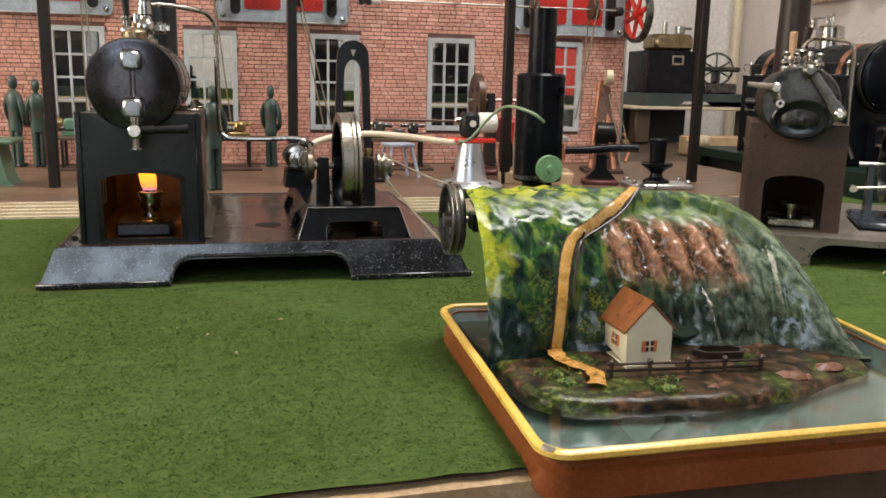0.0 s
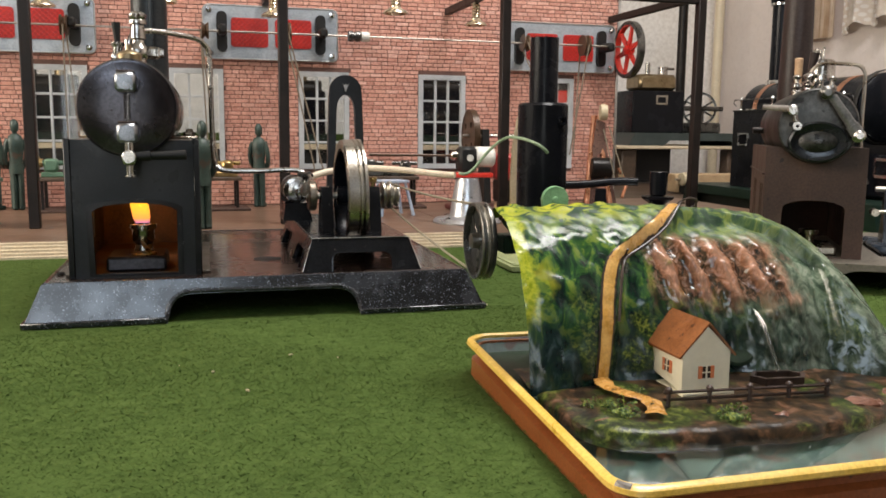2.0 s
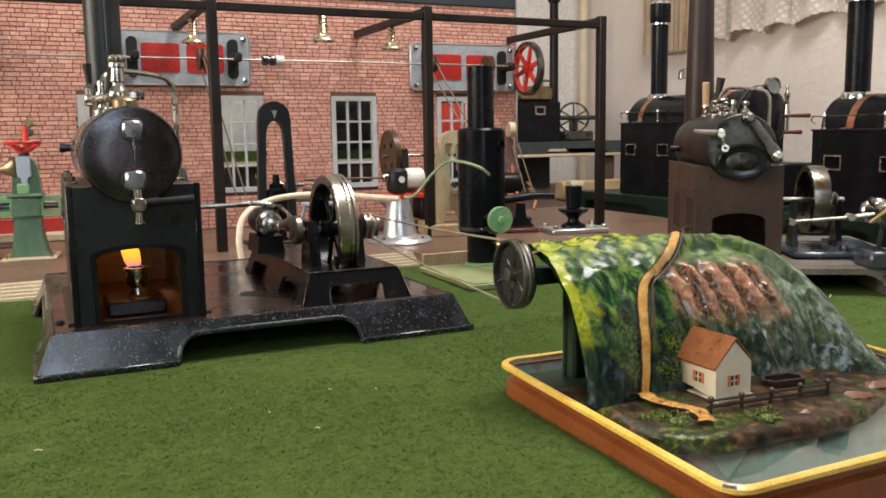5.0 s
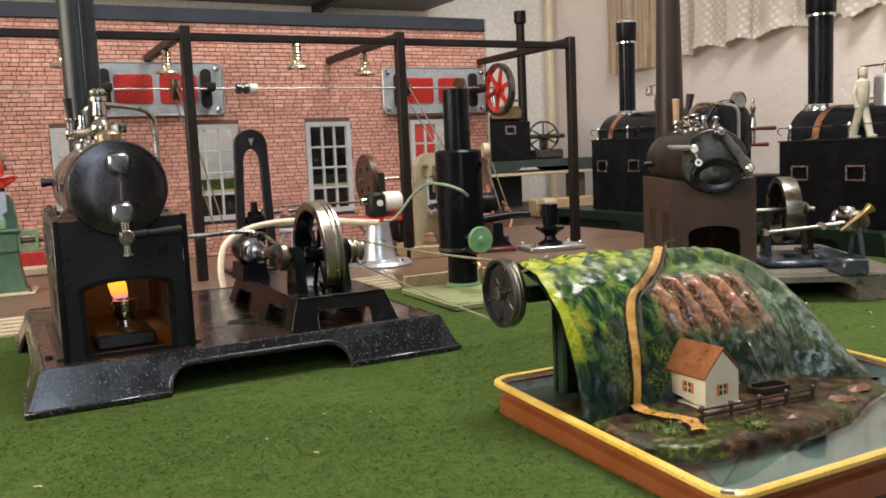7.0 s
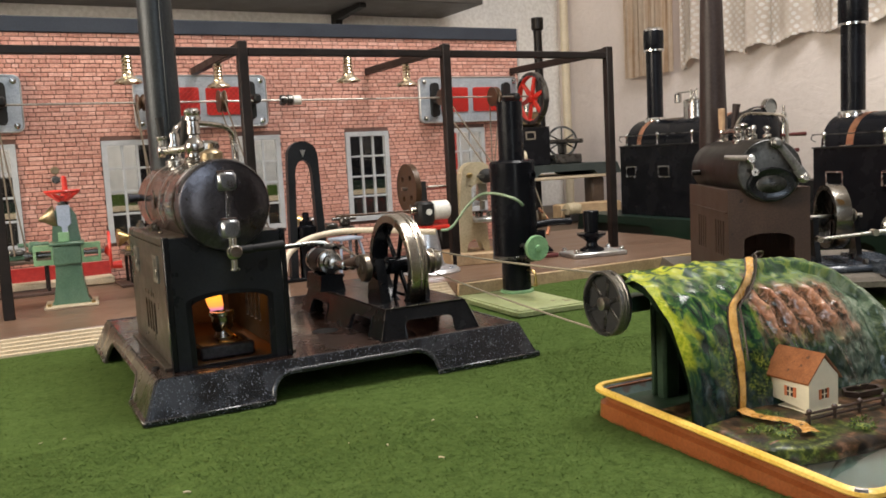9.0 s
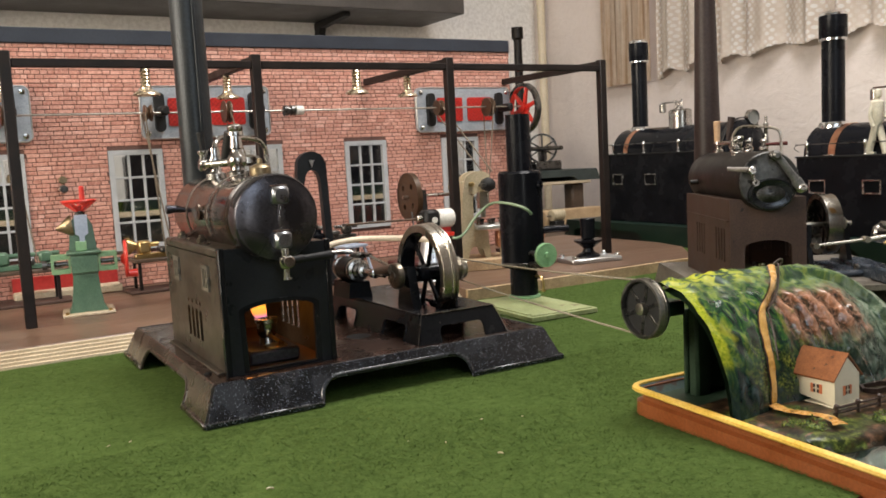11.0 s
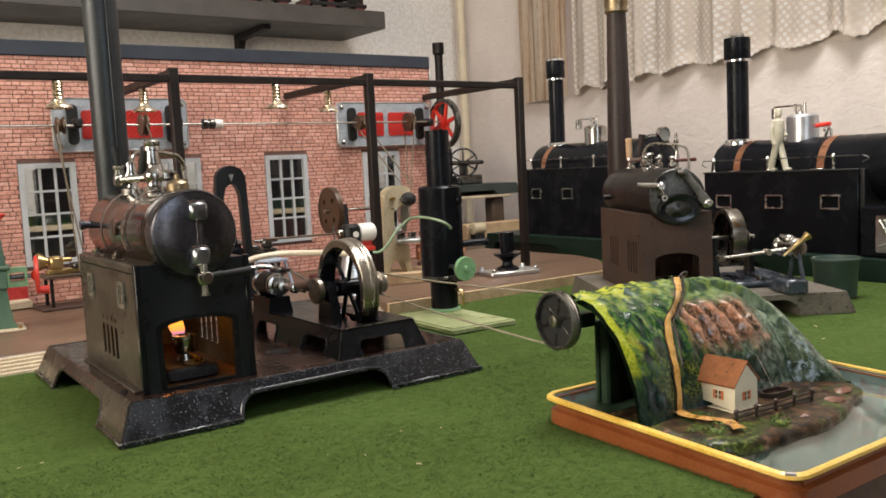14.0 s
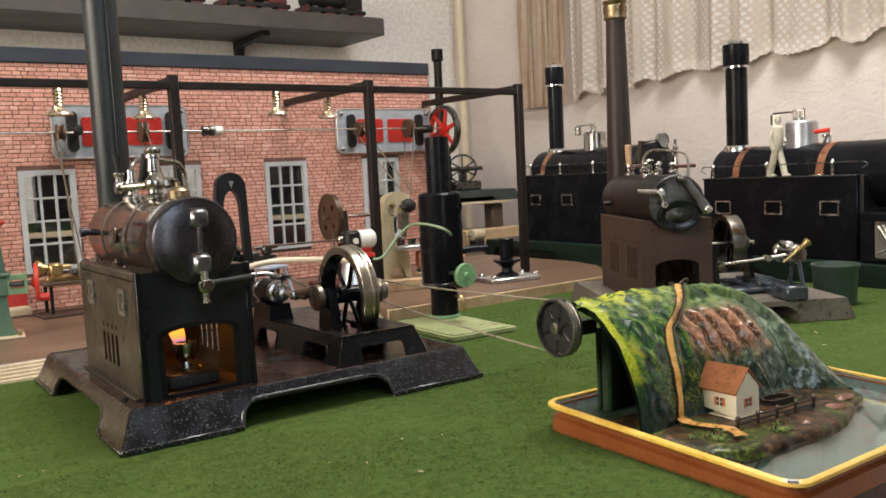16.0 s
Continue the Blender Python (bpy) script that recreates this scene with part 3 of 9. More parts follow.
def smooth_line(pts, k=6):
    pts = [Vector(p) for p in pts]
    ext = [pts[0] * 2 - pts[1]] + pts + [pts[-1] * 2 - pts[-2]]
    out = []
    for i in range(1, len(ext) - 2):
        a, b, c, d = ext[i - 1:i + 3]
        for s in range(k):
            t = s / k
            out.append(0.5 * (2 * b + (c - a) * t + (2 * a - 5 * b + 4 * c - d) * t * t + (3 * b - a - 3 * c + d) * t ** 3))
    return out + [pts[-1]]


def tube(bm, pts, r, seg=10, k=6, closed=False):
    line = smooth_line(pts, k) if k > 1 else [Vector(p) for p in pts]
    n = len(line)
    up = None
    rings = []
    for i, p in enumerate(line):
        a = line[(i - 1) % n] if closed or i else line[0]
        b = line[(i + 1) % n] if closed or i < n - 1 else line[-1]
        d = (b - a).normalized()
        if up is None:
            up = d.orthogonal().normalized()
        up = (up - d * up.dot(d)).normalized()
        side = d.cross(up)
        rings.append([bm.verts.new(p + r * (math.cos(2 * math.pi * q / seg) * up + math.sin(2 * math.pi * q / seg) * side)) for q in range(seg)])
    for a, b in zip(rings, rings[1:] + ([rings[0]] if closed else [])):
        for q in range(seg):
            bm.faces.new((a[q], a[(q + 1) % seg], b[(q + 1) % seg], b[q]))
    if not closed:
        bm.faces.new(rings[0])
        bm.faces.new(rings[-1])
    return bm


def prism(bm, outline, depth, m=ALONG_Z, holes=()):
    """Extrudes the outline in x, y of m by depth along z. Holes are outlines too."""
    edges = []
    flat = []
    for loop in (outline, *holes):
        vs = [bm.verts.new((x, y, 0)) for x, y in loop]
        flat += vs
        edges += [bm.edges.new((vs[i], vs[(i + 1) % len(vs)])) for i in range(len(vs))]
    if holes:
        made = bmesh.ops.triangle_fill(bm, use_beauty=True, use_dissolve=False, edges=edges, normal=(0, 0, 1))
        faces = [g for g in made["geom"] if isinstance(g, bmesh.types.BMFace)]
    else:
        faces = [bm.faces.new(flat)]
    out = bmesh.ops.extrude_face_region(bm, geom=faces)
    top = [g for g in out["geom"] if isinstance(g, bmesh.types.BMVert)]
    bmesh.ops.translate(bm, vec=(0, 0, depth), verts=top)
    bmesh.ops.transform(bm, matrix=m, verts=flat + top)
    return bm


def arc(cx, cy, r, a0, a1, n=8, ry=None):
    ry = r if ry is None else ry
    return [(cx + r * math.cos(radians(a0 + (a1 - a0) * i / n)), cy + ry * math.sin(radians(a0 + (a1 - a0) * i / n))) for i in range(n + 1)]


def rounded(x0, y0, x1, y1, r, n=4):
    return arc(x1 - r, y0 + r, r, -90, 0, n) + arc(x1 - r, y1 - r, r, 0, 90, n) + arc(x0 + r, y1 - r, r, 90, 180, n) + arc(x0 + r, y0 + r, r, 180, 270, n)


UPRIGHT = Matrix.Rotation(radians(90), 4, "X")  # x, y of an outline become x, z; depth goes to -y
SIDEWAYS = Matrix(((0, 0, 1, 0), (1, 0, 0, 0), (0, 1, 0, 0), (0, 0, 0, 1)))  # outline x, y become y, z; depth goes to +x


def shape(build, *args, **kw):
    bm = bmesh.new()
    build(bm, *args, **kw)
    return bm


def part(name, bm, material, parent, label="", angle=38.0, pose_at=None):
    bmesh.ops.recalc_face_normals(bm, faces=bm.faces[:])
    me = bpy.data.meshes.new(name)
    bm.to_mesh(me)
    bm.free()
    me.materials.append(material)
    me.polygons.foreach_set("use_smooth", [True] * len(me.polygons))
    me.set_sharp_from_angle(angle=radians(angle))
    ob = new(name, me)
    ob.parent = parent
    if pose_at is not None:
        ob.matrix_basis = pose_at
    if label:
        ob["label"] = label
    return ob


def site(x, y, z, grown, turned=0.0, out=(0.0, 0.0, 0.0)):
    """A frame in which one group of things is laid out: grown and turned about the point out, which comes to lie at x, y, z."""
    return pose(x, y, z, 0, 0, turned) @ Matrix.Scale(grown, 4) @ Matrix.Translation([-v for v in out])


TABLE = Matrix.Identity(4)
WORKSHOP = site(0.3, 1.44, 0.16, 1.034, 2.58, (0.288, 1.392, 0.16))  # floor, brick wall, gantry and line shaft
MACHINES = site(0.0, 0.01, 0.16, 1.034, 0.0, (0.0, 0.01, 0.16))  # what stands on the workshop floor


def thing(name, label, category, where=(0, 0, 0), turn=0.0, group="", kind="", frame_of=TABLE):
    ob = new(name)
    ob.empty_display_size = 0.02
    ob.matrix_basis = frame_of @ pose(*where, 0, 0, turn)
    return tagged(ob, label, category, group, kind)


def solid(name, bm, material, label, category="", group="", kind="", where=(0, 0, 0), turn=0.0, angle=38.0, frame_of=TABLE):
    """A thing or a piece of the setting that is one mesh."""
    ob = part(name, bm, material, None, "", angle, frame_of @ pose(*where, 0, 0, turn))
    return tagged(ob, label, category, group, kind)


def wheel(bm, m, r, width, rim, hub, spokes=0, spoke=0.004, seg=40, groove=0.0):
    """A spoked or open wheel round the z axis of m; groove: depth of a belt groove."""
    w = width / 2
    outer = [(r - rim, -w), (r, -w)] + ([(r, -w * 0.5), (r - groove, 0), (r, w * 0.5)] if groove else []) + [(r, w), (r - rim, w), (r - rim, -w)]
    lathe(bm, outer, m, seg, close=False)
    lathe(bm, [(hub, -w * 1.1), (hub, w * 1.1)], m, 18)
    for i in range(spokes):
        a = 2 * math.pi * i / spokes
        box(bm, (hub * 0.6, -spoke / 2, -w * 0.45), (r - rim * 0.5, spoke / 2, w * 0.45), 0, m @ Matrix.Rotation(a, 4, "Z"))
    return bm

# ---- the setting ----
solid("floor", shape(box, (-1.7, -1.6, -0.82), (1.6, 2.8, -0.78)), floor_wood, "brown wooden floor of the room", kind="structure")
solid("ceiling", shape(box, (-1.7, -1.6, 1.7), (1.6, 2.8, 1.74)), room_white, "plain white ceiling of the room", kind="structure")
solid("wall_north", shape(box, (-2.75, 0.0, -0.78), (0.6, 0.08, 1.7)), room_white, "pale painted wall behind the brick backdrop", kind="structure", where=(1.02, 2.625, 0), turn=4.1)
solid("wall_east", shape(box, (1.5, -1.6, -0.78), (1.6, 2.8, 1.7)), plaster, "rough cream plaster wall with trowel marks", kind="structure")


def south_wall(bm):
    # narrow glazed doorway and a wide high window beside and over it
    box(bm, (-1.6, -1.6, -0.78), (-0.56, -1.5, 1.02))
    box(bm, (-0.12, -1.6, -0.78), (1.5, -1.5, 1.02))
    box(bm, (-0.56, -1.6, 0.9), (-0.12, -1.5, 1.02))
    box(bm, (-1.6, -1.6, 1.02), (-1.1, -1.5, 1.62))
    box(bm, (0.1, -1.6, 1.02), (1.5, -1.5, 1.62))
    box(bm, (-1.6, -1.6, 1.62), (1.5, -1.5, 1.7))


solid("wall_south", shape(south_wall), wall_tan, "plain tan wall with a glazed doorway and high window", kind="structure")




def west_wall(bm):
    # opening in the long wall, assumed for the warm west light
    box(bm, (-1.7, -1.6, -0.78), (-1.6, 0.15, 1.7))
    box(bm, (-1.7, 1.35, -0.78), (-1.6, 2.5, 1.7))
    box(bm, (-1.7, 0.15, -0.78), (-1.6, 1.35, 0.25))
    box(bm, (-1.7, 0.15, 1.25), (-1.6, 1.35, 1.7))


solid("wall_west", shape(west_wall), wall_tan, "plain tan wall with an opening added for the west light", kind="structure")
# dark cupboard along the wall behind, beside the doorway: unseen, added for dark reflections
solid("cupboard", shape(box, (0.15, -1.499, -0.78), (1.45, -1.1, 1.0), 0.01), cabinet_dark, "tall dark oak cupboard, added out of view for dark reflections", "cupboard")
door = thing("door_1", "pale painted frame of the glazed door", "door", (-0.34, -1.5, -0.78), kind="structure")
for x0, x1, z0, z1 in ((-0.22, -0.19, 0, 1.68), (0.19, 0.22, 0, 1.68), (-0.19, 0.19, 1.65, 1.68), (-0.19, 0.19, 0, 0.62)):
    part("door_frame", shape(box, (x0, -0.05, z0), (x1, 0.0, z1), 0.004), white_plastic, door)

table = thing("table", "large display table with a dark wooden front edge", "table")
def front_y(x):
    return 0.312 + 0.082 * x


def slab(bm, y0, y1, z0, z1):
    """A board along the table's slanting front: y0 and y1 are distances behind it, y1 None reaches the back."""
    far = [(1.49, 2.44), (-1.3, 2.44)] if y1 is None else [(1.49, front_y(1.49) + y1), (-1.3, front_y(-1.3) + y1)]
    prism(bm, [(-1.3, front_y(-1.3) + y0), (1.49, front_y(1.49) + y0)] + far, z1 - z0, at(0, 0, z0))


# dark top shows bare at the back, in place of shaded carpet
part("table_top", shape(slab, 0.004, None, -0.03, -0.003), cabinet_dark, table)
part("front_edge", shape(slab, -0.006, 0.004, -0.0125, -0.004), pale_wood, table, "worn brown wooden edging strip")
part("apron", shape(slab, 0.012, 0.03, -0.16, -0.03), cabinet_dark, table)
for lx in (-1.25, 1.4):
    for ly in (front_y(lx) + 0.055, 2.3):
        part("leg", shape(box, (lx, ly, -0.78), (lx + 0.06, ly + 0.06, -0.035), 0.003), cabinet_dark, table)


def carpet_sheet(bm):
    nx, ny = 190, 110
    x0, x1, y1 = -1.29, 1.48, 1.56
    grid = [[None] * (ny + 1) for _ in range(nx + 1)]
    for i in range(nx + 1):
        for j in range(ny + 1):
            x = x0 + (x1 - x0) * i / nx
            y = front_y(x) + (y1 - front_y(x)) * j / ny
            z = 0.0006 * noise.noise(Vector((x * 9, y * 9, 0))) + 0.0004 * noise.noise(Vector((x * 40, y * 40, 3)))
            # pressed down under the tin tray
            z -= 0.007 * ease(x, 0.1, 0.112) * (1 - ease(x, 0.322, 0.334)) * (1 - ease(y, 0.493, 0.505))
            if j == 0:
                y += 0.0018 * noise.noise(Vector((x * 70, 0, 5)))
            grid[i][j] = bm.verts.new((x, y, z - 0.0005))
    for i in range(nx):
        for j in range(ny):
            bm.faces.new((grid[i][j], grid[i + 1][j], grid[i + 1][j + 1], grid[i][j + 1]))


solid("carpet", shape(carpet_sheet), carpet_mat, "green felt carpet that covers the display table", kind="structure", angle=180)

# workshop board with a ribbed cream edge
FLOOR_Z = 0.02


def workshop_boards(bm):
    box(bm, (-1.05, 1.001, 0.005), (0.215, 1.42, FLOOR_Z), 0.001)
    prism(bm, [(0.2153, 0.9745), (0.61, 0.9745), (0.655, 1.02), (0.705, 1.08), (0.73, 1.16), (0.73, 1.42), (0.2153, 1.42)], FLOOR_Z - 0.005, at(0, 0, 0.005))


solid("workshop_floor", shape(workshop_boards), plank_mat, "glossy brown laminate floor of the model workshop", kind="structure", frame_of=WORKSHOP)


def ribbed_edge(bm):
    for k in range(5):
        y = 0.977 + 0.0047 * k
        box(bm, (-1.05, y, 0.004), (0.215, y + 0.0038, 0.0078 + 0.0029 * k), 0.0006)
    box(bm, (-1.05, 0.9773, 0.004), (0.215, 1.0005, 0.0058))


solid("trim_step", shape(ribbed_edge), cream_edge, "cream ribbed edging along the workshop floor", kind="structure", frame_of=WORKSHOP)
solid("trim_board_edge", shape(box, (0.2155, 0.969, 0.004), (0.61, 0.9743, FLOOR_Z - 0.0005), 0.0008), pale_wood, "pale raw wooden edge of the workshop floor", kind="structure", frame_of=WORKSHOP)

# backdrop board: openings for the windows go through it
WALL_Y, WALL_L, WALL_R = 1.392, -1.05, 0.591
WIN_X = [0.475 - 0.188 * i for i in range(8)]
WIN_W, WIN_Z0, WIN_Z1 = 0.039, 0.0745, 0.2225


def backdrop_board(bm):
    holes = [[(x - WIN_W, WIN_Z0), (x + WIN_W, WIN_Z0), (x + WIN_W, WIN_Z1), (x - WIN_W, WIN_Z1)] for x in WIN_X]
    prism(bm, [(WALL_L, FLOOR_Z), (WALL_R, FLOOR_Z), (WALL_R, 0.394), (WALL_L, 0.394)], 0.012, at(0, WALL_Y + 0.012, 0, UPRIGHT), holes)


backdrop = solid("wall_backdrop", shape(backdrop_board), mortar, "model factory wall of printed red brick", kind="structure", frame_of=WORKSHOP)
solid("trim_parapet", shape(box, (WALL_L, WALL_Y - 0.004, 0.3745), (WALL_R, WALL_Y - 0.0005, 0.396), 0.001), navy, "navy black strip along the top of the brick wall", kind="structure", frame_of=WORKSHOP)
solid("trim_wall_end", shape(box, (WALL_R + 0.0003, WALL_Y - 0.002, FLOOR_Z), (WALL_R + 0.004, WALL_Y + 0.012, 0.396), 0.0005), alu, "thin metal edge at the end of the brick wall", kind="structure", frame_of=WORKSHOP)


def window_unit(i, x):
    w = thing(f"window_{i}", "pale grey model window of twelve small clear panes", "window", (x, WALL_Y, WIN_Z0), kind="structure", frame_of=WORKSHOP)
    W, H = WIN_W, WIN_Z1 - WIN_Z0
    f = 0.0078
    part("window_frame", shape(prism, [(-W + 0.0003, 0.0003), (W - 0.0003, 0.0003), (W - 0.0003, H - 0.0003), (-W + 0.0003, H - 0.0003)], 0.008, at(0, 0.005, 0, UPRIGHT),
                               [[(-W + f, f), (W - f, f), (W - f, H - f), (-W + f, H - f)]]), win_grey, w)
    pw, ph = (2 * W - 2 * f) / 3, (H - 2 * f) / 4
    for k in (1, 2):
        xx = -W + f + pw * k
        part("glazing_bar", shape(box, (xx - 0.0017, -0.0014, f), (xx + 0.0017, 0.0035, H - f), 0.0004), win_grey, w)
    for k in (1, 2, 3):
        zz = f + ph * k
        part("glazing_bar", shape(box, (-W + f, -0.0008, zz - 0.0016), (W - f, 0.0035, zz + 0.0016), 0.0004), win_grey, w)
    for a in range(3):
        for b in range(4):
            part("pane", shape(box, (-W + f + pw * a + 0.0005, 0.004, f + ph * b + 0.0005), (-W + f + pw * (a + 1) - 0.0005, 0.0052, f + ph * (b + 1) - 0.0005)), pane_mat, w).visible_shadow = False


for i, x in enumerate(WIN_X[:6]):
    window_unit(i + 1, x)

# iron frame of square tube in front of the wall
POST_X = [0.5774 - 0.2825 * i for i in range(5)]
FRAME_Y, FRAME_Z = 1.12, 0.3278
frame_unit = thing("workshop_gantry", "dark brown square tube gantry over the model workshop", "gantry", (0, FRAME_Y, FLOOR_Z), frame_of=WORKSHOP)
ztop = FRAME_Z - FLOOR_Z
for x in POST_X:
    part("post", shape(box, (-0.006, -0.006, 0.0), (0.006, 0.006, ztop - 0.0005), 0.001), dark_frame, frame_unit, pose_at=pose(x, 0, 0))
    part("cross_rail", shape(box, (x - 0.005, 0.0064, ztop - 0.0125), (x + 0.005, WALL_Y - FRAME_Y - 0.001, ztop - 0.002), 0.001), dark_frame, frame_unit)
for x0, x1 in zip(POST_X[1:], POST_X):
    part("front_rail", shape(box, (x0 + 0.0062, -0.0052, ztop - 0.0182), (x1 - 0.0062, 0.0052, ztop - 0.0086), 0.001), dark_frame, frame_unit)

# room shelf, pipe, curtain
shelf = thing("wall_shelf", "dark grey-brown shelf on black brackets above the backdrop", "shelf", (1.02, 2.624, 0.622), 4.1)
part("board", shape(box, (-2.3, -0.262, 0), (0.004, 0, 0.052), 0.002), shelf_dark, shelf)


def bracket(bm):
    prism(bm, [(0.0, -0.064), (0.0, -0.001), (-0.21, -0.001), (-0.21, -0.013), (-0.04, -0.021), (-0.02, -0.064)], 0.021, at(-0.01, 0, 0, SIDEWAYS))


for x in (-0.37, -1.4):
    part("bracket", shape(bracket), black_matt, shelf, pose_at=pose(x, 0, 0))

solid("trim_pipe", shape(rod, (1.468, 2.57, -0.1), (1.468, 2.57, 1.69), 0.0145), pipe_cream, "cream painted heating pipe in the room corner", kind="structure")


def curtain_sheet(bm, y0, y1, z0, z1, x, amp=0.0135):
    ny, nz = 260, 24
    g = []
    for i in range(ny + 1):
        col = []
        y = y0 + (y1 - y0) * i / ny
        ph = y * 62 + 2.2 * noise.noise(Vector((y * 7, 0, 0)))
        for j in range(nz + 1):
            f = j / nz
            zb = z0 + 0.042 * (0.53 - y) + 0.008 * math.sin(ph * 0.9) + 0.006 * noise.noise(Vector((y * 22, 2, 0))) + 0.002 * math.sin(y * 800)
            z = zb + (z1 - zb) * f
            d = amp * (0.55 + 0.45 * (1 - f)) * (math.sin(ph) + 0.4 * math.sin(2.3 * ph + 1))
            col.append(bm.verts.new((x + d, y, z)))
        g.append(col)
    faces = [bm.faces.new((g[i][j], g[i + 1][j], g[i + 1][j + 1], g[i][j + 1])) for i in range(ny) for j in range(nz)]
    bmesh.ops.solidify(bm, geom=faces, thickness=0.0012)


curtain = thing("curtain", "cream net curtain with white dots and gathered folds", "curtain", (1.466, 1.388, 0.3975))
curtain.matrix_basis = curtain.matrix_basis @ Matrix.Scale(1.16, 4)
part("cloth", shape(curtain_sheet, -0.75, 0.53, 0.0, 0.75, 0.0), curtain_mat, curtain, angle=180)
part("curtain_rod", shape(rod, (0, -0.8, 0.75), (0, 0.72, 0.75), 0.009), brass, curtain)


def side_drape(bm):
    ny = 60
    g = []
    for i in range(ny + 1):
        y = 0.54 + 0.19 * i / ny
        d = 0.004 * math.sin(i * 0.3) + 0.0015 * math.sin(i * 0.9)
        g.append((bm.verts.new((d, y, -0.012)), bm.verts.new((d * 0.8, y, 0.75))))
    faces = [bm.faces.new((g[i][0], g[i + 1][0], g[i + 1][1], g[i][1])) for i in range(ny)]
    bmesh.ops.solidify(bm, geom=faces, thickness=0.0015)


part("side_drape", shape(side_drape), drape_mat, curtain, "plain beige heavy drape", angle=40)


# cream ledge and red band at the foot of the brick wall
solid("trim_ledge", shape(box, (-0.27, 1.352, FLOOR_Z + 0.0003), (-0.13, 1.386, FLOOR_Z + 0.011), 0.0015), cream_edge, "cream ledge along the foot of the brick wall", kind="structure", frame_of=WORKSHOP)
solid("trim_red_band", shape(box, (-0.27, 1.3865, FLOOR_Z + 0.0003), (-0.13, 1.3905, FLOOR_Z + 0.03), 0.0005), red_mesh, "faded red band along the foot of the wall", kind="structure", frame_of=WORKSHOP)


# ---- low shelf with dark models behind the backdrop, seen through its windows ----
def back_shelf():
    sh = thing("back_shelf", "low dark shelf with cream edge and green felt top", "shelf", (-0.05, 2.3, 0.0005))
    # black board put in for the dark under the shelf
    part("front_board", shape(box, (-0.85, 0.012, 0.0), (0.97, 0.022, 0.0815), 0.001), black_matt, sh)
    part("shelf_board", shape(box, (-0.85, 0.003, 0.082), (0.97, 0.112, 0.0938), 0.001), black_matt, sh)
    part("edge_trim", shape(box, (-0.85, 0.0, 0.081), (0.97, 0.0028, 0.0945), 0.0008), cream_edge, sh, "cream wooden edge")
    part("felt", shape(box, (-0.848, 0.004, 0.094), (0.968, 0.1, 0.0955)), carpet_mat, sh, "green felt top")
    part("upstand", shape(box, (-0.848, 0.1005, 0.094), (0.968, 0.11, 0.121), 0.001), carpet_mat, sh, "green felt covered upstand")


# dark shapes put in to darken the panes; their engine form is assumed
def dark_model(x, w, top, house=black_plain, label="dark model engine on the low shelf behind the wall"):
    e = thing("model_engine", label, "steam engine", (x, 2.352, 0.0962), group="dark models behind the wall")
    part("plinth", shape(prism, [(-w, 0), (w, 0), (w - 0.008, 0.024), (-w + 0.008, 0.024)], 0.07, at(0, 0.035, 0, UPRIGHT)), green_dark, e, "dark green plinth")
    part("house", shape(box, (-w + 0.012, -0.024, 0.0243), (w - 0.012, 0.026, top * 0.76), 0.002), house, e)
    part("boiler", shape(rod, (-w + 0.02, 0, top * 0.78), (w - 0.02, 0, top * 0.78), 0.0245, bev=0.003), dark_boiler, e)
    part("chimney", shape(rod, (-w * 0.45, 0, top * 0.7), (-w * 0.45, 0, top * 1.5), 0.011, 0.009), brown_chimney, e)
    part("dome", shape(lathe, [(0.013, 0), (0.013, 0.02), (0.009, 0.026), (0, 0.028)], at(w * 0.3, 0, top * 0.78 + 0.022), 20), old_brass, e)


back_shelf()
for x, w, top in ((0.105, 0.1, 0.18), (0.6, 0.168, 0.19), (-0.48, 0.085, 0.18), (-0.27, 0.1, 0.075)):
    dark_model(x, w, top)
dark_model(0.85, 0.076, 0.2, red_paint, "model engine with a red house on the low shelf")

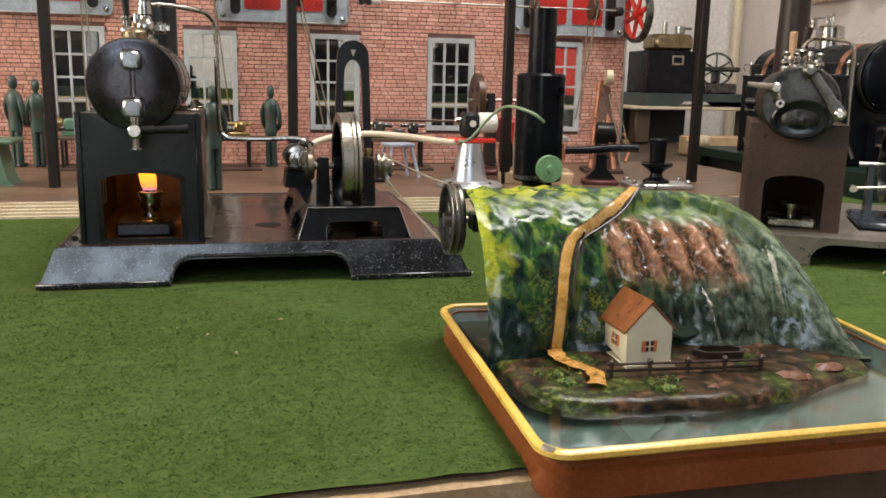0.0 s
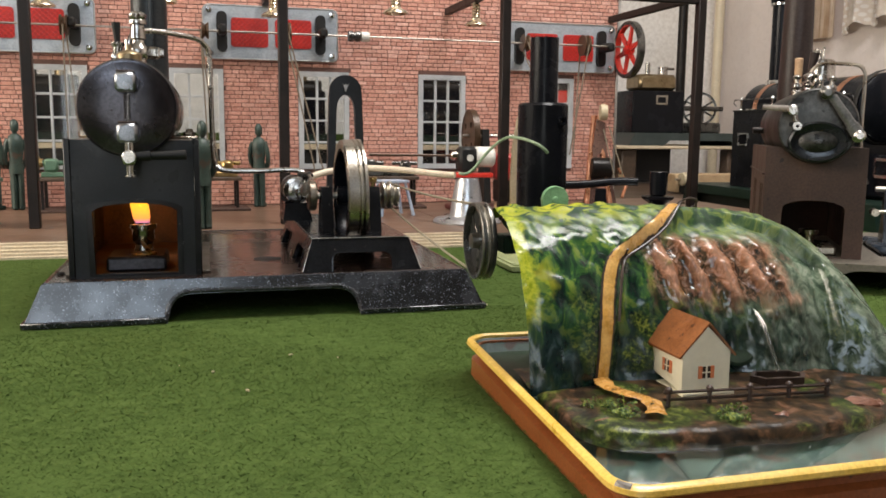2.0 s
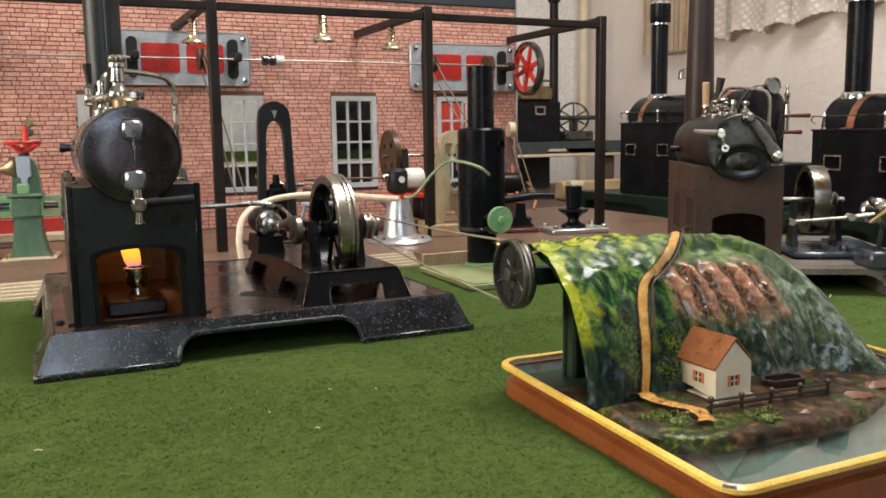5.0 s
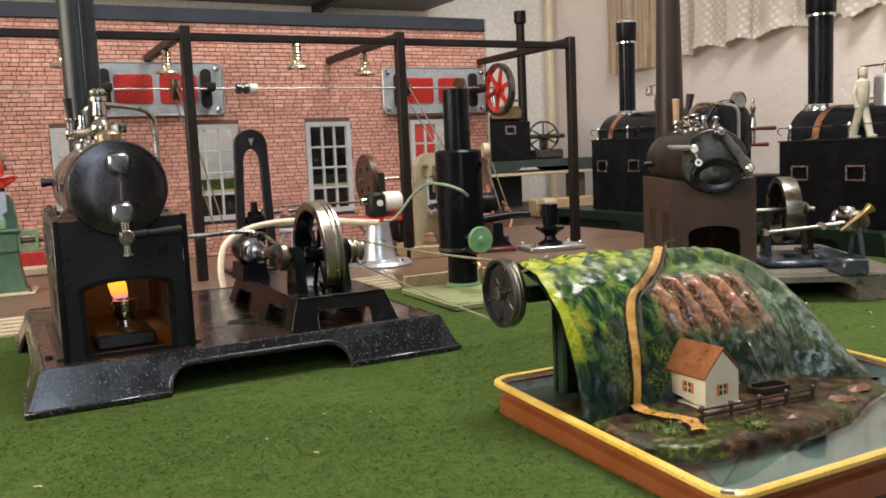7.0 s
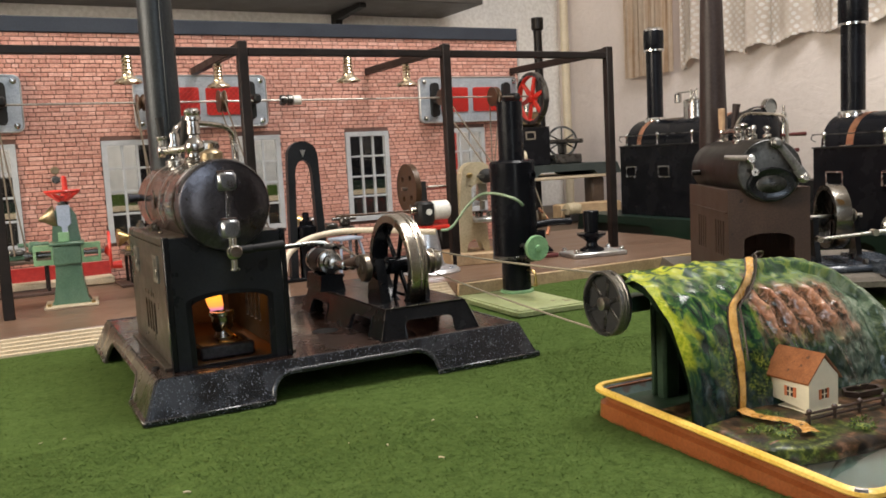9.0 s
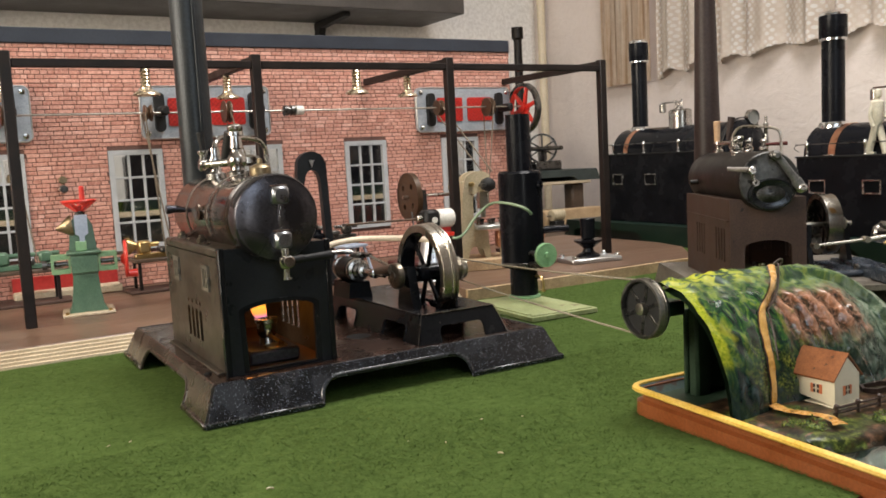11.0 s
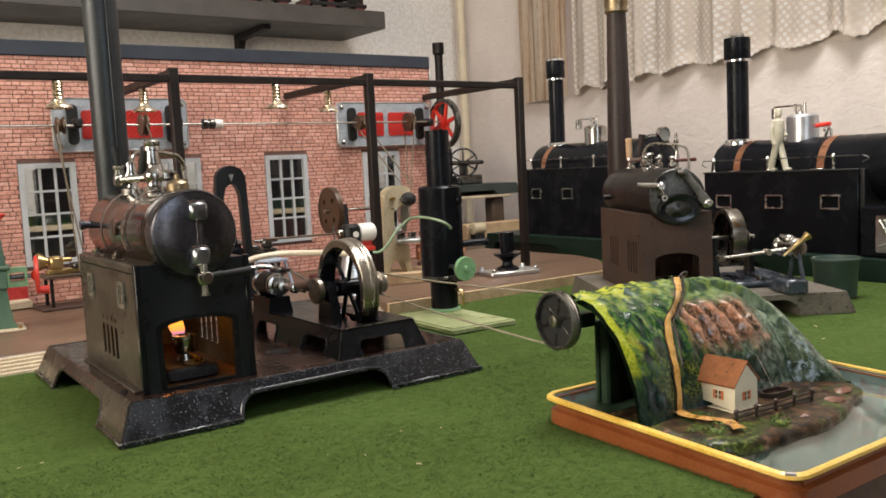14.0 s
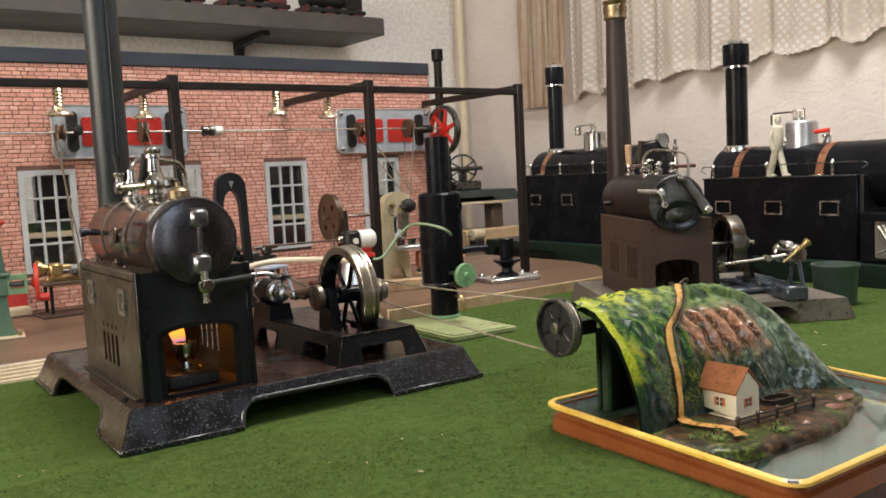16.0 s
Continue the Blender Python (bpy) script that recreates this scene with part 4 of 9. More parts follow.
# ---- foreground steam engine ----
def main_engine():
    rod_steel = worn("dull_brown_steel", (0.13, 0.105, 0.08), (0.26, 0.22, 0.175), 0.3, 0.9, 50, 600, 0.1)
    e = thing("stationary_steam_engine", "old black toy steam engine with a lit burner on speckled base", "steam engine", (-0.0085, 0.6605, 0.0), 2.2)
    grille_tin = worn("pale_tarnished_tin", (0.1, 0.0925, 0.075), (0.16, 0.145, 0.115), 0.4, 0.5, 40, 600, 0.1)
    # base: flared skirt with arches, brown deck on top
    base = part("base_plate", shape(box, (-0.151, 0.011, 0.0255), (0.151, 0.3055, 0.0285), 0.001), deck_brown, e, "glossy brown deck on a black speckled cast skirt")

    def skirt(bm, half, a0, a1, top=0.028, inset=0.0115):
        arch = [(a0, 0.0)] + arc(a0 + 0.017, 0.004, 0.017, 180, 90, 6, 0.015) + arc(a1 - 0.017, 0.004, 0.017, 90, 0, 6, 0.015) + [(a1, 0.0)]
        out = [(-half, 0.0)] + arch + [(half, 0.0), (half - inset, top), (-half + inset, top)]
        prism(bm, out, 0.0028, UPRIGHT)
        for v in bm.verts:
            v.co.y += 0.0008 + v.co.z * inset / top
        lip = [(-half, 0.0018)] + [(x, z + 0.0016) for x, z in arch] + [(half, 0.0018)]
        tube(bm, [(x, z * inset / top - 0.0012, z) for x, z in lip], 0.0019, 8, 1)
        for s0, s1 in ((-half - 0.0015, a0), (a1, half + 0.0015)):
            box(bm, (s0, -0.0028, 0.0), (s1, 0.002, 0.0042), 0.0007)
        tube(bm, [(-half + inset, inset, top), (half - inset, inset, top)], 0.0014, 8, 1)

    part("front_skirt", shape(skirt, 0.1615, -0.07, 0.0665), speckled, base)
    part("back_skirt", shape(skirt, 0.1615, -0.07, 0.0665), speckled, base, pose_at=pose(0, 0.3165, 0, 0, 0, 180))
    # the west side is browner than the others and has no speckles
    part("side_skirt", shape(skirt, 0.15825, -0.078, 0.09), brown_side, base, "brown-black side without speckles", pose_at=pose(-0.1615, 0.15825, 0, 0, 0, -90))
    part("side_skirt", shape(skirt, 0.15825, -0.09, 0.078), speckled, base, pose_at=pose(0.1615, 0.15825, 0, 0, 0, 90))
    part("bolt", shape(lathe, [(0.003, 0), (0.003, 0.0012), (0.002, 0.002), (0, 0.002)], at(-0.145, 0.05, 0.0285), 8), black_matt, base)

    # firebox
    X0, X1, Y0, Y1, Z0, Z1 = -0.134, -0.0478, 0.0275, 0.2135, 0.0285, 0.1265
    cx = (X0 + X1) / 2
    fb = part("firebox", shape(box, (X0, Y0 + 0.0031, Z0 + 0.0905), (X1, Y1, Z1), 0.0015), side_olive, e, "tarnished sheet metal firebox with a dark front")
    opening = [(-0.0275, 0.003)] + [(0.0285, 0.003), (0.0285, 0.0475)] + arc(0, 0.047, 0.0285, 10, 170, 10, 0.0065) + [(-0.0285, 0.0475)]
    part("front_plate", shape(prism, [(-0.0436, 0), (0.0436, 0), (0.0436, Z1 - Z0), (-0.0436, Z1 - Z0)], 0.003, at(cx, Y0 + 0.003, Z0, UPRIGHT), [opening]), front_dark, fb, "dark grey enamelled front plate")
    big = [(x * 1.14, 0.0025 + (y - 0.004) * 1.09) for x, y in opening]
    part("opening_rim", shape(prism, big, 0.0016, at(cx, Y0, Z0, UPRIGHT), [opening]), black, fb)

    def corner_angle(bm, x):
        box(bm, (x - 0.0022, Y0 - 0.0015, Z0), (x + 0.0022, Y0 + 0.0045, Z1 + 0.001), 0.0006)

    part("corner_strip", shape(corner_angle, X0), black, fb)
    part("corner_strip", shape(corner_angle, X1), black, fb)

    def side_sheet(bm, x, inner):
        slots = [[(a, 0.016), (a + 0.0082, 0.016)] + arc(a + 0.0041, 0.0385, 0.0041, 0, 180, 6) for a in (0.067, 0.08, 0.093, 0.106)]
        dots = [arc(a, 0.048, 0.0022, 0, 330, 9) for a in (0.0705, 0.0835, 0.0965, 0.1095)]
        prism(bm, [(0, 0), (Y1 - Y0 - 0.004, 0), (Y1 - Y0 - 0.004, 0.0905), (0, 0.0905)], 0.002, at(x, Y0 + 0.004, Z0, SIDEWAYS), slots + dots)

    part("side_plate", shape(side_sheet, X0, 1), side_olive, fb)
    part("side_plate", shape(side_sheet, X1 - 0.002, -1), side_olive, fb)
    part("back_plate", shape(box, (X0 + 0.002, Y1 - 0.002, Z0), (X1 - 0.002, Y1, Z0 + 0.0905)), soot_glow, fb)
    part("hearth_floor", shape(box, (X0 + 0.0025, Y0 + 0.004, Z0 + 0.0002), (X1 - 0.0025, Y1 - 0.003, Z0 + 0.0015)), soot_glow, fb, "sooty brown hearth floor with flame glow in its colour")

    def vent_frame(bm, y):
        # small framed grille on the outer side
        prism(bm, [(0, 0), (0.019, 0), (0.019, 0.021), (0, 0.021)], 0.0016, at(X0 - 0.0016, y, Z0 + 0.062, SIDEWAYS), [[(0.0035 + 0.0045 * k, 0.003), (0.006 + 0.0045 * k, 0.003), (0.006 + 0.0045 * k, 0.018), (0.0035 + 0.0045 * k, 0.018)] for k in range(3)])
        box(bm, (X0 - 0.003, y - 0.002, Z0 + 0.068), (X0 - 0.0005, y + 0.001, Z0 + 0.073), 0.0004)

    part("grille", shape(vent_frame, Y0 + 0.037), grille_tin, fb)
    part("grille", shape(vent_frame, Y0 + 0.135), grille_tin, fb)
    part("foot_flange", shape(box, (X0 - 0.006, Y0 + 0.01, Z0 + 0.0001), (X0 + 0.0, Y1 - 0.01, Z0 + 0.0018), 0.0004), side_olive, fb)
    part("foot_flange", shape(box, (X1, Y0 + 0.01, Z0 + 0.0001), (X1 + 0.008, Y1 - 0.01, Z0 + 0.0018), 0.0004), side_olive, fb)

    # burner and flame
    bu = part("burner_tank", shape(box, (-0.113, Y0 + 0.014, Z0 + 0.0018), (-0.071, Y0 + 0.06, Z0 + 0.013), 0.002), blued, e, "dark tin spirit burner tank")
    part("wick_tube", shape(lathe, [(0.0075, 0), (0.006, 0.006), (0.0082, 0.009), (0.0082, 0.0175), (0.0098, 0.0185), (0.0098, 0.0215), (0.0062, 0.0215), (0.0055, 0.015)], at(-0.0885, Y0 + 0.043, Z0 + 0.0125), 20), nickel, bu, "nickel wick tube")
    part("filler_lever", shape(lambda bm: (rod(bm, (-0.089, Y0 + 0.034, Z0 + 0.021), (-0.0835, Y0 + 0.02, Z0 + 0.0155), 0.0014, 0.0018), lathe(bm, [(0.0095, 0), (0.0098, 0.0012), (0.004, 0.0022), (0, 0.0022)], at(-0.0875, Y0 + 0.025, Z0 + 0.0131), 16))), brass, bu)
    fl = [(0.0052, 0.0), (0.0064, 0.004), (0.0068, 0.01), (0.0064, 0.017), (0.0056, 0.022), (0.003, 0.0245), (0, 0.025)]
    bm = shape(lathe, fl, at(0, 0, 0), 20)
    for v in bm.verts:
        v.co.x += -0.00018 * (v.co.z * 1000) + 0.0006 * noise.noise(v.co * 260)
        v.co.y *= 0.6
        v.co.y += 0.00025 * (v.co.z * 1000)
    part("flame", bm, flame_mat, bu, "small orange spirit flame", pose_at=pose(-0.0895, Y0 + 0.053, Z0 + 0.0335))

    # boiler lies along the firebox
    bx, bz, R = -0.092, 0.1485, 0.0327
    bo = part("boiler", shape(lathe, [(0.0, 0.2285), (0.02, 0.227), (0.029, 0.222), (R - 0.0006, 0.212), (R - 0.0006, 0.03)], at(bx, 0, bz, ALONG_Y), 56, False), boiler_skin, e, "tarnished nickelled boiler with dark ends")
    part("front_cap", shape(lathe, [(R - 0.0006, 0.0305), (R + 0.0008, 0.029), (R + 0.0008, 0.016), (R - 0.0005, 0.0138), (R - 0.0025, 0.0135), (0.027, 0.0118), (0.015, 0.0108), (0.0, 0.0105)], at(bx, 0, bz, ALONG_Y), 56, False), boiler_end, bo, "dark tarnished steel boiler end")
    for y, r in ((0.034, 0.0011), (0.04, 0.0008)):
        part("seam_ring", shape(lathe, [(R - 0.001, y - 0.0018), (R + r, y - 0.001), (R + r, y + 0.001), (R - 0.001, y + 0.0018)], at(bx, 0, bz, ALONG_Y), 56, False), boiler_skin, bo)
    for y in (0.092, 0.158):
        def strap(bm, y=y):
            pts = arc(0, 0, R + 0.0004, -28, 208, 30)
            for w0, w1 in ((y - 0.003, y + 0.003),):
                outer = [(bm.verts.new((bx + px * 1.022, w0, bz + pz * 1.022)), bm.verts.new((bx + px * 1.022, w1, bz + pz * 1.022)), bm.verts.new((bx + px, w0, bz + pz)), bm.verts.new((bx + px, w1, bz + pz))) for px, pz in pts]
                for a, b in zip(outer, outer[1:]):
                    for q, s in ((0, 1), (1, 3), (3, 2), (2, 0)):
                        bm.faces.new((a[q], b[q], b[s], a[s]))
                bm.faces.new([outer[0][k] for k in (0, 1, 3, 2)])
                bm.faces.new([outer[-1][k] for k in (0, 1, 3, 2)])
            for sx in (-1, 1):
                box(bm, (bx + sx * 0.03 - 0.006, y - 0.005, Z1), (bx + sx * 0.031 + 0.008 * sx + 0.006, y + 0.005, Z1 + 0.002), 0.0005)
                lathe(bm, [(0.0042, 0), (0.0042, 0.0035), (0.0022, 0.0036), (0.0022, 0.006), (0, 0.006)], at(bx + sx * 0.0385, y + 0.001, Z1 + 0.002), 6)
        part("strap", shape(strap), strap_steel, bo, "worn bright steel strap")

    # sight glass on the end, with tap below
    gx = bx
    nut = [(0.0, -0.0005), (0.0058, 0.0), (0.0074, 0.0014), (0.0074, 0.0075), (0.0066, 0.009), (0.0, 0.0095)]
    for z in (0.1655, 0.1315):
        part("gauge_nut", shape(lambda bm, z=z: (box(bm, (gx - 0.0066, 0.0008, z - 0.0066), (gx + 0.0066, 0.0105, z + 0.0066), 0.0019), lathe(bm, [(0.0056, 0.001), (0.0052, 0.0002), (0, 0.0)], at(gx, 0, z, ALONG_Y), 20))), gauge_grey, bo, "square grey metal gauge nut")
        part("nut_washer", shape(box, (gx - 0.0058, 0.003, z + 0.0067), (gx + 0.0058, 0.0105, z + 0.0078), 0.0004), brown_paint, bo)
        part("gauge_collar", shape(lathe, [(0.0084, 0.0078), (0.0084, 0.0112), (0.006, 0.0116)], at(gx, 0.0, z, ALONG_Y), 24), blued, bo)
    part("sight_glass", shape(rod, (gx, 0.0055, 0.1375), (gx, 0.0055, 0.1595), 0.0016), glass_mat, bo)
    tap = part("drain_tap", shape(lathe, [(0.0032, 0.0), (0.0032, 0.006), (0.0052, 0.007), (0.0056, 0.012), (0.0046, 0.015), (0.0026, 0.016), (0.0026, 0.0225), (0.0038, 0.0228), (0.0038, 0.0238), (0.0, 0.024)], at(gx + 0.001, 0.0045, 0.1255) @ Matrix.Rotation(math.pi, 4, "X"), 16), nickel, bo)
    part("tap_plug", shape(lathe, [(0.004, -0.0045), (0.0046, -0.004), (0.0046, 0.0045), (0, 0.005)], at(gx + 0.001, 0.0, 0.1155, ALONG_Y), 14), nickel, tap)
    part("tap_handle", shape(lambda bm: (rod(bm, (gx + 0.005, 0.0035, 0.1158), (gx + 0.0145, 0.0035, 0.1162), 0.003, 0.0034), rod(bm, (gx + 0.0145, 0.0035, 0.1162), (gx + 0.038, 0.0035, 0.117), 0.0027, 0.0034, bev=0.0005))), black_matt, tap, "black wooden tap handle")
    part("maker_plate", shape(lathe, [(0.0075, 0), (0.0075, 0.0012), (0.006, 0.0015), (0, 0.0015)], at(bx - R * 0.985, 0.12, bz + 0.004) @ Matrix.Rotation(radians(-90), 4, "Y"), 20), boiler_skin, bo)

    # fittings on the crown
    tz = bz + R
    part("filler_plug", shape(lathe, [(0.0085, -0.002), (0.0085, 0.0055), (0.0074, 0.0068), (0.004, 0.0085), (0.002, 0.009), (0.0018, 0.0125), (0, 0.013)], at(bx, 0.046, tz), 18), old_brass, bo)
    sv = part("safety_valve", shape(lathe, [(0.0095, -0.002), (0.0095, 0.003), (0.006, 0.0045), (0.0058, 0.0065), (0.0078, 0.009), (0.0084, 0.0125), (0.0074, 0.016), (0.005, 0.0185), (0.0042, 0.022), (0.0058, 0.023), (0.0052, 0.0305), (0.0046, 0.0335), (0.0066, 0.034), (0.0066, 0.0365), (0.006, 0.0375), (0.0066, 0.0385), (0.0066, 0.0415), (0.0045, 0.0435), (0, 0.044)], at(bx + 0.002, 0.112, tz), 20), nickel, bo, "turned nickel safety valve")
    part("side_nut", shape(lathe, [(0.0042, 0), (0.0048, 0.001), (0.0048, 0.009), (0.0036, 0.01), (0.0036, 0.013), (0, 0.013)], at(bx + 0.008, 0.112, tz + 0.0125, ALONG_X), 6), nickel, sv)
    wv = part("whistle_valve", shape(lathe, [(0.0088, -0.002), (0.0088, 0.003), (0.005, 0.005), (0.0046, 0.009), (0.0064, 0.011), (0.0068, 0.015), (0.005, 0.018), (0.0042, 0.026), (0, 0.027)], at(bx - 0.007, 0.148, tz - 0.0008), 18), nickel, bo)
    part("cross_pipe", shape(lambda bm: (rod(bm, (bx - 0.017, 0.15, tz + 0.0105), (bx + 0.002, 0.116, tz + 0.0115), 0.0034), lathe(bm, [(0.0046, 0), (0.0054, 0.001), (0.0054, 0.006), (0, 0.0065)], at(bx - 0.021, 0.15, tz + 0.0105, ALONG_X), 16))), nickel, wv)
    part("whistle", shape(lambda bm: (rod(bm, (bx - 0.0165, 0.15, tz + 0.012), (bx - 0.0165, 0.15, tz + 0.0205), 0.0036, 0.004), lathe(bm, [(0.0046, 0.0205), (0.0052, 0.022), (0.0052, 0.024), (0.003, 0.0245)], at(bx - 0.0165, 0.15, tz - 0.001), 14))), nickel, wv)
    part("whistle_grip", shape(rod, (bx - 0.0165, 0.15, tz + 0.0225), (bx - 0.0175, 0.151, tz + 0.039), 0.0022, 0.0036), black_matt, wv, "black turned wooden grip")
    part("lever_grip", shape(rod, (bx - 0.003, 0.132, tz + 0.0145), (bx + 0.001, 0.124, tz + 0.037), 0.0034, 0.005), black_matt, wv, "black turned wooden lever grip")
    part("steam_pipe", shape(tube, [(bx - 0.007, 0.148, tz + 0.022), (bx - 0.004, 0.152, tz + 0.03), (bx + 0.008, 0.166, tz + 0.035), (bx + 0.04, 0.186, tz + 0.033), (bx + 0.052, 0.193, tz + 0.028), (bx + 0.0565, 0.196, tz + 0.014), (bx + 0.057, 0.198, 0.14), (bx + 0.058, 0.198, 0.108), (bx + 0.062, 0.1965, 0.099), (bx + 0.072, 0.195, 0.0965), (bx + 0.1, 0.192, 0.0965), (bx + 0.124, 0.19, 0.0975), (bx + 0.137, 0.187, 0.0955), (bx + 0.141, 0.1855, 0.089), (bx + 0.1405, 0.185, 0.082)], 0.0024, 12), nickel, e, "bent nickel steam pipe to the cylinder")
    part("back_stub", shape(lambda bm: (rod(bm, (bx - R - 0.006, 0.205, bz + 0.004), (bx - 0.02, 0.205, bz + 0.004), 0.0034), lathe(bm, [(0.0042, 0), (0.0042, 0.004)], at(bx - R - 0.008, 0.205, bz + 0.004, ALONG_X), 14))), blued, bo)

    # chimney
    ch = part("chimney", shape(lathe, [(0.0225, 0.0285), (0.0225, 0.032), (0.0164, 0.034), (0.0161, 0.2), (0.0157, 0.46), (0.0195, 0.463), (0.0195, 0.472), (0.0152, 0.472), (0.0152, 0.44)], at(-0.0885, 0.2475, 0), 36), iron_grey, e, "tall grey painted sheet metal chimney")
    part("chimney_seam", shape(box, (-0.0875, 0.2302, 0.05), (-0.0845, 0.232, 0.455), 0.0004), iron_grey, ch)

    # cylinder bed: flared casting with arches
    A0, A1, B0, B1, T0, T1 = 0.0345, 0.1095, 0.028, 0.218, 0.0285, 0.0535
    bed = part("engine_bed", shape(lambda bm: (box(bm, (A0, B0, T1 - 0.003), (0.063, B1, T1), 0.0006), box(bm, (0.0815, B0, T1 - 0.003), (A1, B1, T1), 0.0006), box(bm, (0.0632, B0, T1 - 0.003), (0.0813, 0.036, T1)), box(bm, (0.0632, 0.1285, T1 - 0.003), (0.0813, B1, T1)))), black, e, "black cast engine bed with arched sides")

    def bed_wall(bm, half, arches, flare=0.008):
        h = T1 - T0 - 0.0015
        out = [(-half - flare, 0)]
        for a, b in arches:
            out += [(a, 0), (a, 0.004)] + arc(a + 0.006, 0.0085, 0.006, 180, 90, 4) + arc(b - 0.006, 0.0085, 0.006, 90, 0, 4) + [(b, 0.004), (b, 0)]
        out += [(half + flare, 0), (half, h), (-half, h)]
        prism(bm, out, 0.0025, UPRIGHT)
        for v in bm.verts:
            v.co.y += -flare + 0.0025 + v.co.z * flare / h
        for a, b in arches:
            lip = [(a, 0.0), (a, 0.004)] + arc(a + 0.006, 0.0085, 0.006, 180, 90, 4) + arc(b - 0.006, 0.0085, 0.006, 90, 0, 4) + [(b, 0.004), (b, 0)]
            tube(bm, [(x, -flare + z * flare / h - 0.0002, z) for x, z in lip], 0.0008, 6, 1)

    wx, wy = (A1 - A0) / 2, (B1 - B0) / 2
    part("bed_front", shape(bed_wall, wx, [(-0.023, 0.023)]), black, bed, pose_at=pose(A0 + wx, B0, T0))
    part("bed_back", shape(bed_wall, wx, [(-0.023, 0.023)]), black, bed, pose_at=pose(A0 + wx, B1, T0, 0, 0, 180))
    part("bed_side", shape(bed_wall, wy, [(-0.075, -0.03), (0.03, 0.075)]), black, bed, pose_at=pose(A0, B0 + wy, T0, 0, 0, -90))
    part("bed_side", shape(bed_wall, wy, [(-0.075, -0.03), (0.03, 0.075)]), black, bed, pose_at=pose(A1, B0 + wy, T0, 0, 0, 90))
    part("edge_strip", shape(tube, [(A0 - 0.008, B0 - 0.0075, T0 + 0.001), (A0, B0 - 0.0003, T1), (A1, B0 - 0.0003, T1), (A1 + 0.008, B0 - 0.0075, T0 + 0.001)], 0.0004, 6, 1), steel, bed, "worn bare metal edge")
    part("edge_strip", shape(tube, [(A0, B0, T1), (A0, B1, T1)], 0.00035, 6, 1), dark_steel, bed)

    fy, fz, fr = 0.0825, 0.0815, 0.0455
    fx = 0.0725
    fw = part("flywheel", shape(lambda bm: (
        lathe(bm, [(fr - 0.007, -0.008), (fr - 0.001, -0.008), (fr, -0.0072), (fr, 0.0), (fr - 0.0008, 0.0008), (fr + 0.0006, 0.0018), (fr + 0.0006, 0.0036), (fr - 0.0014, 0.0045), (fr + 0.0006, 0.0054), (fr + 0.0006, 0.0074), (fr - 0.001, 0.008), (fr - 0.007, 0.008)], at(fx, fy, fz, ALONG_X), 72, False),
    )), steel, e, "turned steel flywheel with a grooved rim")
    part("rim_inside", shape(lathe, [(fr - 0.0068, -0.0079), (fr - 0.0085, -0.007), (fr - 0.0085, 0.007), (fr - 0.0068, 0.0079)], at(fx, fy, fz, ALONG_X), 72, False), black_plain, fw)
    for i in range(6):
        part("spoke", shape(box, (0.006, -0.0022, -0.0016), (fr - 0.008, 0.0022, 0.0016), 0.0008, at(fx, fy, fz, ALONG_X) @ Matrix.Rotation(radians(60 * i + 22), 4, "Z")), black_plain, fw)
    part("hub", shape(lathe, [(0.005, -0.011), (0.0078, -0.01), (0.0078, 0.01), (0.005, 0.011)], at(fx, fy, fz, ALONG_X), 20), black_plain, fw)
    part("crankshaft", shape(rod, (0.04, fy, fz), (0.114, fy, fz), 0.0026), steel, e)

    def pedestal(bm, x):
        prism(bm, [(-0.015, 0), (0.015, 0), (0.0125, 0.01), (0.0095, 0.022), (0.0082, 0.031), (0.006, 0.0355), (-0.006, 0.0355), (-0.0082, 0.031), (-0.0095, 0.022), (-0.0125, 0.01)], 0.009, at(x - 0.0045, fy, T1, SIDEWAYS))
        lathe(bm, [(0.0048, -0.005), (0.0055, -0.004), (0.0055, 0.004), (0.0048, 0.005)], at(x, fy, fz, ALONG_X), 16)

    part("bearing", shape(pedestal, 0.0525), black, e)
    part("bearing", shape(pedestal, 0.0915), black, e)
    part("oil_cup", shape(lathe, [(0.0018, 0), (0.0018, 0.003), (0.0034, 0.0035), (0.0034, 0.0075), (0, 0.008)], at(0.0915, fy, T1 + 0.0355), 12), brass, e)
    pul = part("drive_pulley", shape(lathe, [(0.004, -0.0075), (0.0115, -0.0065), (0.0115, -0.005), (0.0085, -0.0035), (0.0115, -0.001), (0.0115, 0.001), (0.0075, 0.003), (0.0095, 0.0055), (0.0095, 0.0065), (0.004, 0.0075)], at(0.1055, fy, fz, ALONG_X), 28), steel, e, "small steel belt pulley")
    part("eccentric", shape(lambda bm: (lathe(bm, [(0.005, -0.0035), (0.0112, -0.0032), (0.0122, -0.002), (0.0122, 0.002), (0.0112, 0.0032), (0.005, 0.0035)], at(0.0415, fy + 0.002, fz, ALONG_X), 28), rod(bm, (0.037, fy + 0.002, fz), (0.046, fy + 0.002, fz), 0.005))), rod_steel, e)
    # cylinder and guides
    cxx, cz = 0.037, 0.081
    cyl = part("cylinder", shape(lathe, [(0.004, 0.15), (0.0085, 0.151), (0.0085, 0.156), (0.0112, 0.157), (0.012, 0.1585), (0.012, 0.1625), (0.0102, 0.1635), (0.0102, 0.19), (0.012, 0.191), (0.012, 0.1945), (0.0112, 0.196), (0.0112, 0.1985), (0.0085, 0.2), (0.0085, 0.203), (0.004, 0.204), (0.0, 0.207)], at(cxx, 0, cz, ALONG_Y), 32), nickel, e, "nickel steam cylinder with a dark lagged body")
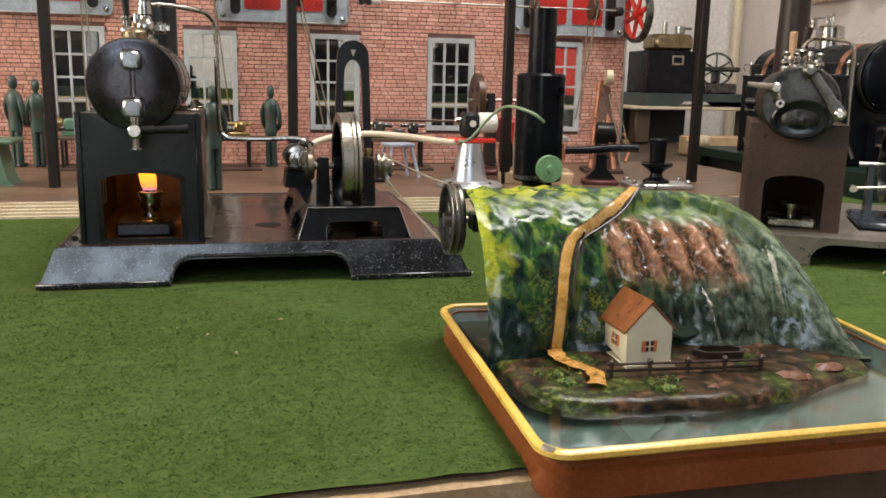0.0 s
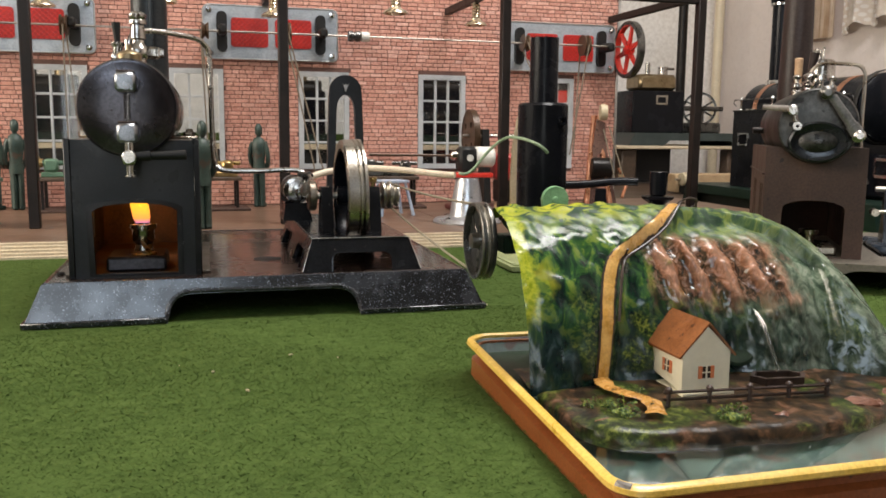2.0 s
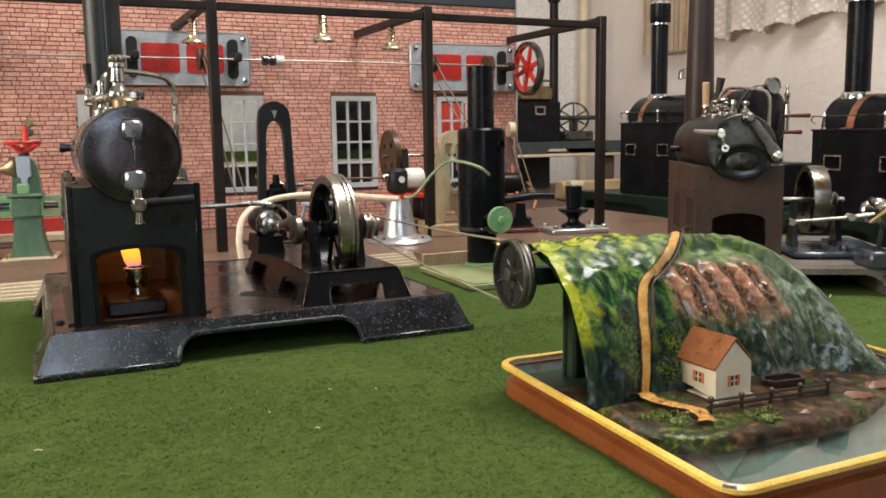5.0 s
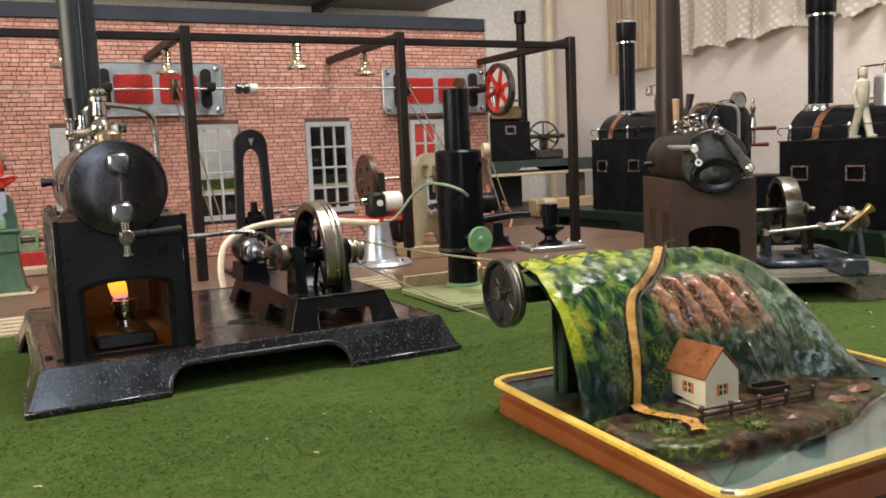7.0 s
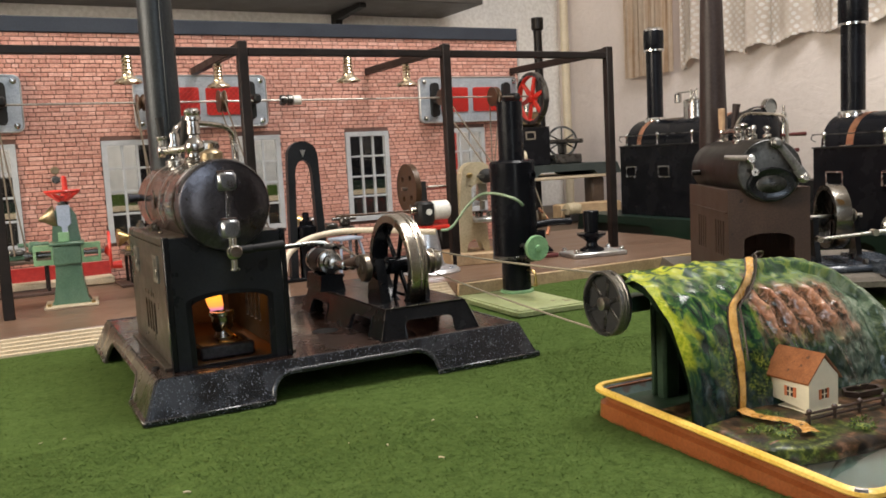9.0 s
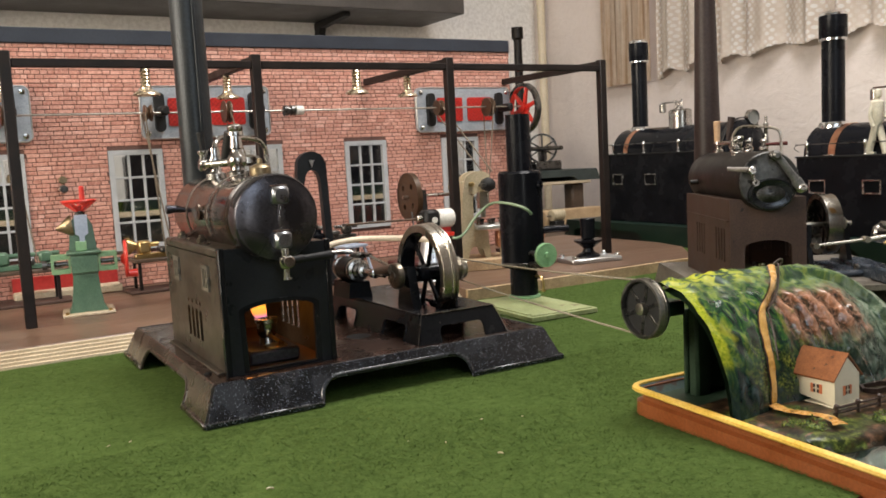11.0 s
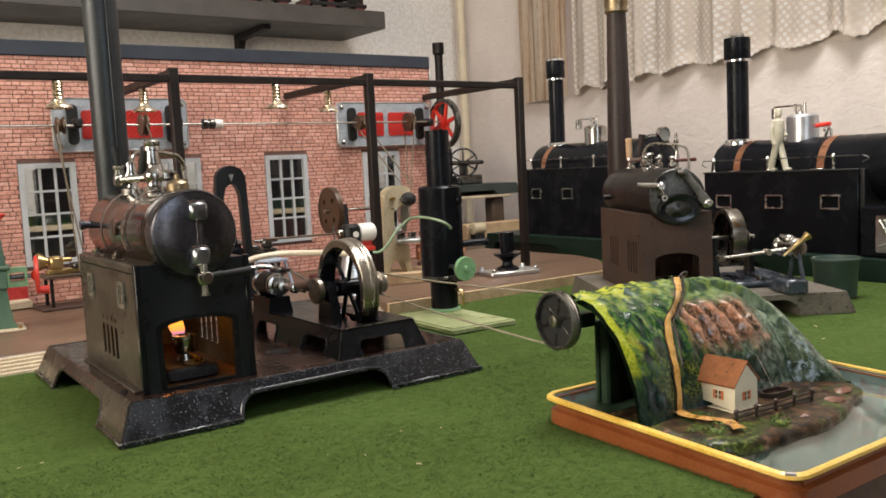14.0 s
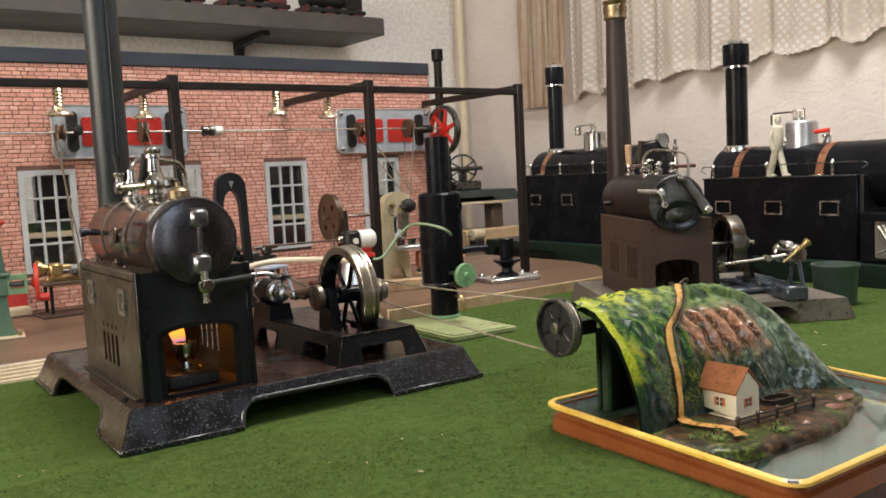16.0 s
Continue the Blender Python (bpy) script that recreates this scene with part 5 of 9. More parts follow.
    part("lagging", shape(lathe, [(0.0102, 0.166), (0.0117, 0.167), (0.0117, 0.1885), (0.0102, 0.1895)], at(cxx, 0, cz, ALONG_Y), 28, False), dark_boiler, cyl, "dark brown lagging")
    part("cylinder_saddle", shape(prism, [(-0.0125, 0), (0.0135, 0), (0.0115, 0.008), (0.0105, 0.016), (-0.0105, 0.016), (-0.0115, 0.008)], 0.04, at(cxx, 0.197, T1, UPRIGHT)), black, cyl)
    part("valve_chest", shape(lambda bm: (box(bm, (cxx + 0.003, 0.168, cz + 0.0095), (cxx + 0.016, 0.186, cz + 0.0155), 0.002), rod(bm, (cxx + 0.01, 0.15, cz + 0.0145), (cxx + 0.01, 0.168, cz + 0.0145), 0.0022))), dark_steel, cyl)
    part("crosshead_guide", shape(lambda bm: (lathe(bm, [(0.003, 0.118), (0.0045, 0.119), (0.0045, 0.126), (0.003, 0.127), (0.003, 0.143), (0.0058, 0.144), (0.0058, 0.149), (0.004, 0.15)], at(cxx, 0, cz, ALONG_Y), 20), rod(bm, (cxx, 0.1, cz), (cxx, 0.15, cz), 0.0022))), nickel, cyl)
    part("connecting_rod", shape(lambda bm: (rod(bm, (cxx + 0.003, fy + 0.004, fz + 0.006), (cxx + 0.002, 0.128, cz), 0.006, 0.0042), lathe(bm, [(0.0055, -0.0025), (0.0055, 0.0025)], at(cxx + 0.004, fy + 0.003, fz + 0.006, ALONG_X), 16))), rod_steel, cyl)
    part("valve_rod", shape(rod, (cxx + 0.01, fy + 0.01, cz + 0.004), (cxx + 0.01, 0.155, cz + 0.0145), 0.0014), steel, cyl)
    part("deck_hole_ring", shape(lathe, [(0.0, 0.0), (0.0115, 0.0), (0.0115, 0.0003), (0.0085, 0.0006), (0, 0.0006)], at(0.006, 0.098, 0.0285), 20), black_matt, base)
    return e


main_engine()

# ---- tin water toy: tray with a hill, a cottage and a pulley ----
HX0, HX1, HYB, HZ0 = 0.009, 0.231, 0.188, 0.008


def hill_height(u):
    h = 0.0945 + 0.002 * math.sin(u * 7.0)
    return h * (1 - max(0.0, (u - 0.5) / 0.506) ** 3.8)


def hollow(u, a):
    """How far a spot lies inside the pressed hollow: the path bounds it at one side, an arched ridge at the other."""
    left = 0.478 - 0.26 * ease(a, 0.03, 0.5) - 0.055 * ease(a, 0.45, 1.0)
    right = 0.52 + 0.27 * math.sqrt(max(0.0, min(1.0, (a - 0.06) / 0.34)))
    return ease(u, left + 0.012, left + 0.05) * (1 - ease(u, right - 0.02, right)) * ease(a, 0.05, 0.16)


def hill_point(u, a, lift=0.0):
    """u: along the hill, a: 0 at the crest to 1 at the foot."""
    t = a * math.pi / 2
    x = HX0 + (HX1 - HX0) * u
    depth = 0.0665 + 0.003 * math.sin(u * 23) * a + 0.012 * ease(u, 0.8, 1.0) * a
    h = hill_height(u)
    y = HYB - depth * math.sin(t)
    z = HZ0 + (h - HZ0) * math.cos(t) ** (1.0 + 0.12 * a)
    inside = hollow(u, a)
    slant = u * 84 - a * 8.5 + 1.6 * noise.noise(Vector((u * 12, a * 9, 3)))
    ribs = 0.0023 * math.sin(slant) * ease(u, 0.32, 0.36) * (1 - ease(u, 0.6, 0.68)) * ease(a, 0.26, 0.36) * (1 - ease(a, 0.52, 0.66))
    crags = 0.003 * abs(noise.noise(Vector((u * 44, a * 30, 11)))) * ease(u, 0.32, 0.38) * (1 - ease(u, 0.66, 0.76)) * ease(a, 0.34, 0.46)
    rough = 0.0017 * noise.noise(Vector((u * 13 - a * 2, a * 6.5, 0))) + 0.0012 * noise.noise(Vector((u * 30 - a * 3, a * 15, 4))) + 0.0002 * noise.noise(Vector((u * 70, a * 36, 9)))
    rough += 0.0002 * math.sin(u * 64 + a * 31 + 6 * noise.noise(Vector((u * 9, a * 6, 7)))) * max(0.0, 1 - a / 0.42)
    d = (ribs + crags - 0.0064 * inside + rough * (1 - 0.45 * max(0.0, a - 0.45) / 0.55)) * min(1.0, 8 * (1 - a) + 0.2) + lift
    return Vector((x, y - d * math.sin(t), z + d * math.cos(t)))


def hill_skin(bm):
    nu, na = 190, 70
    uv = bm.loops.layers.uv.new("sheet")
    top = [[bm.verts.new(hill_point(i / nu, j / na)) for j in range(na + 1)] for i in range(nu + 1)]
    spot = {top[i][j]: (i / nu, j / na) for i in range(nu + 1) for j in range(na + 1)}
    for i in range(nu):
        for j in range(na):
            f = bm.faces.new((top[i][j], top[i + 1][j], top[i + 1][j + 1], top[i][j + 1]))
            for loop in f.loops:
                loop[uv].uv = spot[loop.vert]
    # back of the crest folds down a little
    back = [bm.verts.new((v[0].co.x, v[0].co.y + 0.004, v[0].co.z - 0.006)) for v in top]
    for i in range(nu):
        bm.faces.new((top[i][0], back[i], back[i + 1], top[i + 1][0]))


def hill_inner(bm):
    nu, na = 40, 16
    g = [[bm.verts.new(hill_point(0.012 + 0.97 * i / nu, j / na, -0.0065)) for j in range(na + 1)] for i in range(nu + 1)]
    for i in range(nu):
        for j in range(na):
            bm.faces.new((g[i][j], g[i + 1][j], g[i + 1][j + 1], g[i][j + 1]))


def ring_outline(inset, z, x0=-0.0015, y0=0.003, x1=0.241, y1=0.216, r=0.014):
    r = max(0.005, r - inset * 0.5)
    return [Vector((x, y + 0.045 * (x - 0.06) * (1 - y / 0.213), z - 0.0042 * (1 - y / 0.213))) for x, y in rounded(x0 + inset, y0 + inset, x1 - inset, y1 - inset, r, 7)]


def loft(bm, rings, cap0=False, cap1=False):
    vs = [[bm.verts.new(p) for p in ring] for ring in rings]
    n = len(vs[0])
    for a, b in zip(vs, vs[1:]):
        for i in range(n):
            bm.faces.new((a[i], a[(i + 1) % n], b[(i + 1) % n], b[i]))
    if cap0:
        bm.faces.new(vs[0])
    if cap1:
        bm.faces.new(vs[-1])


def water_toy():
    w = thing("water_toy", "tin toy pond with a painted hill and cottage", "water toy", (0.096, 0.294, 0.0))
    tray = part("tray", shape(loft, [ring_outline(0.0044, -0.0035), ring_outline(0.0032, -0.0022), ring_outline(0.0036, 0.0088), ring_outline(0.0068, 0.0104), ring_outline(0.007, 0.0163), ring_outline(0.0026, 0.0172)], True), tray_orange, w, "orange-brown tin tray")
    part("tray_lining", shape(loft, [ring_outline(0.0046, 0.0178), ring_outline(0.0062, 0.0168), ring_outline(0.0122, 0.004), ring_outline(0.0148, 0.0025)], False, True), tray_green, tray, "sea-green inside of the tray")
    part("rim", shape(loft, [ring_outline(0.004, 0.0158), ring_outline(0.0022, 0.0156), ring_outline(0.0009, 0.0168), ring_outline(0.0012, 0.0186), ring_outline(0.0026, 0.0197), ring_outline(0.004, 0.0199), ring_outline(0.005, 0.019), ring_outline(0.005, 0.0176)]), tray_yellow, tray, "yellow rolled rim")
    part("worn_spot", shape(tube, ring_outline(0.0028, 0.0184)[26:29], 0.0019, 8, 1), chip_grey, tray, "bare grey spot in the rim paint")
    water = part("water", shape(loft, [ring_outline(0.0099, 0.0088), ring_outline(0.0099, 0.009)], True, True), water_mat, w, "shallow clear water")
    water.visible_shadow = False
    hill = part("hill", shape(hill_skin), hill_mat, w, "glossy painted tin hillside", angle=80)
    part("hill_inside", shape(hill_inner), hill_inside, hill, "dark green hollow inside", angle=80)
    part("back_wall", shape(box, (0.036, HYB + 0.002, 0.003), (0.205, HYB + 0.006, 0.072), 0.001), hill_inside, hill)
    # dark plate put in for the shade under the hill's open end
    part("platform", shape(box, (0.0095, 0.118, 0.0068), (0.07, 0.2035, 0.0112), 0.001), hill_inside, hill, "dark green plate standing in for shade")
    part("back_leg", shape(lambda bm: (box(bm, (0.036, HYB - 0.008, 0.003), (0.049, HYB + 0.0015, 0.084), 0.002))), hill_inside, hill)

    def bank(bm):
        front = [(0.011, 0.122), (0.0135, 0.104), (0.0165, 0.087), (0.0225, 0.073), (0.035, 0.0645), (0.055, 0.0605), (0.085, 0.06), (0.115, 0.0595), (0.14, 0.064), (0.165, 0.0725), (0.19, 0.084), (0.212, 0.092), (0.221, 0.106)]
        n = 60
        line = smooth_line([(x, y, 0) for x, y in front], 6)
        rows = []
        for p in line:
            k = noise.noise(Vector((p.x * 90, 0, 1))) * 0.0025
            row = []
            for f, h in ((0.0, 0.0035), (0.012, 0.0098), (0.08, 0.0112), (0.2, 0.012), (0.3, 0.0127), (0.4, 0.0132), (0.55, 0.014), (0.7, 0.0146), (1.0, 0.0155)):
                y = p.y + k * (1 - f) + (0.155 - p.y) * f
                z = h + 0.0013 * noise.noise(Vector((p.x * 75, y * 75, 2))) * (f > 0.02) - max(0, p.x - 0.15) * 0.05 * (h > 0.004)
                row.append(bm.verts.new((p.x, y, z)))
            rows.append(row)
        for a, b in zip(rows, rows[1:]):
            for q in range(8):
                bm.faces.new((a[q], a[q + 1], b[q + 1], b[q]))

    part("bank", shape(bank), bank_mat, w, "painted grassy bank with red stones", angle=70)

    # path up the hill and a wire beside it
    def hill_strip(bm, pts, half, lift):
        line = smooth_line([(u, a, 0) for u, a in pts], 8)
        prev = None
        for i, q in enumerate(line):
            d = (line[min(i + 1, len(line) - 1)] - line[max(i - 1, 0)])
            side = Vector((0.9 if abs(d.y) > abs(d.x) * 0.4 else 0.55, -d.x / max(0.02, abs(d.y)) * 0.25, 0))
            hw = half * (1 + 0.14 * noise.noise(Vector((i * 0.9, 0, 0)))) / (HX1 - HX0)
            a, b = q - side * hw, q + side * hw
            cur = (bm.verts.new(hill_point(a.x, a.y, lift)), bm.verts.new(hill_point(q.x, q.y, lift + 0.0007)), bm.verts.new(hill_point(b.x, b.y, lift)))
            if prev:
                bm.faces.new((prev[0], cur[0], cur[1], prev[1]))
                bm.faces.new((prev[1], cur[1], cur[2], prev[2]))
            prev = cur

    route = [(0.475, 0.03), (0.435, 0.12), (0.375, 0.25), (0.3, 0.37), (0.245, 0.44), (0.219, 0.5), (0.2, 0.6), (0.186, 0.72), (0.173, 0.85), (0.163, 0.985)]
    # wider dark strip that shows along both edges of the path
    part("path_edge", shape(hill_strip, route, 0.0047, 0.0006), rail_brown, hill, "dark brown strip along both edges of the path", angle=80)
    part("path", shape(hill_strip, route, 0.0034, 0.0012), ochre, hill, "ochre yellow painted path", angle=80)

    def lower_path(bm):
        line = smooth_line([(0.0452, 0.1225, 0.0168), (0.0452, 0.1135, 0.0155), (0.0495, 0.103, 0.0153), (0.0555, 0.094, 0.0148), (0.0545, 0.084, 0.0142), (0.0515, 0.0775, 0.0135)], 6)
        prev = None
        for i, p in enumerate(line):
            d = (line[min(i + 1, len(line) - 1)] - line[max(i - 1, 0)]).normalized()
            s = Vector((d.y, -d.x, 0)) * 0.0042 * (1 + 0.3 * noise.noise(p * 300))
            cur = (bm.verts.new(p - s + Vector((0, 0, 0.0006))), bm.verts.new(p + Vector((0, 0, 0.0014))), bm.verts.new(p + s + Vector((0, 0, 0.0006))))
            if prev:
                bm.faces.new((prev[0], cur[0], cur[1], prev[1]))
                bm.faces.new((prev[1], cur[1], cur[2], prev[2]))
            prev = cur

    part("lower_path", shape(lower_path), ochre_worn, w, "ochre yellow painted path", angle=80)
    wire = [hill_point(u + 0.026, a, 0.0036) for u, a in route[1:8]]
    part("wire_rail", shape(tube, [hill_point(0.497, 0.03, 0.002)] + wire, 0.0007, 6), rail_brown, hill)
    hp = hill_point(0.5, 0.03, 0.0)
    part("wire_loop", shape(tube, [hp + Vector((-0.008, -0.004, 0.0)), hp + Vector((-0.006, -0.004, 0.003)), hp + Vector((0, -0.003, 0.0052)), hp + Vector((0.006, -0.001, 0.0045)), hp + Vector((0.0075, 0.001, 0.0015)), hp + Vector((0.0035, 0.001, -0.001))], 0.0006, 6), rail_brown, hill)
    part("wire_post", shape(tube, [hill_point(0.262, 0.44, 0.0), hill_point(0.262, 0.44, 0.006)], 0.0006, 6, 1), rail_brown, hill)

    # cottage on its tin sheet, turned a little
    wx, wy, wh, rh = 0.0252, 0.0314, 0.0188, 0.0322
    spot = at(0.0765, 0.1013, 0.0148) @ Matrix.Rotation(radians(2.2), 4, "Z")

    def walls(bm):
        prism(bm, [(0, 0), (wx, 0), (wx, wh), (wx / 2, rh - 0.001), (0, wh)], wy, spot @ at(0, wy, 0, UPRIGHT))
        for v in bm.verts:
            q = spot.inverted() @ v.co
            if q.z < 0.002 and q.y > 0.02:
                v.co.z += 0.0045

    house = part("cottage", shape(walls), house_white, w, "small cream tin cottage with a red-brown roof")
    part("base_sheet", shape(box, (-0.001, -0.0028, -0.0026), (wx + 0.0015, wy * 0.7, 0.0002), 0.0004, spot), house_white, house)

    def roof(bm):
        o = 0.0022
        sl = (rh - wh) / (wx / 2)
        out = [(-o, wh - o * sl), (wx / 2, rh), (wx + o, wh - o * sl), (wx + o, wh - o * sl + 0.0011), (wx / 2, rh + 0.0013), (-o, wh - o * sl + 0.0011)]
        prism(bm, out, wy + 0.0035, spot @ at(0, wy + 0.0022, 0, UPRIGHT))

    part("roof", shape(roof), roof_brown, house, "red-brown painted roof")

    def small_window(m):
        part("window", shape(box, (-0.0022, -0.0004, -0.0028), (0.0022, 0.0002, 0.0028), 0, m), rail_brown, house)
        part("window_bars", shape(lambda bm: (box(bm, (-0.0004, -0.0007, -0.0028), (0.0004, -0.0001, 0.0028), 0, m), box(bm, (-0.0022, -0.0007, -0.0003), (0.0022, -0.0001, 0.0003), 0, m))), house_white, house)
        for side in (-1, 1):
            part("shutter", shape(box, (side * 0.0032 - 0.001, -0.0006, -0.003), (side * 0.0032 + 0.001, 0.0003, 0.003), 0.0001, m), shutter_red, house, "brick-red window shutter")

    small_window(spot @ at(wx * 0.5, 0, 0.0092))
    small_window(spot @ at(0, wy * 0.42, 0.0098) @ Matrix.Rotation(radians(-90), 4, "Z"))

    # fence in front of the cottage
    rail = lambda bm, z: tube(bm, [(0.0615, 0.0903, z), (0.147, 0.0908, z - 0.0015)], 0.0008, 6, 1)
    fence = part("fence", shape(lambda bm: (rail(bm, 0.0192), rail(bm, 0.0158))), rail_brown, w, "dark brown wire fence")
    for k in range(5):
        x = 0.064 + 0.0207 * k
        part("fence_post", shape(lathe, [(0.0011, 0), (0.0011, 0.0075), (0.0017, 0.0082), (0.0017, 0.0095), (0.0008, 0.0105), (0, 0.0107)], at(x, 0.0903 + 0.0001 * k, 0.0112 - 0.0003 * k), 8), rail_brown, fence)

    def bush(bm, c, r, n):
        rnd = random.Random(int(c[0] * 9000))
        for _ in range(n):
            d = Vector((rnd.gauss(0, 1), rnd.gauss(0, 1), abs(rnd.gauss(0, 0.45)))).normalized() * r * rnd.uniform(0.55, 1.0)
            q = Vector(c) + d
            s = r * rnd.uniform(0.1, 0.2)
            t = [q + Vector((rnd.gauss(0, 1), rnd.gauss(0, 1), rnd.gauss(0, 1))).normalized() * s for _ in range(3)]
            bm.faces.new([bm.verts.new(p) for p in t])
        lathe(bm, [(r * 0.55, 0), (r * 0.5, r * 0.15), (r * 0.25, r * 0.25), (0, r * 0.28)], at(*c), 10)

    for x, y, r in ((0.04, 0.088, 0.0088), (0.087, 0.0735, 0.0078), (0.058, 0.112, 0.006), (0.031, 0.098, 0.006)):
        part("bush", shape(bush, (x, y, 0.0115), r, 220), bush_mat, w, "yellow-green painted bush")
    def stone(bm, x, y, r):
        lathe(bm, [(r, 0), (r * 0.95, r * 0.12), (r * 0.6, r * 0.26), (0, r * 0.32)], at(x, y, 0.0099) @ Matrix.Diagonal((1.4, 0.7, 1, 1)), 12)
        for v in bm.verts:
            v.co += 0.3 * r * Vector((noise.noise(v.co * 300), noise.noise(v.co * 310), noise.noise(v.co * 290)))

    for x, y, r in ((0.03, 0.082, 0.006), (0.112, 0.073, 0.006), (0.121, 0.0815, 0.0045), (0.16, 0.083, 0.0085), (0.19, 0.094, 0.007), (0.0245, 0.0925, 0.005)):
        part("stone", shape(stone, x, y, r), worn_stone, w, "reddish painted stone")

    # spout, falling water and basin
    part("basin", shape(prism, [(0.112, 0.113), (0.117, 0.106), (0.137, 0.105), (0.142, 0.112), (0.137, 0.119), (0.118, 0.12)], 0.0035, at(0.008, 0, 0.0138), [[(0.1145, 0.113), (0.118, 0.108), (0.136, 0.107), (0.1395, 0.112), (0.136, 0.117), (0.119, 0.118)]]), rail_brown, w, "small dark brown water trough")
    part("water_jet", shape(tube, [(0.1325, 0.138, 0.0465), (0.135, 0.131, 0.043), (0.136, 0.124, 0.034), (0.1385, 0.116, 0.017)], 0.0008, 8), glass_mat, w, "thin falling jet of water")
    part("cave", shape(lathe, [(0.0001, 0.0), (0.011, 0.0015), (0.0125, 0.0005), (0.0115, -0.001)], at(0.123, 0.1335, 0.0285) @ Matrix.Rotation(radians(58), 4, "X") @ Matrix.Diagonal((1.0, 1.0, 1, 1)), 20), hill_inside, hill)

    # drive pulley on the open end of the hill
    px, py, pz, pr = 0.004, 0.196, 0.076, 0.0212
    wheel_part = part("pulley", shape(lathe, [(pr - 0.0022, -0.004), (pr - 0.0005, -0.004), (pr, -0.0034), (pr - 0.0014, -0.0022), (pr, -0.001), (pr - 0.0022, 0.0003), (pr, 0.0016), (pr, 0.0032), (pr - 0.0006, 0.004), (pr - 0.0022, 0.004), (pr - 0.0022, -0.004)], at(px, py, pz, ALONG_X), 48, False), rim_steel, w, "grooved steel pulley wheel with dark web")
    part("web_disc", shape(lathe, [(0.003, -0.0003), (pr - 0.002, -0.0003), (pr - 0.002, 0.0003), (0.003, 0.0003)], at(px, py, pz, ALONG_X), 40), rubber, wheel_part, "dark pressed web disc")
    for i in range(6):
        part("spoke", shape(box, (0.002, -0.0014, -0.0009), (pr - 0.002, 0.0014, 0.0009), 0.0004, at(px, py, pz, ALONG_X) @ Matrix.Rotation(radians(60 * i + 10), 4, "Z")), dark_steel, wheel_part)
    part("hub", shape(lathe, [(0.002, -0.0055), (0.0042, -0.005), (0.0042, 0.005), (0.002, 0.0055)], at(px, py, pz, ALONG_X), 16), steel, wheel_part)
    part("axle", shape(rod, (px - 0.004, py, pz), (0.05, py, pz), 0.0016), steel, w)
    part("axle_bracket", shape(box, (0.014, py - 0.012, pz - 0.006), (0.03, py + 0.003, pz + 0.004), 0.001), hill_inside, w)


chip_grey = worn("bare_grey_tin", (0.12, 0.11, 0.1), (0.2, 0.19, 0.18), 0.4, 0.6, 80, 600, 0.1)
rim_steel = worn("dull_rim_steel", (0.14, 0.135, 0.125), (0.28, 0.27, 0.25), 0.28, 0.95, 60, 600, 0.1)
worn_stone = worn("reddish_painted_stone", (0.1, 0.042, 0.026), (0.22, 0.11, 0.075), 0.3, 0, 120, 600, 0.1, (0.1, 0.05, 0.03), 0.68, 250, gloss=0.2)
water_toy()

# round belt from the engine's pulley to the pulley on the hill
def round_belt(bm):
    x, r = 0.1, 0.00075
    a, ra = Vector((0.0945, 0.7468, 0.0815)), 0.0098
    b, rb = Vector((x, 0.49, 0.076)), 0.0195
    pts = []
    for i in range(25):
        t = radians(-88 + 186 * i / 24) - math.pi / 2 * 0
        pts.append(Vector((a.x, a.y + ra * math.cos(t), a.z + ra * math.sin(t))))
    for i in range(33):
        t = radians(92 + 176 * i / 32)
        pts.append(Vector((b.x, b.y + rb * math.cos(t), b.z + rb * math.sin(t))))
    full = []
    for p, q in zip(pts, pts[1:] + pts[:1]):
        n = 12 if (p - q).length > 0.05 else 1
        for k in range(n):
            f = k / n
            s = p.lerp(q, f)
            if n > 1:
                s.z -= 0.004 * 4 * f * (1 - f) * 0.4
            full.append(s)
    tube(bm, full, r, 6, 1, True)


solid("drive_belt", shape(round_belt), belt_green, "thin round drive belt from engine to water toy", "belt")

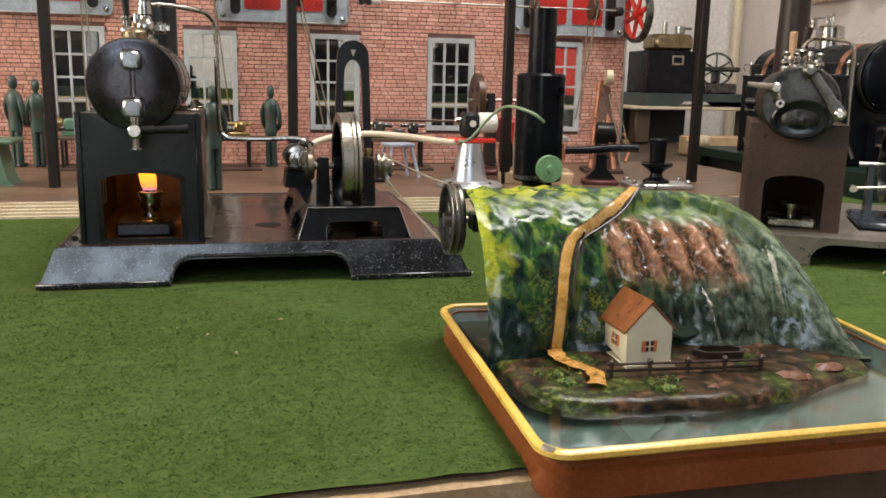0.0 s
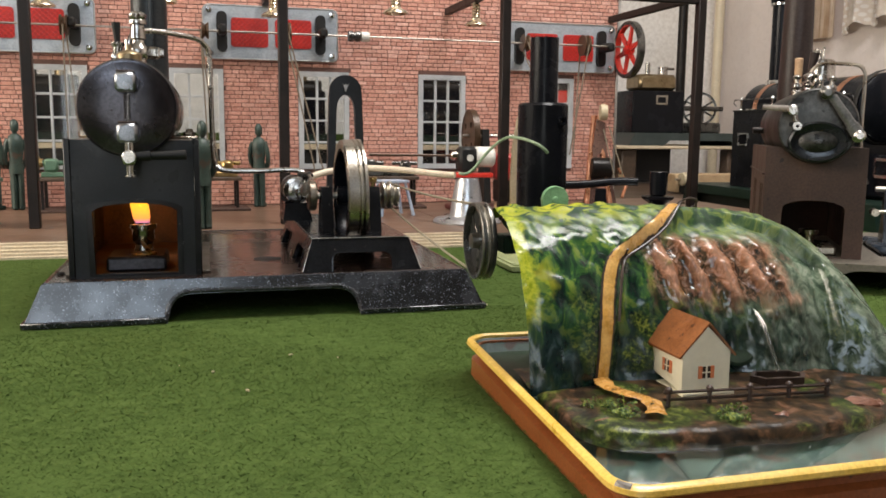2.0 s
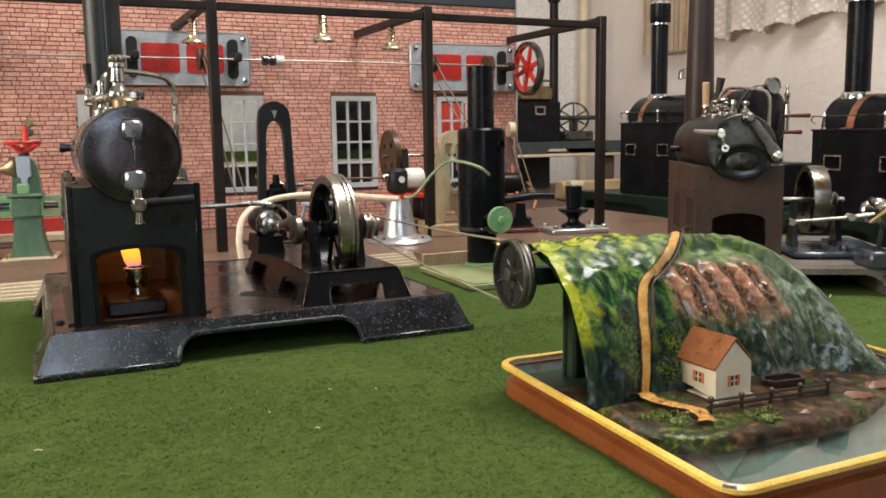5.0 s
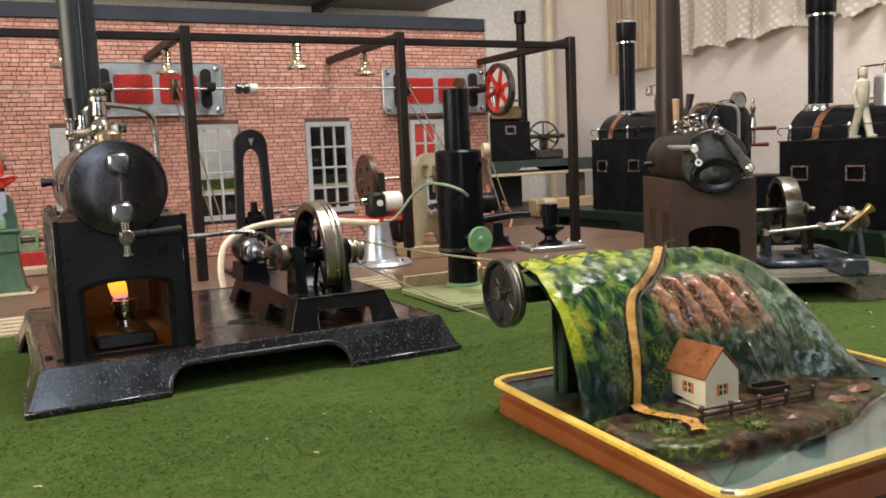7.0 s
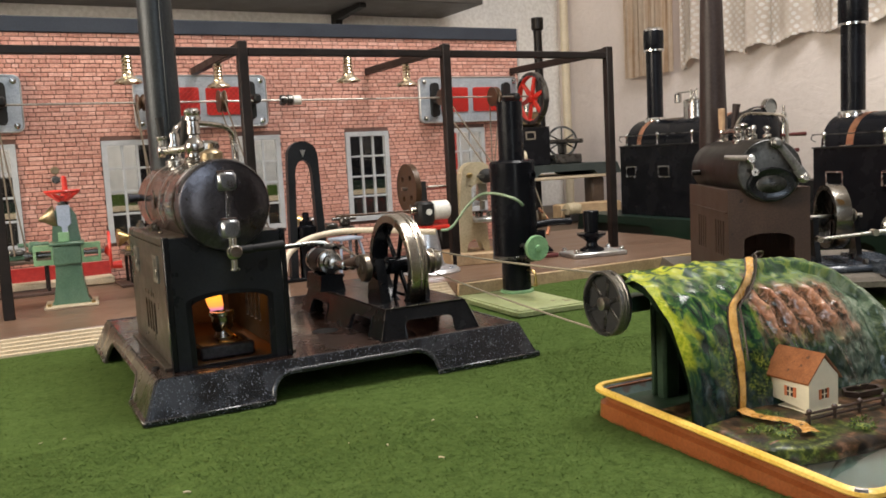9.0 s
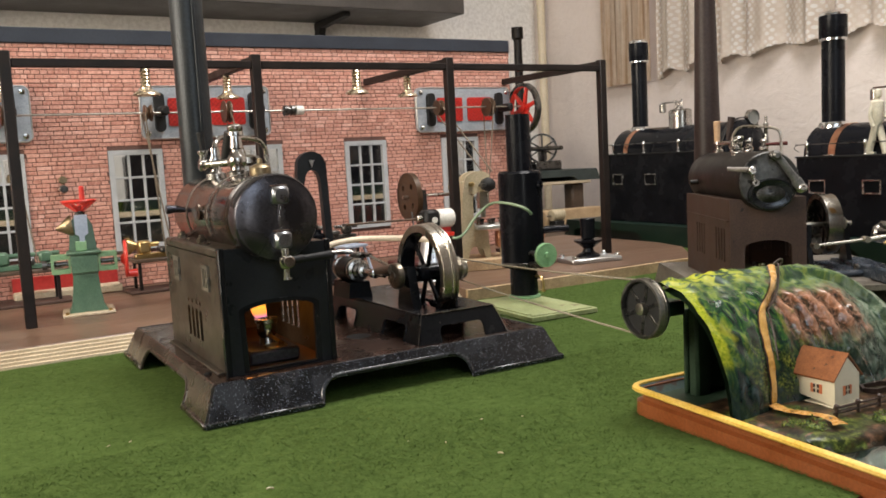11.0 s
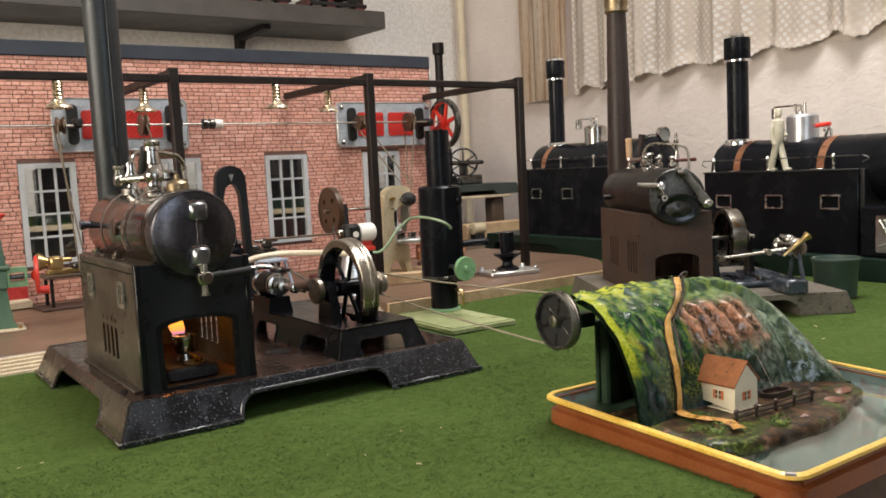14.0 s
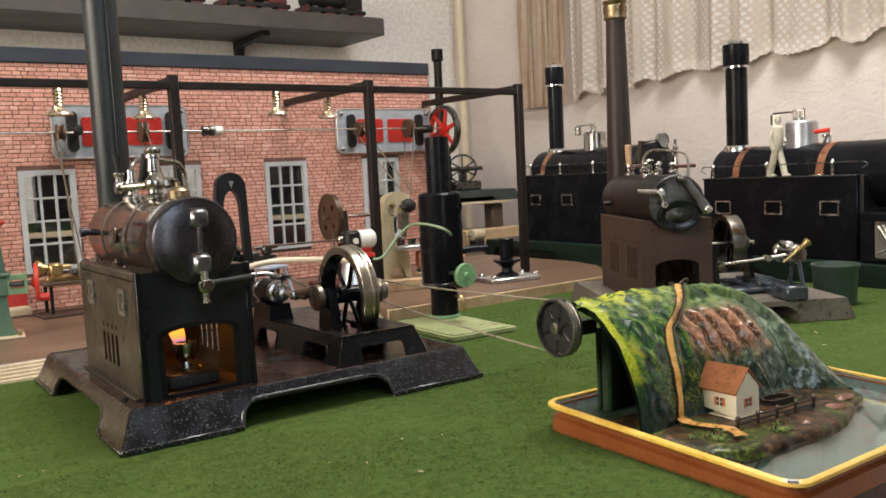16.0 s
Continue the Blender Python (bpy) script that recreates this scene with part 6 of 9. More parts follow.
# ---- black boiler houses along the plaster wall ----
def boiler_house(where, length, base_h, wall_h, half, chim_y, chim_top, chim_r, dome_y, dome_r, dome_h, bands, windows, posts, nose, label, dome_mat, back=0.04, drop=0.049):
    """Stationary engine whose house runs along y from 0 (far end) to -length; its long side looks to -x."""
    b = thing("boiler_house_engine", label, "steam engine", where)
    b.matrix_basis = b.matrix_basis @ Matrix.Scale(1.05, 4)
    part("base_plinth", shape(prism, [(back + 0.01, 0), (back - 0.022, 0), (back - 0.026, base_h * 0.3)] + arc(back - 0.045, base_h * 0.3, 0.02, 20, 90, 4, base_h * 0.28) + arc(-0.11, base_h * 0.3, 0.02, 90, 160, 4, base_h * 0.28) + [(-0.134, 0), (-length - 0.12, 0), (-length - 0.11, base_h), (back, base_h)], 2 * half + 0.06, at(-half - 0.03, 0, 0, SIDEWAYS)), green_dark, b, "dark green pressed tin plinth")
    # black block put inside to shade the plinth's arch
    part("plinth_core", shape(box, (-half - 0.012, -length - 0.09, 0.0006), (half + 0.012, back - 0.02, base_h - 0.003)), black_matt, b)
    z0, z1 = base_h, base_h + wall_h
    body = part("house_wall", shape(box, (-half, -length, z0), (half, 0, z1), 0.0015), black_plain, b, "black lacquered boiler house")
    part("wall_edge", shape(box, (-half - 0.0015, -length - 0.001, z1 - 0.002), (half + 0.0015, 0.001, z1 + 0.0005), 0.0005), black_matt, body)
    for y in windows:
        win = part("window", shape(prism, rounded(-0.015, -0.0105, 0.015, 0.0105, 0.001), 0.0022, at(-half - 0.0022, y, z1 - drop, SIDEWAYS), [rounded(-0.0128, -0.0083, 0.0128, 0.0083, 0.0008)]), frame_silver, body, "silver window frame with a dark opening")
        # flat black plate stands in for the unlit inside
        part("opening", shape(box, (-half - 0.0008, y - 0.0125, z1 - drop - 0.0085), (-half - 0.0002, y + 0.0125, z1 - drop + 0.0085)), void_black, win)
    r = half * 0.8
    bo = part("boiler", shape(lathe, [(0, -0.004), (r * 0.75, -0.0025), (r, 0.005), (r, length + nose - 0.03), (r + 0.002, length + nose - 0.03), (r + 0.002, length + nose - 0.006), (r * 0.9, length + nose), (0, length + nose + 0.003)], at(0, 0, z1, ALONG_Y) @ Matrix.Rotation(math.pi, 4, "X"), 56), black_plain, b, "black lacquered boiler barrel")
    for y in bands:
        def band(bm, y=y):
            pts = arc(0, 0, r, -4, 184, 26)
            rows = [(bm.verts.new((px * 1.015, y - 0.006, z1 + pz * 1.015)), bm.verts.new((px * 1.015, y + 0.006, z1 + pz * 1.015)), bm.verts.new((px * 0.99, y + 0.006, z1 + pz * 0.99)), bm.verts.new((px * 0.99, y - 0.006, z1 + pz * 0.99))) for px, pz in pts]
            for a, c in zip(rows, rows[1:]):
                for q in range(4):
                    bm.faces.new((a[q], c[q], c[(q + 1) % 4], a[(q + 1) % 4]))
        part("band", shape(band), copper, bo, "copper boiler band")
        part("band_foot", shape(box, (-half + 0.001, y - 0.01, z1), (-half + 0.009, y + 0.01, z1 + 0.002), 0.0005), nickel, bo)
    # chimney with a perforated cap
    zt = z1 + r
    ch = part("chimney", shape(lathe, [(chim_r, zt - 0.004), (chim_r, chim_top - 0.042), (chim_r * 0.86, chim_top - 0.042), (chim_r * 0.86, zt)], at(0, chim_y, 0), 32), black_plain, b, "glossy black chimney")
    part("chimney_foot", shape(lathe, [(chim_r + 0.0065, zt - 0.012), (chim_r + 0.0055, zt - 0.001), (chim_r + 0.004, zt + 0.0035), (chim_r + 0.0002, zt + 0.0045)], at(0, chim_y, 0), 32), chrome, ch)
    part("chimney_ring", shape(lathe, [(chim_r, chim_top - 0.046), (chim_r + 0.004, chim_top - 0.045), (chim_r + 0.004, chim_top - 0.0415), (chim_r, chim_top - 0.041)], at(0, chim_y, 0), 32), chrome, ch)

    def cap(bm):
        lathe(bm, [(chim_r + 0.0032, chim_top - 0.041), (chim_r + 0.0036, chim_top - 0.04), (chim_r + 0.0036, chim_top - 0.007), (chim_r + 0.001, chim_top - 0.006)], at(0, chim_y, 0), 36)
        for i in range(24):
            for k in range(5):
                a = 2 * math.pi * (i + 0.5 * (k % 2)) / 24
                rr = chim_r + 0.0036
                lathe(bm, [(0.0007, -0.0004), (0.0005, 0.0003)], at(rr * math.cos(a), chim_y + rr * math.sin(a), chim_top - 0.034 + 0.0055 * k) @ Matrix.Rotation(a, 4, "Z") @ ALONG_X, 6)

    part("chimney_cap", shape(cap), black_plain, ch, "knurled black chimney cap")
    part("cap_top", shape(lathe, [(chim_r + 0.0034, chim_top - 0.0075), (chim_r + 0.0026, chim_top - 0.0035), (chim_r - 0.003, chim_top), (0, chim_top + 0.0004)], at(0, chim_y, 0), 32), chrome, ch)
    # steam dome with a weighted lever
    zd = zt + dome_h
    do = part("steam_dome", shape(lathe, [(dome_r * 1.02, zt - 0.008), (dome_r, zt - 0.004), (dome_r, zd - 0.004), (dome_r - 0.003, zd - 0.001), (dome_r - 0.006, zd), (0, zd + 0.0005)], at(0, dome_y, 0), 36), dome_mat, b, "silver steam dome")
    part("lever", shape(box, (-0.0014, dome_y - 0.006, zd + 0.0125), (0.0014, dome_y + 0.05, zd + 0.0152), 0.0005), nickel, do)
    for yy in (-0.004, 0.012):
        part("lever_post", shape(rod, (0, dome_y + yy, zd), (0, dome_y + yy, zd + 0.018), 0.0022, 0.0018), nickel, do)
    part("valve_stem", shape(lathe, [(0.0055, 0), (0.005, 0.003), (0.0025, 0.005), (0.0025, 0.0125)], at(0, dome_y + 0.004, zd), 12), nickel, do)
    part("weight", shape(rod, (0, dome_y + 0.047, zd - 0.004), (0, dome_y + 0.047, zd + 0.012), 0.0065, bev=0.0008), nickel, do)
    # handrail on turned posts
    rail = part("handrail", shape(tube, [(-half + 0.004, -0.002, z1 + 0.008), (-half + 0.004, 0.006, z1 + 0.013), (-half + 0.004, 0.0, z1 + 0.0185), (-half + 0.004, -0.02, z1 + 0.0185), (-half + 0.004, -length + 0.02, z1 + 0.0185), (-half + 0.004, -length - 0.005, z1 + 0.0185), (-half + 0.004, -length - 0.013, z1 + 0.014), (-half + 0.004, -length - 0.004, z1 + 0.0095)], 0.0008, 6), dark_steel, b)
    for y in posts:
        part("rail_post", shape(lathe, [(0.0032, 0), (0.0032, 0.002), (0.0018, 0.003), (0.0024, 0.008), (0.0018, 0.014), (0.003, 0.016), (0.0036, 0.0185), (0.003, 0.021), (0.0015, 0.0225), (0, 0.0235)], at(-half + 0.004, y, z1), 10), chrome, rail)
    return b


far = boiler_house((0.9229, 1.4771, 0.0), 0.285, 0.036, 0.1314, 0.06, -0.036, 0.3894, 0.0152, -0.148, 0.0215, 0.031, (-0.045, -0.245), (-0.036, -0.13), (-0.018, -0.108, -0.2, -0.278), 0.024, "black toy steam engine house with chimney and copper bands", nickel, 0.1)
near = boiler_house((0.9467, 1.0166, 0.0), 0.265, 0.03, 0.1205, 0.06, -0.022, 0.3722, 0.0172, -0.14, 0.0235, 0.036, (-0.055, -0.2), (-0.04, -0.132, -0.224), (-0.018, -0.118, -0.226), 0.09, "larger black toy steam engine house with silver dome", silver_paint, drop=0.046)
fg = part("pressure_gauge", shape(lathe, [(0.0, -0.005), (0.0125, -0.005), (0.0142, -0.003), (0.0142, 0.005), (0.0125, 0.006), (0.0125, 0.0035)], at(0.014, -0.305, 0.2195, ALONG_Y) @ Matrix.Rotation(math.pi, 4, "X"), 28, False), nickel, far, "round nickel pressure gauge")
part("dial", shape(lathe, [(0.0124, 0.0032), (0.0124, 0.0038), (0, 0.0038)], at(0.014, -0.305, 0.2195, ALONG_Y) @ Matrix.Rotation(math.pi, 4, "X"), 24), dial_grey, fg, "grey gauge dial")
part("gauge_pipe", shape(tube, [(0.014, -0.305, 0.2055), (0.013, -0.305, 0.1935), (0.006, -0.304, 0.1845), (0.0, -0.302, 0.1735), (0.0, -0.3, 0.1535)], 0.0034, 8), nickel, fg)
part("valve_stem", shape(lambda bm: (lathe(bm, [(0.004, 0.16), (0.004, 0.18), (0.0062, 0.182), (0.0062, 0.1845), (0.004, 0.198), (0.0034, 0.212), (0.0046, 0.214), (0.0046, 0.22), (0.0024, 0.222), (0.0024, 0.232), (0, 0.233)], at(0.034, -0.318, -0.0115), 12))), nickel, far)
for zz, l in ((0.1725, 0.036), (0.1465, 0.02)):
    part("lever_grip", shape(rod, (0.026, -0.32, zz), (0.034 + l, -0.33, zz), 0.0024, 0.0036), maroon, far, "dark red lever grip")
part("smokebox_ring", shape(lathe, [(0.0525, -0.002), (0.054, 0.0), (0.054, 0.006), (0.0525, 0.008)], at(0, -0.3, 0.1674, ALONG_Y), 48, False), black_matt, far)
part("front_gauge", shape(prism, rounded(-0.017, -0.014, 0.017, 0.014, 0.003), 0.003, at(-0.03, -0.334, 0.082, SIDEWAYS), [rounded(-0.013, -0.01, 0.013, 0.01, 0.002)]), chrome, far)
part("front_plate", shape(box, (-0.056, -0.292, 0.039), (0.056, -0.286, 0.164), 0.001), black_plain, far)
part("engine_frame", shape(box, (-0.027, -0.372, 0.0395), (0.05, -0.293, 0.1), 0.003), black_plain, far)
part("whistle", shape(lambda bm: (tube(bm, [(0.012, -0.168, 0.1953), (0.012, -0.174, 0.2083), (0.008, -0.18, 0.2113), (0.004, -0.184, 0.2083), (0.002, -0.186, 0.1943)], 0.0022, 8), lathe(bm, [(0.004, 0), (0.0046, 0.002), (0.003, 0.005), (0, 0.006)], at(0.012, -0.171, 0.2063), 10))), nickel, near)
part("whistle_grip", shape(rod, (0.0, -0.162, 0.2153), (0.0, -0.186, 0.2168), 0.0032, 0.0034, bev=0.0008), red_paint, near, "red lever grip")
part("filler_cap", shape(lathe, [(0.011, 0.212), (0.011, 0.217), (0.006, 0.218), (0.006, 0.222), (0.01, 0.223), (0.01, 0.2255), (0, 0.226)], at(0, -0.287, 0.0115), 20), nickel, near)
part("front_gauge", shape(prism, rounded(-0.02, -0.025, 0.02, 0.025, 0.003), 0.003, at(0.0, -0.318, 0.063, SIDEWAYS) @ Matrix.Translation((0, 0, -0.074))), chrome, near)
part("front_lever", shape(lambda bm: (rod(bm, (-0.079, -0.306, 0.082), (-0.079, -0.324, 0.054), 0.002), rod(bm, (-0.079, -0.324, 0.054), (-0.079, -0.306, 0.046), 0.0014))), chrome, near)
part("engine_frame", shape(box, (-0.0705, -0.37, 0.0305), (0.05, -0.2735, 0.1), 0.003), black_plain, near)
part("support_panel", shape(box, (-0.057, -0.272, 0.03), (0.057, -0.266, 0.1505), 0.001), black_matt, near)


def walking_figure(bm, s):
    """Plain standing shape of a small toy figure, s high."""
    for sx, ty in ((-1, 0.13), (1, -0.13)):
        tube(bm, [(0.0, ty * s, 0.02 * s), (0.01 * s * sx, ty * 0.8 * s, 0.1 * s), (0.03 * s * sx, ty * 0.4 * s, 0.28 * s), (0.035 * s * sx, 0, 0.48 * s)], 0.052 * s, 10)
        box(bm, (-0.05 * s, (ty - 0.1) * s, 0.0), (0.05 * s, (ty + 0.04) * s, 0.04 * s), 0.01 * s)
    lathe(bm, [(0.06 * s, 0.45 * s), (0.09 * s, 0.5 * s), (0.085 * s, 0.6 * s), (0.105 * s, 0.72 * s), (0.095 * s, 0.8 * s), (0.04 * s, 0.835 * s), (0.035 * s, 0.86 * s)], at(0, 0, 0), 16)
    lathe(bm, [(0.02 * s, 0.85 * s), (0.055 * s, 0.88 * s), (0.062 * s, 0.93 * s), (0.05 * s, 0.98 * s), (0, 1.0 * s)], at(0, -0.01 * s, 0), 14)
    tube(bm, [(-0.06 * s, 0.03 * s, 0.78 * s), (-0.1 * s, 0.06 * s, 0.62 * s), (-0.09 * s, 0.04 * s, 0.48 * s), (-0.09 * s, 0.02 * s, 0.42 * s)], 0.033 * s, 8)
    tube(bm, [(0.06 * s, 0.0, 0.78 * s), (0.1 * s, -0.03 * s, 0.66 * s), (0.07 * s, -0.1 * s, 0.55 * s)], 0.033 * s, 8)


solid("toy_figure", shape(walking_figure, 0.0975), fig_cream, "pale cream plastic toy figure standing on the black engine house", "toy figure", where=(0.8937, 0.877, 0.1585), turn=10)


# ---- brown engine on a grey board ----
def brown_engine():
    flywheel_rim = worn("rust_stained_steel", (0.192, 0.174, 0.144), (0.3, 0.288, 0.264), 0.24, 1.0, 30, 600, 0.1, (0.2, 0.12, 0.05), 0.68, 40)
    e = thing("brown_steam_engine", "old brown toy steam engine with tall chimney and pitted boiler", "steam engine", (0.4342, 0.7308, 0.0), -29.5)
    e.matrix_basis = e.matrix_basis @ Matrix.Diagonal((0.99, 0.99, 0.97, 1))
    base = part("base_plate", shape(lambda bm: prism(bm, [(-0.035, 0), (0.06, 0)] + arc(0.08, 0.004, 0.02, 180, 90, 5, 0.016) + arc(0.155, 0.004, 0.02, 90, 0, 5, 0.016) + [(0.175, 0), (0.243, 0), (0.232, 0.026), (-0.028, 0.026)], 0.27, at(0, 0.24, 0, UPRIGHT))), old_wood, e, "grey weathered base with arched edge")
    Z0, Z1 = 0.026, 0.1275
    W, D = 0.085, 0.19
    opening = [(0.016, 0.001), (0.069, 0.001), (0.069, 0.045)] + arc(0.0425, 0.045, 0.0265, 12, 168, 8, 0.008) + [(0.016, 0.045)]
    fb = part("firebox", shape(prism, [(0, 0), (W, 0), (W, Z1 - Z0), (0, Z1 - Z0)], 0.003, at(0, 0.003, Z0, UPRIGHT), [opening]), brown_paint, e, "brown painted sheet metal firebox")
    slots = [[(a, 0.027), (a + 0.005, 0.027), (a + 0.005, 0.066), (a, 0.066)] for a in (0.02, 0.031, 0.042, 0.053, 0.104, 0.115, 0.126, 0.137)]
    for x in (0.0, W - 0.003):
        part("side_plate", shape(prism, [(0.004, 0), (D, 0), (D, Z1 - Z0), (0.004, Z1 - Z0)], 0.003, at(x, 0, Z0, SIDEWAYS), slots), brown_paint, fb)
    part("top_plate", shape(box, (0.0032, 0.004, Z1 - 0.004), (W - 0.0032, D, Z1 - 0.0005), 0.0005), brown_paint, fb)
    part("back_plate", shape(box, (0.0032, D - 0.003, Z0), (W - 0.0032, D, Z1 - 0.005)), brown_paint, fb)
    part("side_rib", shape(box, (-0.002, 0.006, Z1 - 0.026), (0.0, D - 0.004, Z1 - 0.0245)), brown_paint, fb)
    part("burner", shape(lambda bm: (box(bm, (0.022, 0.012, Z0 + 0.001), (0.066, 0.06, Z0 + 0.01), 0.002), lathe(bm, [(0.006, 0.01), (0.006, 0.018), (0.009, 0.019), (0.009, 0.023), (0.005, 0.023)], at(0.044, 0.032, Z0), 16))), steel, e)
    # boiler
    bx, bz, R = 0.041, 0.147, 0.034
    bo = part("boiler", shape(lathe, [(0, 0.222), (0.024, 0.218), (0.0335, 0.208), (R, 0.19), (R, -0.0065), (R - 0.0008, -0.0088)], at(bx, 0, bz, ALONG_Y), 56, False), dark_boiler, e, "dark brown rusty boiler barrel")
    part("front_cap", shape(lathe, [(R - 0.0008, -0.0088), (0.0322, -0.0102), (0.031, -0.0098), (0.02, -0.012), (0, -0.013)], at(bx, 0, bz, ALONG_Y), 48, False), pitted, bo, "pitted grey boiler end")
    man = part("manhole", shape(lathe, [(0.017, -0.0142), (0.0225, -0.0165), (0.0245, -0.0155), (0.025, -0.0115), (0.0245, -0.006)], at(bx, 0.0, bz - 0.0145, ALONG_Y) @ Matrix.Diagonal((1.0, 0.74, 1, 1)), 40), flange_grey, bo, "oval grey manhole cover")
    part("manhole_boss", shape(lathe, [(0.0, -0.0195), (0.003, -0.0192), (0.0038, -0.0176), (0.0125, -0.0162), (0.0155, -0.0145), (0.017, -0.0135)], at(bx, 0, bz - 0.0145, ALONG_Y) @ Matrix.Diagonal((1.0, 0.6, 1, 1)), 30), pitted, man)
    part("sight_tube", shape(lambda bm: (rod(bm, (bx + 0.008, -0.019, bz + 0.026), (bx + 0.028, -0.019, bz - 0.003), 0.0036, 0.0046), rod(bm, (bx + 0.0255, -0.019, bz + 0.0006), (bx + 0.03, -0.019, bz - 0.006), 0.0056))), sight_grey, bo, "dull grey sight tube")
    for x, z, fm in ((0.004, 0.029, dark_steel), (0.0315, -0.0085, nickel)):
        part("sight_fitting", shape(lambda bm: (lathe(bm, [(0.003, -0.026), (0.0048, -0.0245), (0.0048, -0.02), (0.006, -0.019), (0.006, -0.012), (0.004, -0.006)], at(bx + x, 0, bz + z, ALONG_Y), 14))), fm, bo)
    tap = part("try_tap", shape(lambda bm: (lathe(bm, [(0.0035, -0.026), (0.0048, -0.0245), (0.0048, -0.014), (0.0035, -0.006)], at(bx - 0.023, 0, bz + 0.0135, ALONG_Y), 12), lathe(bm, [(0.0014, -0.018), (0.0014, -0.0215), (0.0038, -0.0215), (0.0038, -0.009)], at(bx - 0.0185, 0.0, bz - 0.0005, ALONG_Y), 14, False), rod(bm, (bx - 0.0215, -0.018, bz + 0.012), (bx - 0.019, -0.018, bz + 0.002), 0.0026))), nickel, bo)
    part("tap_grip", shape(rod, (bx - 0.026, -0.019, bz + 0.0145), (bx - 0.047, -0.012, bz + 0.0165), 0.0031, 0.0022), bone_grip, tap, "pale bone tap grip")
    part("back_spur", shape(rod, (bx - R - 0.01, 0.16, bz - 0.004), (bx - 0.02, 0.16, bz - 0.004), 0.0035), dark_boiler, bo)
    tz = bz + R
    part("safety_valve", shape(lathe, [(0.008, -0.003), (0.008, 0.004), (0.0045, 0.006), (0.0058, 0.01), (0.0058, 0.014), (0.004, 0.016), (0.0075, 0.019), (0.0085, 0.022), (0.0055, 0.025), (0, 0.026)], at(bx + 0.004, 0.108, tz) @ Matrix.Diagonal((0.8, 0.8, 0.8, 1)), 16), nickel, bo)
    w1 = part("whistle", shape(lathe, [(0.007, -0.003), (0.007, 0.004), (0.004, 0.006), (0.004, 0.012), (0.0062, 0.0125), (0.0058, 0.016)], at(bx + 0.001, 0.185, tz - 0.002), 14), nickel, bo)
    part("whistle_body", shape(rod, (bx + 0.001, 0.19, tz + 0.012), (bx + 0.001, 0.19, tz + 0.042), 0.0038, 0.0044, bev=0.001), cork, w1, "tan wooden whistle grip")
    part("lever_grip", shape(rod, (bx + 0.01, 0.172, tz + 0.016), (bx + 0.0145, 0.17, tz + 0.046), 0.0026, 0.005), brown_chimney, w1, "dark turned wooden lever grip")
    part("cross_pipe", shape(lambda bm: (rod(bm, (bx + 0.0, 0.186, tz + 0.01), (bx + 0.008, 0.142, tz + 0.012), 0.0034), rod(bm, (bx + 0.008, 0.142, tz - 0.002), (bx + 0.008, 0.142, tz + 0.018), 0.0046))), nickel, w1)
    part("steam_pipe", shape(tube, [(bx + 0.004, 0.143, tz + 0.004), (bx + 0.008, 0.142, tz + 0.022), (bx + 0.016, 0.137, tz + 0.031), (bx + 0.03, 0.122, tz + 0.0305), (bx + 0.046, 0.106, tz + 0.0275), (bx + 0.0515, 0.101, tz + 0.022), (bx + 0.053, 0.1, tz + 0.01), (bx + 0.053, 0.1, bz), (bx + 0.055, 0.1, 0.11), (bx + 0.062, 0.098, 0.09)], 0.0019, 8), steel, e, "bent nickel steam pipe")
    part("valve_tree", shape(lambda bm: (lathe(bm, [(0.0045, 0), (0.003, 0.006), (0.0052, 0.009), (0.0052, 0.016), (0.003, 0.018), (0.003, 0.026), (0.0045, 0.027), (0.0035, 0.034), (0, 0.035)], at(bx + 0.012, 0.09, tz - 0.004) @ Matrix.Diagonal((0.75, 0.75, 0.6, 1)), 12))), nickel, bo)
    # chimney
    ch = part("chimney", shape(lathe, [(0.026, 0.026), (0.0255, 0.03), (0.0192, 0.033), (0.0188, 0.16), (0.0135, 0.404), (0.0135, 0.428), (0.011, 0.428), (0.011, 0.393)], at(bx + 0.003, 0.243, 0), 36), brown_chimney, e, "tall tapered brown chimney")
    part("chimney_collar", shape(lathe, [(0.0137, 0.404), (0.0168, 0.407), (0.0152, 0.4115), (0.0168, 0.417), (0.0168, 0.4245), (0.0152, 0.4265), (0.0175, 0.4315), (0.015, 0.4325)], at(bx + 0.003, 0.243, 0), 36, False), old_brass, ch, "tarnished brass chimney collar")
    # engine side
    fx, fy, fz, fr = 0.139, 0.085, 0.086, 0.0375
    fw = part("flywheel", shape(lambda bm: (lathe(bm, [(fr - 0.006, -0.0085), (fr, -0.0085), (fr + 0.0004, 0.0), (fr, 0.0085), (fr - 0.006, 0.0085), (fr - 0.006, -0.0085)], at(fx, fy, fz, ALONG_X), 60, False))), flywheel_rim, e, "steel rimmed flywheel with dark spokes")
    part("web_disc", shape(lathe, [(0.004, -0.0005), (fr - 0.0055, -0.0005), (fr - 0.0055, 0.0005), (0.004, 0.0005)], at(fx, fy, fz, ALONG_X), 40), black_plain, fw)
    for i in range(6):
        part("spoke", shape(box, (0.004, -0.0022, -0.0018), (fr - 0.005, 0.0022, 0.0018), 0.0006, at(fx, fy, fz, ALONG_X) @ Matrix.Rotation(radians(60 * i + 8), 4, "Z")), black_plain, fw)
